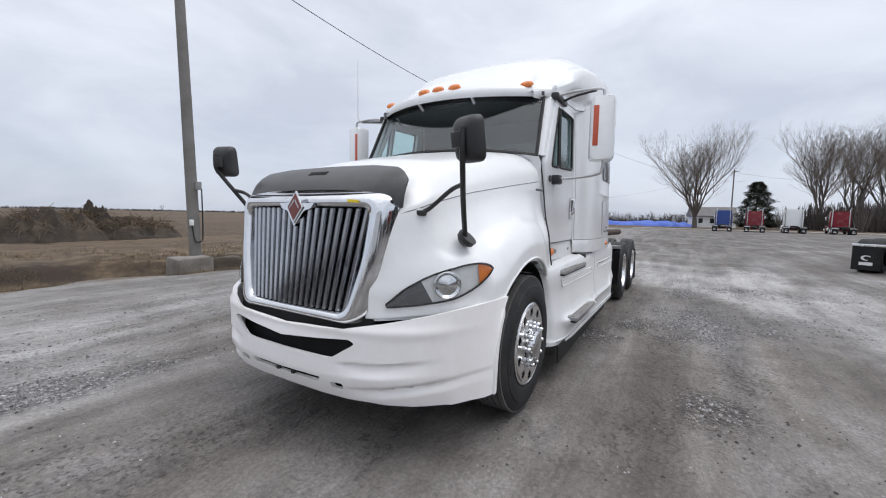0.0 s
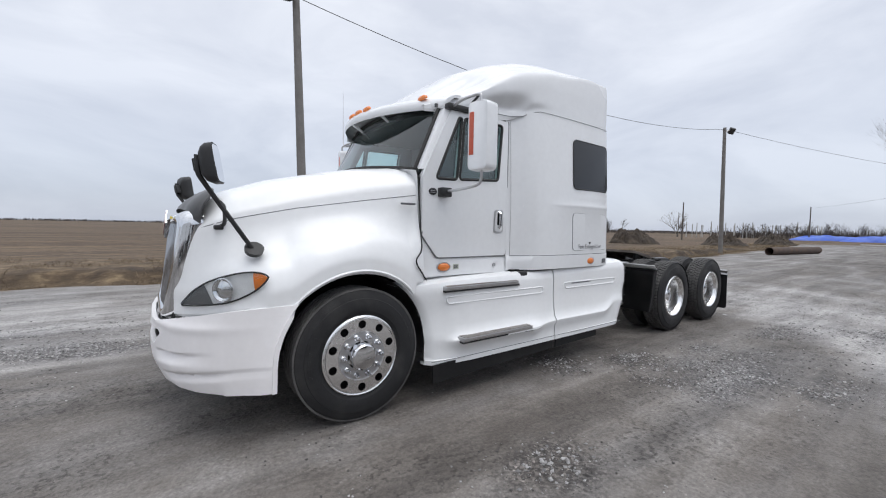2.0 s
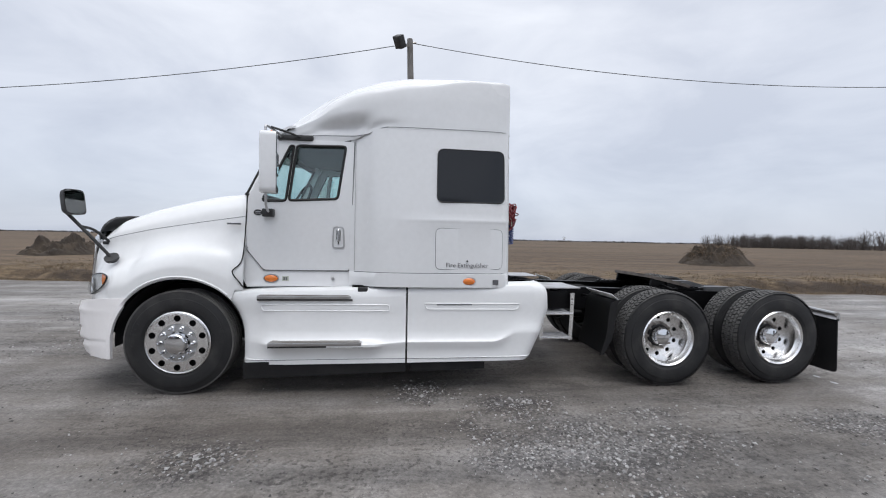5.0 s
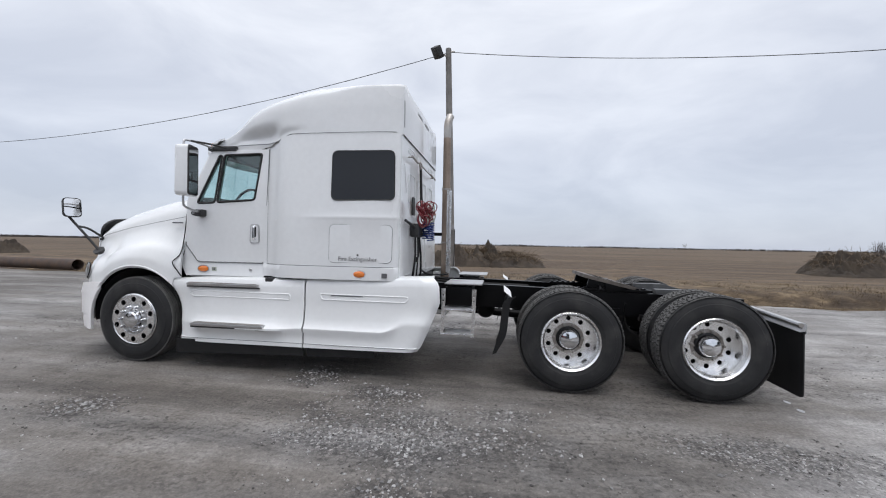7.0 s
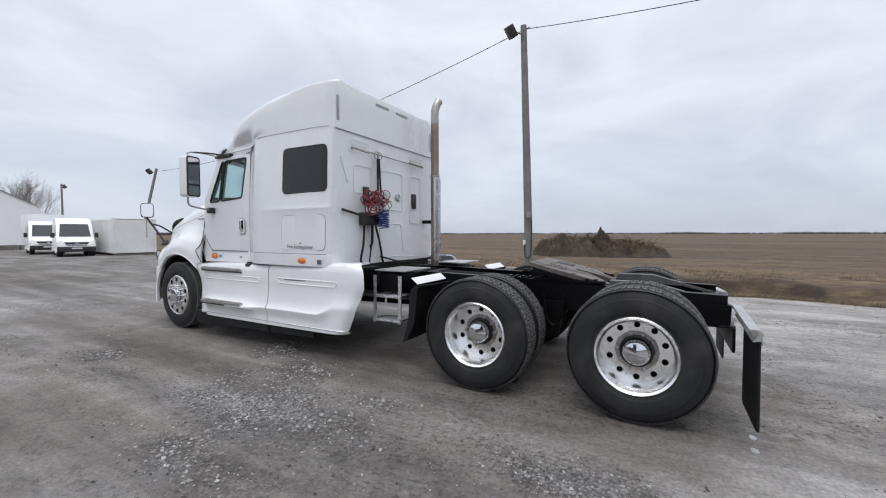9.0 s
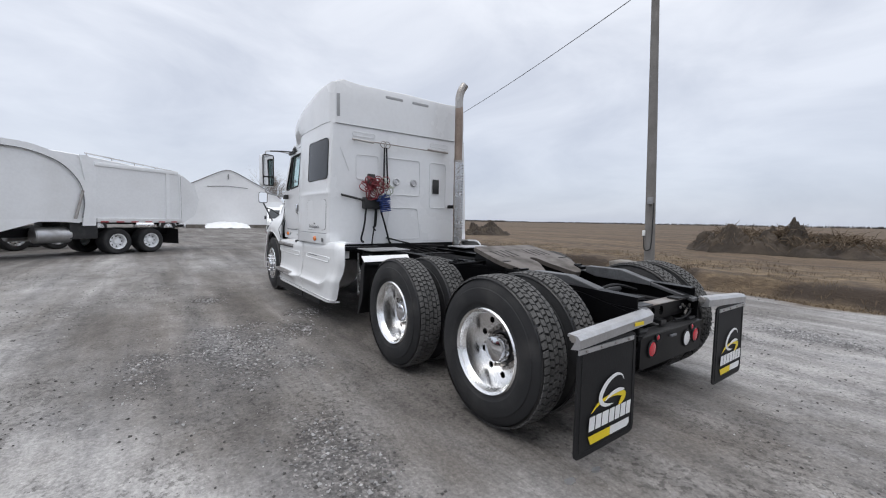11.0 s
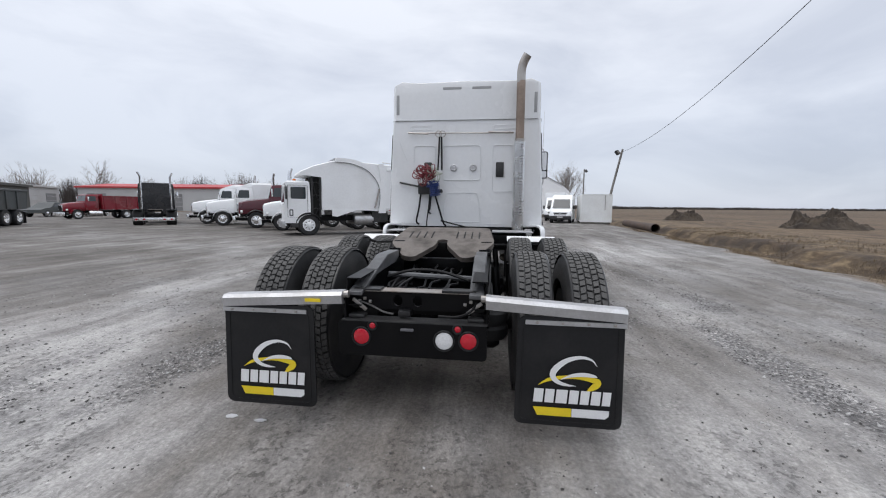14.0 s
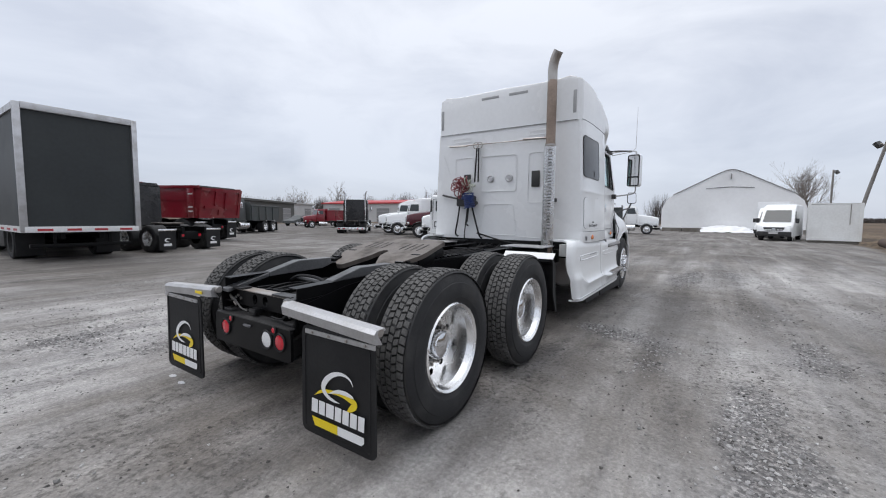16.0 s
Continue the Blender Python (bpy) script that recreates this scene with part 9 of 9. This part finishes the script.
def bare_tree(name, label, x, y, h, seed, spread=0.55, forks=4, depth=6, group=""):
    rg = random.Random(seed)
    ob = thing(name, label, "tree", x, y, ground_z(x, y), group=group)
    wood, twigs = Soup(), Soup()

    def grow(p, d, length, r, lev):
        """One limb, bent in pieces, that divides at its end."""
        soup = wood if lev <= 2 else twigs
        n = 4 if lev < 4 else 2
        q = p
        for i in range(n):
            d2 = (d + Vector((rg.uniform(-1, 1), rg.uniform(-1, 1), rg.uniform(-0.3, 0.6))) * (0.10 + 0.03 * lev)).normalized()
            nx_ = q + d2 * (length / n)
            r0, r1 = r * (1 - 0.35 * i / n), r * (1 - 0.35 * (i + 1) / n)
            soup.rod(q, nx_, r0, r1, 7 if lev == 0 else (5 if lev < 3 else 3))
            if lev >= 1 and lev < depth and i and rg.random() < 0.75:
                side_ = (d2 + Vector((rg.uniform(-1, 1), rg.uniform(-1, 1), rg.uniform(-0.2, 0.7))) * 0.85).normalized()
                grow(nx_, side_, length * rg.uniform(0.5, 0.72), r1 * 0.42, lev + 2)
            q, d = nx_, d2
        if lev < depth:
            for k in range(forks if lev == 0 else rg.choice((2, 2, 3))):
                a = rg.uniform(0, 2 * math.pi)
                tilt_ = spread * rg.uniform(0.5, 1.25)
                u, w = frame_of(d)
                nd = (d * math.cos(tilt_) + (u * math.cos(a) + w * math.sin(a)) * math.sin(tilt_) + Vector((0, 0, 0.16))).normalized()
                grow(q, nd, length * rg.uniform(0.66, 0.88), r * 0.56, lev + 1)

    stem = Vector((rg.uniform(-0.02, 0.02) * h, rg.uniform(-0.02, 0.02) * h, h * 0.11))
    wood.rod(Vector((0, 0, -0.3)), stem * 0.5, h * 0.030, h * 0.024, 9)
    wood.rod(stem * 0.5, stem, h * 0.024, h * 0.023, 9)
    for k in range(forks):
        a = 2 * math.pi * (k + rg.uniform(-0.25, 0.25)) / forks
        t = spread * rg.uniform(0.45, 1.15) * (1.0 if k else 0.25)
        grow(stem, Vector((math.cos(a) * math.sin(t), math.sin(a) * math.sin(t), math.cos(t))), h * rg.uniform(0.20, 0.27), h * 0.0125, 1)
    wood.done("trunk", BARK, ob, "grey-brown trunk with spreading limbs")
    twigs.done("crown", TWIG, ob, "bare crown of fine twigs")
    return ob


bare_tree("tree", "wide bare deciduous tree by the road", 98.5, -4.2, 19.5, 11, spread=0.40, forks=8, depth=8)
bare_tree("tree", "tall bare tree behind the far tractors", 112, -27.5, 20.5, 23, spread=0.36, forks=6, depth=8)
bare_tree("tree", "tall bare tree behind the far tractors", 115, -32.5, 21, 31, spread=0.34, forks=6, depth=8)
bare_tree("tree", "tall bare tree behind the far tractors", 119, -39.0, 21.5, 37, spread=0.36, forks=6, depth=8)
bare_tree("tree", "tall bare tree behind the far tractors", 121, -47.0, 21, 41, spread=0.36, forks=4)
bare_tree("tree", "small bare tree in the field edge", 116.6, 46.0, 8.5, 5, spread=0.5, depth=5)
bare_tree("tree", "bare tree behind the container", -56.0, 11.4, 8.4, 14, spread=0.40, forks=7, depth=7)
bare_tree("tree", "small bare tree on the far field", 300, 690, 13, 9, spread=0.4, depth=4)
for k, (x, y, h) in enumerate(((-95, -88, 11), (-91, -96, 10), (-88, -108, 9), (-82, -99, 10), (-97, -70, 11), (-100, -58, 9), (-60, -96, 9), (-69, -104, 11), (-96, -48, 8), (-50, -108, 9), (-75, -94, 12), (-104, -80, 12))):
    bare_tree("tree", "bare tree behind the workshop", x, y, h, 60 + k, spread=0.5, depth=5, group="trees behind the workshop")

# dark conifer
con = thing("conifer", "dark green conifer beside the house", "tree", 105.0, -15.3, 0)
rg = random.Random(6)
part("trunk", T([(0, 0, -0.2), (0, 0, 9.0)], [0.25, 0.04], 8), BARK, con)
soup = Soup()
for i in range(9000):
    z = 0.5 + 9.6 * (rg.random() ** 1.25)
    rmax = 5.2 * (1 - z / 10.6) ** 0.6 * (0.72 + 0.28 * math.sin(z * 4.1 + 2) * rg.random())
    a = rg.uniform(0, 2 * math.pi)
    r = rmax * math.sqrt(rg.uniform(0.25, 1)) * (1 + 0.16 * math.sin(3 * a + z))
    c = Vector((r * math.cos(a), r * math.sin(a), z))
    d = Vector((math.cos(a), math.sin(a), rg.uniform(-0.5, 0.3))) * rg.uniform(0.35, 0.75)
    s_ = Vector((-math.sin(a), math.cos(a), rg.uniform(-0.4, 0.4))) * rg.uniform(0.10, 0.22)
    k = len(soup.v)
    soup.v += [c - s_, c + s_, c + d]
    soup.f.append((k, k + 1, k + 2))
soup.done("crown", NEEDLE, con, "dense dark needles with ragged outline")

# far woods on the horizon
def woods(label, pts, hmin, hmax, n, seed, twigs=10, wide=1.0):
    """A strip of bare far trees along a line, each a rounded spray of thin blades."""
    rg = random.Random(seed)
    soup = Soup()
    P = [Vector((*p, 0)) for p in pts]
    cum = [0]
    for a, b in zip(P, P[1:]):
        cum.append(cum[-1] + (b - a).length)
    for i in range(n):
        d = rg.uniform(0, cum[-1])
        k = max(j for j in range(len(cum) - 1) if cum[j] <= d)
        base = P[k].lerp(P[k + 1], (d - cum[k]) / (cum[k + 1] - cum[k]))
        base += Vector((rg.gauss(0, 1), rg.gauss(0, 1), 0)) * hmax * 0.75
        env = 0.5 + 0.5 * noise.noise(Vector((d * 0.012, seed, 0)))
        h = hmin + (hmax - hmin) * (0.2 + 0.8 * env) * rg.uniform(0.55, 1.0)
        for t in range(twigs):
            a, e = rg.uniform(0, 2 * math.pi), rg.uniform(0.05, 1.0)
            r = h * 0.55 * math.sqrt(1 - e * e) * rg.uniform(0.4, 1.0)
            top = Vector((r * math.cos(a), r * math.sin(a), h * (0.45 + 0.55 * e) * rg.uniform(0.75, 1.0)))
            lo = top * rg.uniform(0.15, 0.6)
            lo.z = max(0.0, lo.z - 0.2 * h)
            w_ = Vector((-math.sin(a), math.cos(a), 0)) * h * rg.uniform(0.006, 0.016) * wide
            j = len(soup.v)
            soup.v += [base + lo - w_, base + lo + w_, base + top + w_ * 0.5, base + top - w_ * 0.6]
            soup.f.append((j, j + 1, j + 2, j + 3))
    ob = soup.done("far_woods", FARWOOD, None, label, "stuff")
    return tagged(ob, category="trees")


def sprig(seed):
    """Rods of one small bare tree of height 1, as pairs of ends with their radii."""
    rg = random.Random(seed)
    rods = []

    def shoot(p, d, length, r, lev):
        mid = p + d * length * 0.5 + Vector((rg.uniform(-1, 1), rg.uniform(-1, 1), 0)) * length * 0.06
        q = p + d * length
        rods.append((p, mid, r, r * 0.85))
        rods.append((mid, q, r * 0.85, r * 0.6))
        if lev < 3:
            for k in range((6, 5, 5)[lev]):
                t = rg.uniform(0.35, 1.0)
                a = rg.uniform(0, 2 * math.pi)
                side_ = Vector((math.cos(a), math.sin(a), 0))
                shoot(p.lerp(q, t), (d * 0.8 + side_ * rg.uniform(0.35, 0.75) + Vector((0, 0, 0.25))).normalized(), length * rg.uniform(0.45, 0.75), r * 0.5, lev + 1)

    shoot(Vector((0, 0, 0)), Vector((0, 0, 1)), 0.42, 0.0085, 0)
    return rods


SPRIGS = []
for k in range(4):
    sp = Soup()
    for a, b, ra, rb in sprig(k):
        sp.rod(a, b, ra, rb, 3)
    pts_ = np.array([tuple(v) for v in sp.v])
    pts_ /= pts_[:, 2].max()
    SPRIGS.append((pts_, np.array(sp.f)))


def thicket(label, pts, hmin, hmax, n, seed, deep=4.0):
    """A belt of small bare trees along a line."""
    rg = random.Random(seed)
    P = [Vector((*p, 0)) for p in pts]
    cum = [0]
    for a, b in zip(P, P[1:]):
        cum.append(cum[-1] + (b - a).length)
    V, F, off = [], [], 0
    for i in range(n):
        d = rg.uniform(0, cum[-1])
        k = max(j for j in range(len(cum) - 1) if cum[j] <= d)
        c = P[k].lerp(P[k + 1], (d - cum[k]) / (cum[k + 1] - cum[k])) + Vector((rg.gauss(0, 1), rg.gauss(0, 1), 0)) * deep
        env = 0.5 + 0.5 * noise.noise(Vector((d * 0.03, seed, 0)))
        h = hmin + (hmax - hmin) * (0.25 + 0.75 * env) * rg.uniform(0.6, 1.0)
        a = rg.uniform(0, 2 * math.pi)
        v, f = SPRIGS[rg.randrange(4)]
        w_ = h * rg.uniform(0.9, 1.4)
        V.append(np.stack([(v[:, 0] * math.cos(a) - v[:, 1] * math.sin(a)) * w_ + c.x, (v[:, 0] * math.sin(a) + v[:, 1] * math.cos(a)) * w_ + c.y, v[:, 2] * h - 0.1], 1))
        F.append(f + off)
        off += len(v)
    me_ = bpy.data.meshes.new("far_woods")
    me_.from_pydata(np.concatenate(V).tolist(), [], np.concatenate(F).tolist())
    me_.materials.append(FARWOOD)
    return tagged(new("far_woods", me_), label, "trees", kind="stuff")


woods("thin brown line of bare woods on the horizon", [(-1500, 900), (-700, 820), (-150, 780), (400, 760), (900, 700), (1300, 560)], 1.5, 6, 5200, 1, 10, 3.5)
woods("bare far woods on the horizon", [(-900, 900), (-900, 500), (-700, 200), (-420, 60)], 3, 8, 2400, 5, 12, 3.0)
woods("dense bare brown wood on a rise beyond the field", [(163, 174), (182, 166), (204, 156)], 4, 10.5, 150, 2, 70, 0.38)
woods("low belt of bare brush beyond the field", [(178, 172), (215, 150), (330, 120), (420, 60), (460, -20)], 1.5, 4.6, 1100, 3, 26, 0.5)
woods("rounded bare crowns beyond the field", [(200, 158), (222, 152), (250, 145)], 7.5, 11.0, 9, 12, 200, 0.30)
thicket("taller bare trees over the brush", [(172, 142), (215, 130), (330, 110), (420, 40)], 7, 11, 16, 2, 6)
thicket("bare scrub behind the far tractors", [(124, 34), (138, -5), (130, -30), (134, -75)], 2.5, 6.0, 130, 4, 3)
woods("dark bare brush behind the far tractors", [(116, -30), (112, -40), (110, -62)], 5, 8.5, 160, 9, 40)
woods("low bare brush beyond the far road", [(134, 40), (142, 0), (140, -40)], 2.0, 4.5, 260, 11, 24)
woods("soft bare crowns beyond the far side", [(-30, -155), (40, -145), (160, -95), (180, -40)], 6, 11, 130, 18, 150, 0.35)
woods("soft bare crowns behind the workshop", [(-30, -118), (-70, -120), (-104, -102), (-112, -55), (-120, -20)], 6, 12.5, 75, 17, 240, 0.26)

# pale posts, blue tarpaulins, thin poles beyond the road
PALE = mat("pale_weathered_wood", (0.42, 0.41, 0.39), 0.8, vary=0.15, scale=2)
rg = random.Random(12)
fence = thing("post_row", "row of pale bare posts at the far field edge", "fence")
for k in range(30):
    t = k / 29
    x, y = 118 + 30 * t + rg.uniform(-0.8, 0.8), 44 - 22 * t + rg.uniform(-1, 1)
    hgt = rg.uniform(3.2, 4.6)
    part("post", T([(x, y, 0), (x + rg.uniform(-0.15, 0.15), y, hgt)], 0.11, 6), PALE, fence)
TARP = mat("blue_tarpaulin", (0.03, 0.10, 0.50), 0.45, vary=0.15, scale=0.7, dirt=(0.25, 0.35, 0.6), dirt_amount=0.4, bump=0.5, bump_scale=2)
for k, (x, y, l, w_, h_, rz) in enumerate(((124, 16, 9, 2.2, 1.5, -38), (131, 9, 10, 2.0, 1.3, -35), (118, 7, 7, 2.0, 1.6, -60), (112, 1.0, 6, 1.8, 1.6, -65))):
    bm = bmesh.new()
    bmesh.ops.create_grid(bm, x_segments=26, y_segments=12, size=1.0)
    for v in bm.verts:
        e = max(0.0, 1 - v.co.x ** 2) ** 0.5 * max(0.0, 1 - v.co.y ** 2) ** 0.6
        v.co = Vector((v.co.x * l, v.co.y * w_, h_ * e * (0.8 + 0.35 * noise.noise(Vector((v.co.x * 4 + k * 9, v.co.y * 2, 1)))) - 0.05))
    ob = part("tarpaulin", moved(bm, pose(x, y, 0, 0, 0, rz)), TARP, None, "bright blue tarpaulin over a long heap")
    tagged(ob, category="tarpaulin", group="blue tarpaulins")
for x, y, h_ in ((74.4, 27.4, 6.6), (119.5, 19.2, 7.6), (94.4, -10.1, 11.8), (106, -31, 10), (150, 60, 8), (128, -55, 10)):
    ob = thing("roadside_pole", "thin wooden roadside pole", "pole", x, y, 0, group="roadside poles")
    part("shaft", T([(0, 0, -0.3), (0, 0, h_)], [0.14, 0.10], 8), BARK, ob)
    if h_ > 9:
        part("crossarm", T([(-0.15, -0.9, h_ - 0.5), (-0.15, 0.9, h_ - 0.5)], 0.05, 6), BARK, ob)
wire((94.4, -10.1, 11.2), (106, -31, 9.6), 0.5, "thin wire between roadside poles")
wire((94.4, -10.1, 11.2), (119.5, 19.2, 7.3), 0.6, "thin wire between roadside poles")
wire((106, -31, 9.4), (128, -55, 9.4), 0.5, "thin wire between roadside poles")
# kerb line of the far road
KERB = mat("pale_kerb_concrete", (0.45, 0.44, 0.42), 0.85, vary=0.1, scale=1)
kerb = part("kerb", T([(79, 6, 0.03), (80, -8, 0.03), (81, -30, 0.03), (82, -60, 0.03)], 0.10, 5), KERB, None, "pale kerb of the far road")
tagged(kerb, category="kerb", kind="structure")

# ---- spoil heaps ----
SOIL = mat("dark_clodded_soil", (0.044, 0.034, 0.026), 0.95, vary=0.45, scale=1.8, dirt=(0.11, 0.085, 0.06), dirt_amount=0.5, bump=1.0, bump_scale=7)
STRAW = mat("dry_straw", (0.185, 0.138, 0.085), 0.9, vary=0.3, scale=3)
STRAW2 = mat("weathered_brown_stalks", (0.125, 0.090, 0.058), 0.9, vary=0.3, scale=3)


def heap(label, x, y, l, w_, h_, seed, rz=0.0, roots=True):
    ob = thing("soil_heap", label, "soil heap", x, y, ground_z(x, y) - 0.05, rz, group="soil heaps")
    bm = bmesh.new()
    bmesh.ops.create_grid(bm, x_segments=84, y_segments=60, size=1.0)
    for v in bm.verts:
        px, py = v.co.x, v.co.y
        r = math.sqrt(px * px + py * py)
        e = min(1.0, max(0.0, 1 - r) * 1.9) ** 0.8
        n1 = noise.noise(Vector((px * 2.4 + seed, py * 2.2, seed))) * 0.75 + noise.noise(Vector((px * 6 + seed, py * 6, seed))) * 0.35 + noise.noise(Vector((px * 14, py * 14, seed))) * 0.24 + noise.noise(Vector((px * 31, py * 31, seed))) * 0.10
        v.co = Vector((px * l * (1 + 0.12 * n1), py * w_, max(-0.05, h_ * e * (0.72 + 0.75 * n1)) if r < 1 else -0.1))
    part("heap_body", bm, SOIL, ob)
    if roots:
        rg = random.Random(seed)
        soup = Soup()
        for i in range(420):
            a, r = rg.uniform(0, 2 * math.pi), rg.uniform(0, 0.8)
            px, py = r * math.cos(a), r * math.sin(a)
            p = Vector((px * l, py * w_, h_ * min(1.0, max(0, 1 - r) * 1.9) ** 0.8 * 0.72))
            d = Vector((rg.uniform(-1, 1), rg.uniform(-1, 1), rg.uniform(-0.4, 0.7))).normalized() * rg.uniform(0.25, 0.8)
            m_ = p + d * 0.5 + Vector((0, 0, 0.08))
            soup.rod(p, m_, 0.014, 0.011, 3)
            soup.rod(m_, p + d - Vector((0, 0, 0.1)), 0.011, 0.006, 3)
        soup.done("root_tangle", STRAW2, ob, "", "stuff")
    return ob


heap("dark clodded soil heap tangled with roots", 1.9, 17.6, 2.0, 1.7, 1.15, 1.3, 20)
heap("dark clods of soil beside the heap", 3.5, 18.3, 1.1, 1.0, 1.2, 4.4, 10)
heap("low soil heap tangled with dry roots", 5.0, 18.1, 1.9, 1.4, 0.85, 7.7, 15)
heap("dark clodded soil heap on the field", 22.3, 18.2, 2.4, 1.8, 1.35, 3.1, 10)
heap("dark earth heap on the field", -17.0, 19.9, 2.2, 1.8, 1.05, 5.9, 80, False)
heap("dark earth heap on the field", -33.0, 19.2, 1.8, 1.6, 1.0, 8.2, 60, False)
heap("rounded dark earth heap at the far field edge", 40.6, 18.2, 3.4, 2.4, 1.5, 9.4, 10, False)
heap("rounded dark earth heap at the far field edge", 49.0, 12.6, 3.0, 2.2, 1.2, 10.1, 10, False)
heap("rounded dark earth heap at the far field edge", 61.0, 11.2, 3.0, 2.2, 1.3, 11.6, 10, False)

# ---- dry grass on the verge ----
def grass(label, n, seed, area, hmin, hmax, material):
    rg = random.Random(seed)
    soup = Soup()
    made = 0
    while made < n:
        x = rg.uniform(*area)
        d = abs(rg.gauss(1.4, 2.0)) + 0.05
        if d > 7:
            continue
        y = yard_edge(x) + d
        if noise.noise(Vector((x * 0.55, y * 0.55, seed))) < -0.05:
            continue
        z = ground_z(x, y)
        if abs(x - 2.6) < 1.4 and abs(y - 8.1) < 0.5:
            continue
        for b in range(4):
            h_ = rg.uniform(hmin, hmax)
            a = rg.uniform(0, 2 * math.pi)
            lean_ = Vector((math.cos(a), math.sin(a), 0)) * h_ * rg.uniform(0.4, 1.6)
            w_ = Vector((-math.sin(a), math.cos(a), 0)) * rg.uniform(0.002, 0.005)
            p = Vector((x + rg.gauss(0, 0.06), y + rg.gauss(0, 0.06), z - 0.02))
            k = len(soup.v)
            soup.v += [p - w_, p + w_, p + lean_ * 0.4 + Vector((0, 0, h_ * 0.7)) + w_ * 0.7, p + lean_ * 0.4 + Vector((0, 0, h_ * 0.7)) - w_ * 0.7, p + lean_ + Vector((0, 0, h_))]
            soup.f += [(k, k + 1, k + 2, k + 3), (k + 3, k + 2, k + 4)]
        made += 1
    return tagged(soup.done("dry_grass", material, None, label, "stuff"), category="grass")


grass("dry tan grass along the yard edge", 10000, 1, (-16, 24), 0.03, 0.11, STRAW)
grass("weathered brown stalks along the yard edge", 5500, 2, (-16, 30), 0.03, 0.14, STRAW2)
grass("low dry grass along the far yard edge", 5000, 3, (20, 70), 0.08, 0.26, STRAW)

# ---- loose stones on the yard ----
GRAVEL = mat("crushed_grey_stone", (0.325, 0.318, 0.314), 0.85, vary=0.2, scale=8, bump=0.3, bump_scale=60)
gmn, gml = GRAVEL.node_tree.nodes, GRAVEL.node_tree.links
gi, gr_, gv = gmn.new("ShaderNodeNewGeometry"), gmn.new("ShaderNodeMapRange"), gmn.new("ShaderNodeVectorMath")
gv.operation = "SCALE"
gr_.inputs["To Min"].default_value, gr_.inputs["To Max"].default_value = 0.38, 1.45
old = gmn["Principled BSDF"].inputs["Base Color"].links[0].from_socket
gml.new(gi.outputs["Random Per Island"], gr_.inputs["Value"])
gml.new(old, gv.inputs[0])
gml.new(gr_.outputs[0], gv.inputs["Scale"])
gml.new(gv.outputs[0], gmn["Principled BSDF"].inputs["Base Color"])


CRUMB = mat("dark_dirt_crumb", (0.075, 0.071, 0.068), 0.95, vary=0.3, scale=8, bump=0.3, bump_scale=60)


def stones(label, area, n, seed, smin, smax, power, material=GRAVEL):
    """Small broken stones, strewn where the yard is stony."""
    rg = random.Random(seed)
    soup = Soup()
    made = 0
    for i in range(n * 12):
        x, y = rg.uniform(area[0], area[1]), rg.uniform(area[2], area[3])
        if y > yard_edge(x) or rg.random() > gravel(x, y) ** power:
            continue
        made += 1
        if made > n:
            break
        size = smin + (smax - smin) * rg.random() ** 3
        c = Vector((x, y, ground_z(x, y) + size * 0.15))
        R_ = Euler((rg.uniform(0, 6), rg.uniform(0, 6), rg.uniform(0, 6))).to_matrix()
        k = len(soup.v)
        for ax_ in ((1, 0, 0), (-1, 0, 0), (0, 1, 0), (0, -1, 0), (0, 0, 1), (0, 0, -1)):
            p = R_ @ (Vector(ax_) * size * rg.uniform(0.5, 1.1))
            soup.v.append(c + Vector((p.x, p.y, p.z * 0.7)))
        for a_, b_, c_ in ((0, 2, 4), (2, 1, 4), (1, 3, 4), (3, 0, 4), (2, 0, 5), (1, 2, 5), (3, 1, 5), (0, 3, 5)):
            soup.f.append((k + a_, k + b_, k + c_))
    return tagged(soup.done("loose_stones", material, None, label, "stuff"), category="gravel")


stones("loose grey crushed stone on the yard", (-4, 9.5, -5.5, 5), 19000, 5, 0.006, 0.024, 2.2)
stones("scattered pebbles and crumbs on the yard", (-5, 11, -7, 6), 7000, 8, 0.004, 0.014, 0.35)
stones("dark crumbs of dirt scattered over the yard", (-5, 11, -7, 6), 9000, 9, 0.005, 0.017, 0.45, CRUMB)

# two splashes of dried white paint behind the mud flap
for x, y, r_ in ((7.12, -0.99, 0.032), (7.10, -1.20, 0.036)):
    rg = random.Random(int(x * 1000 + y * 70))
    rim_ = [(x + r_ * rg.uniform(0.5, 0.8) * math.cos(a), y + r_ * rg.uniform(0.9, 1.4) * math.sin(a)) for a in np.linspace(0, 2 * math.pi, 15)[:-1]]
    ob = part("paint_splash", plate(rim_, [], lambda u, v: (u, v, ground_z(u, v) + 0.004), (0, 0, -0.003)), ALU_DULL, None, "dried pale paint splash on the gravel", kind="stuff")
    tagged(ob, category="paint splash")
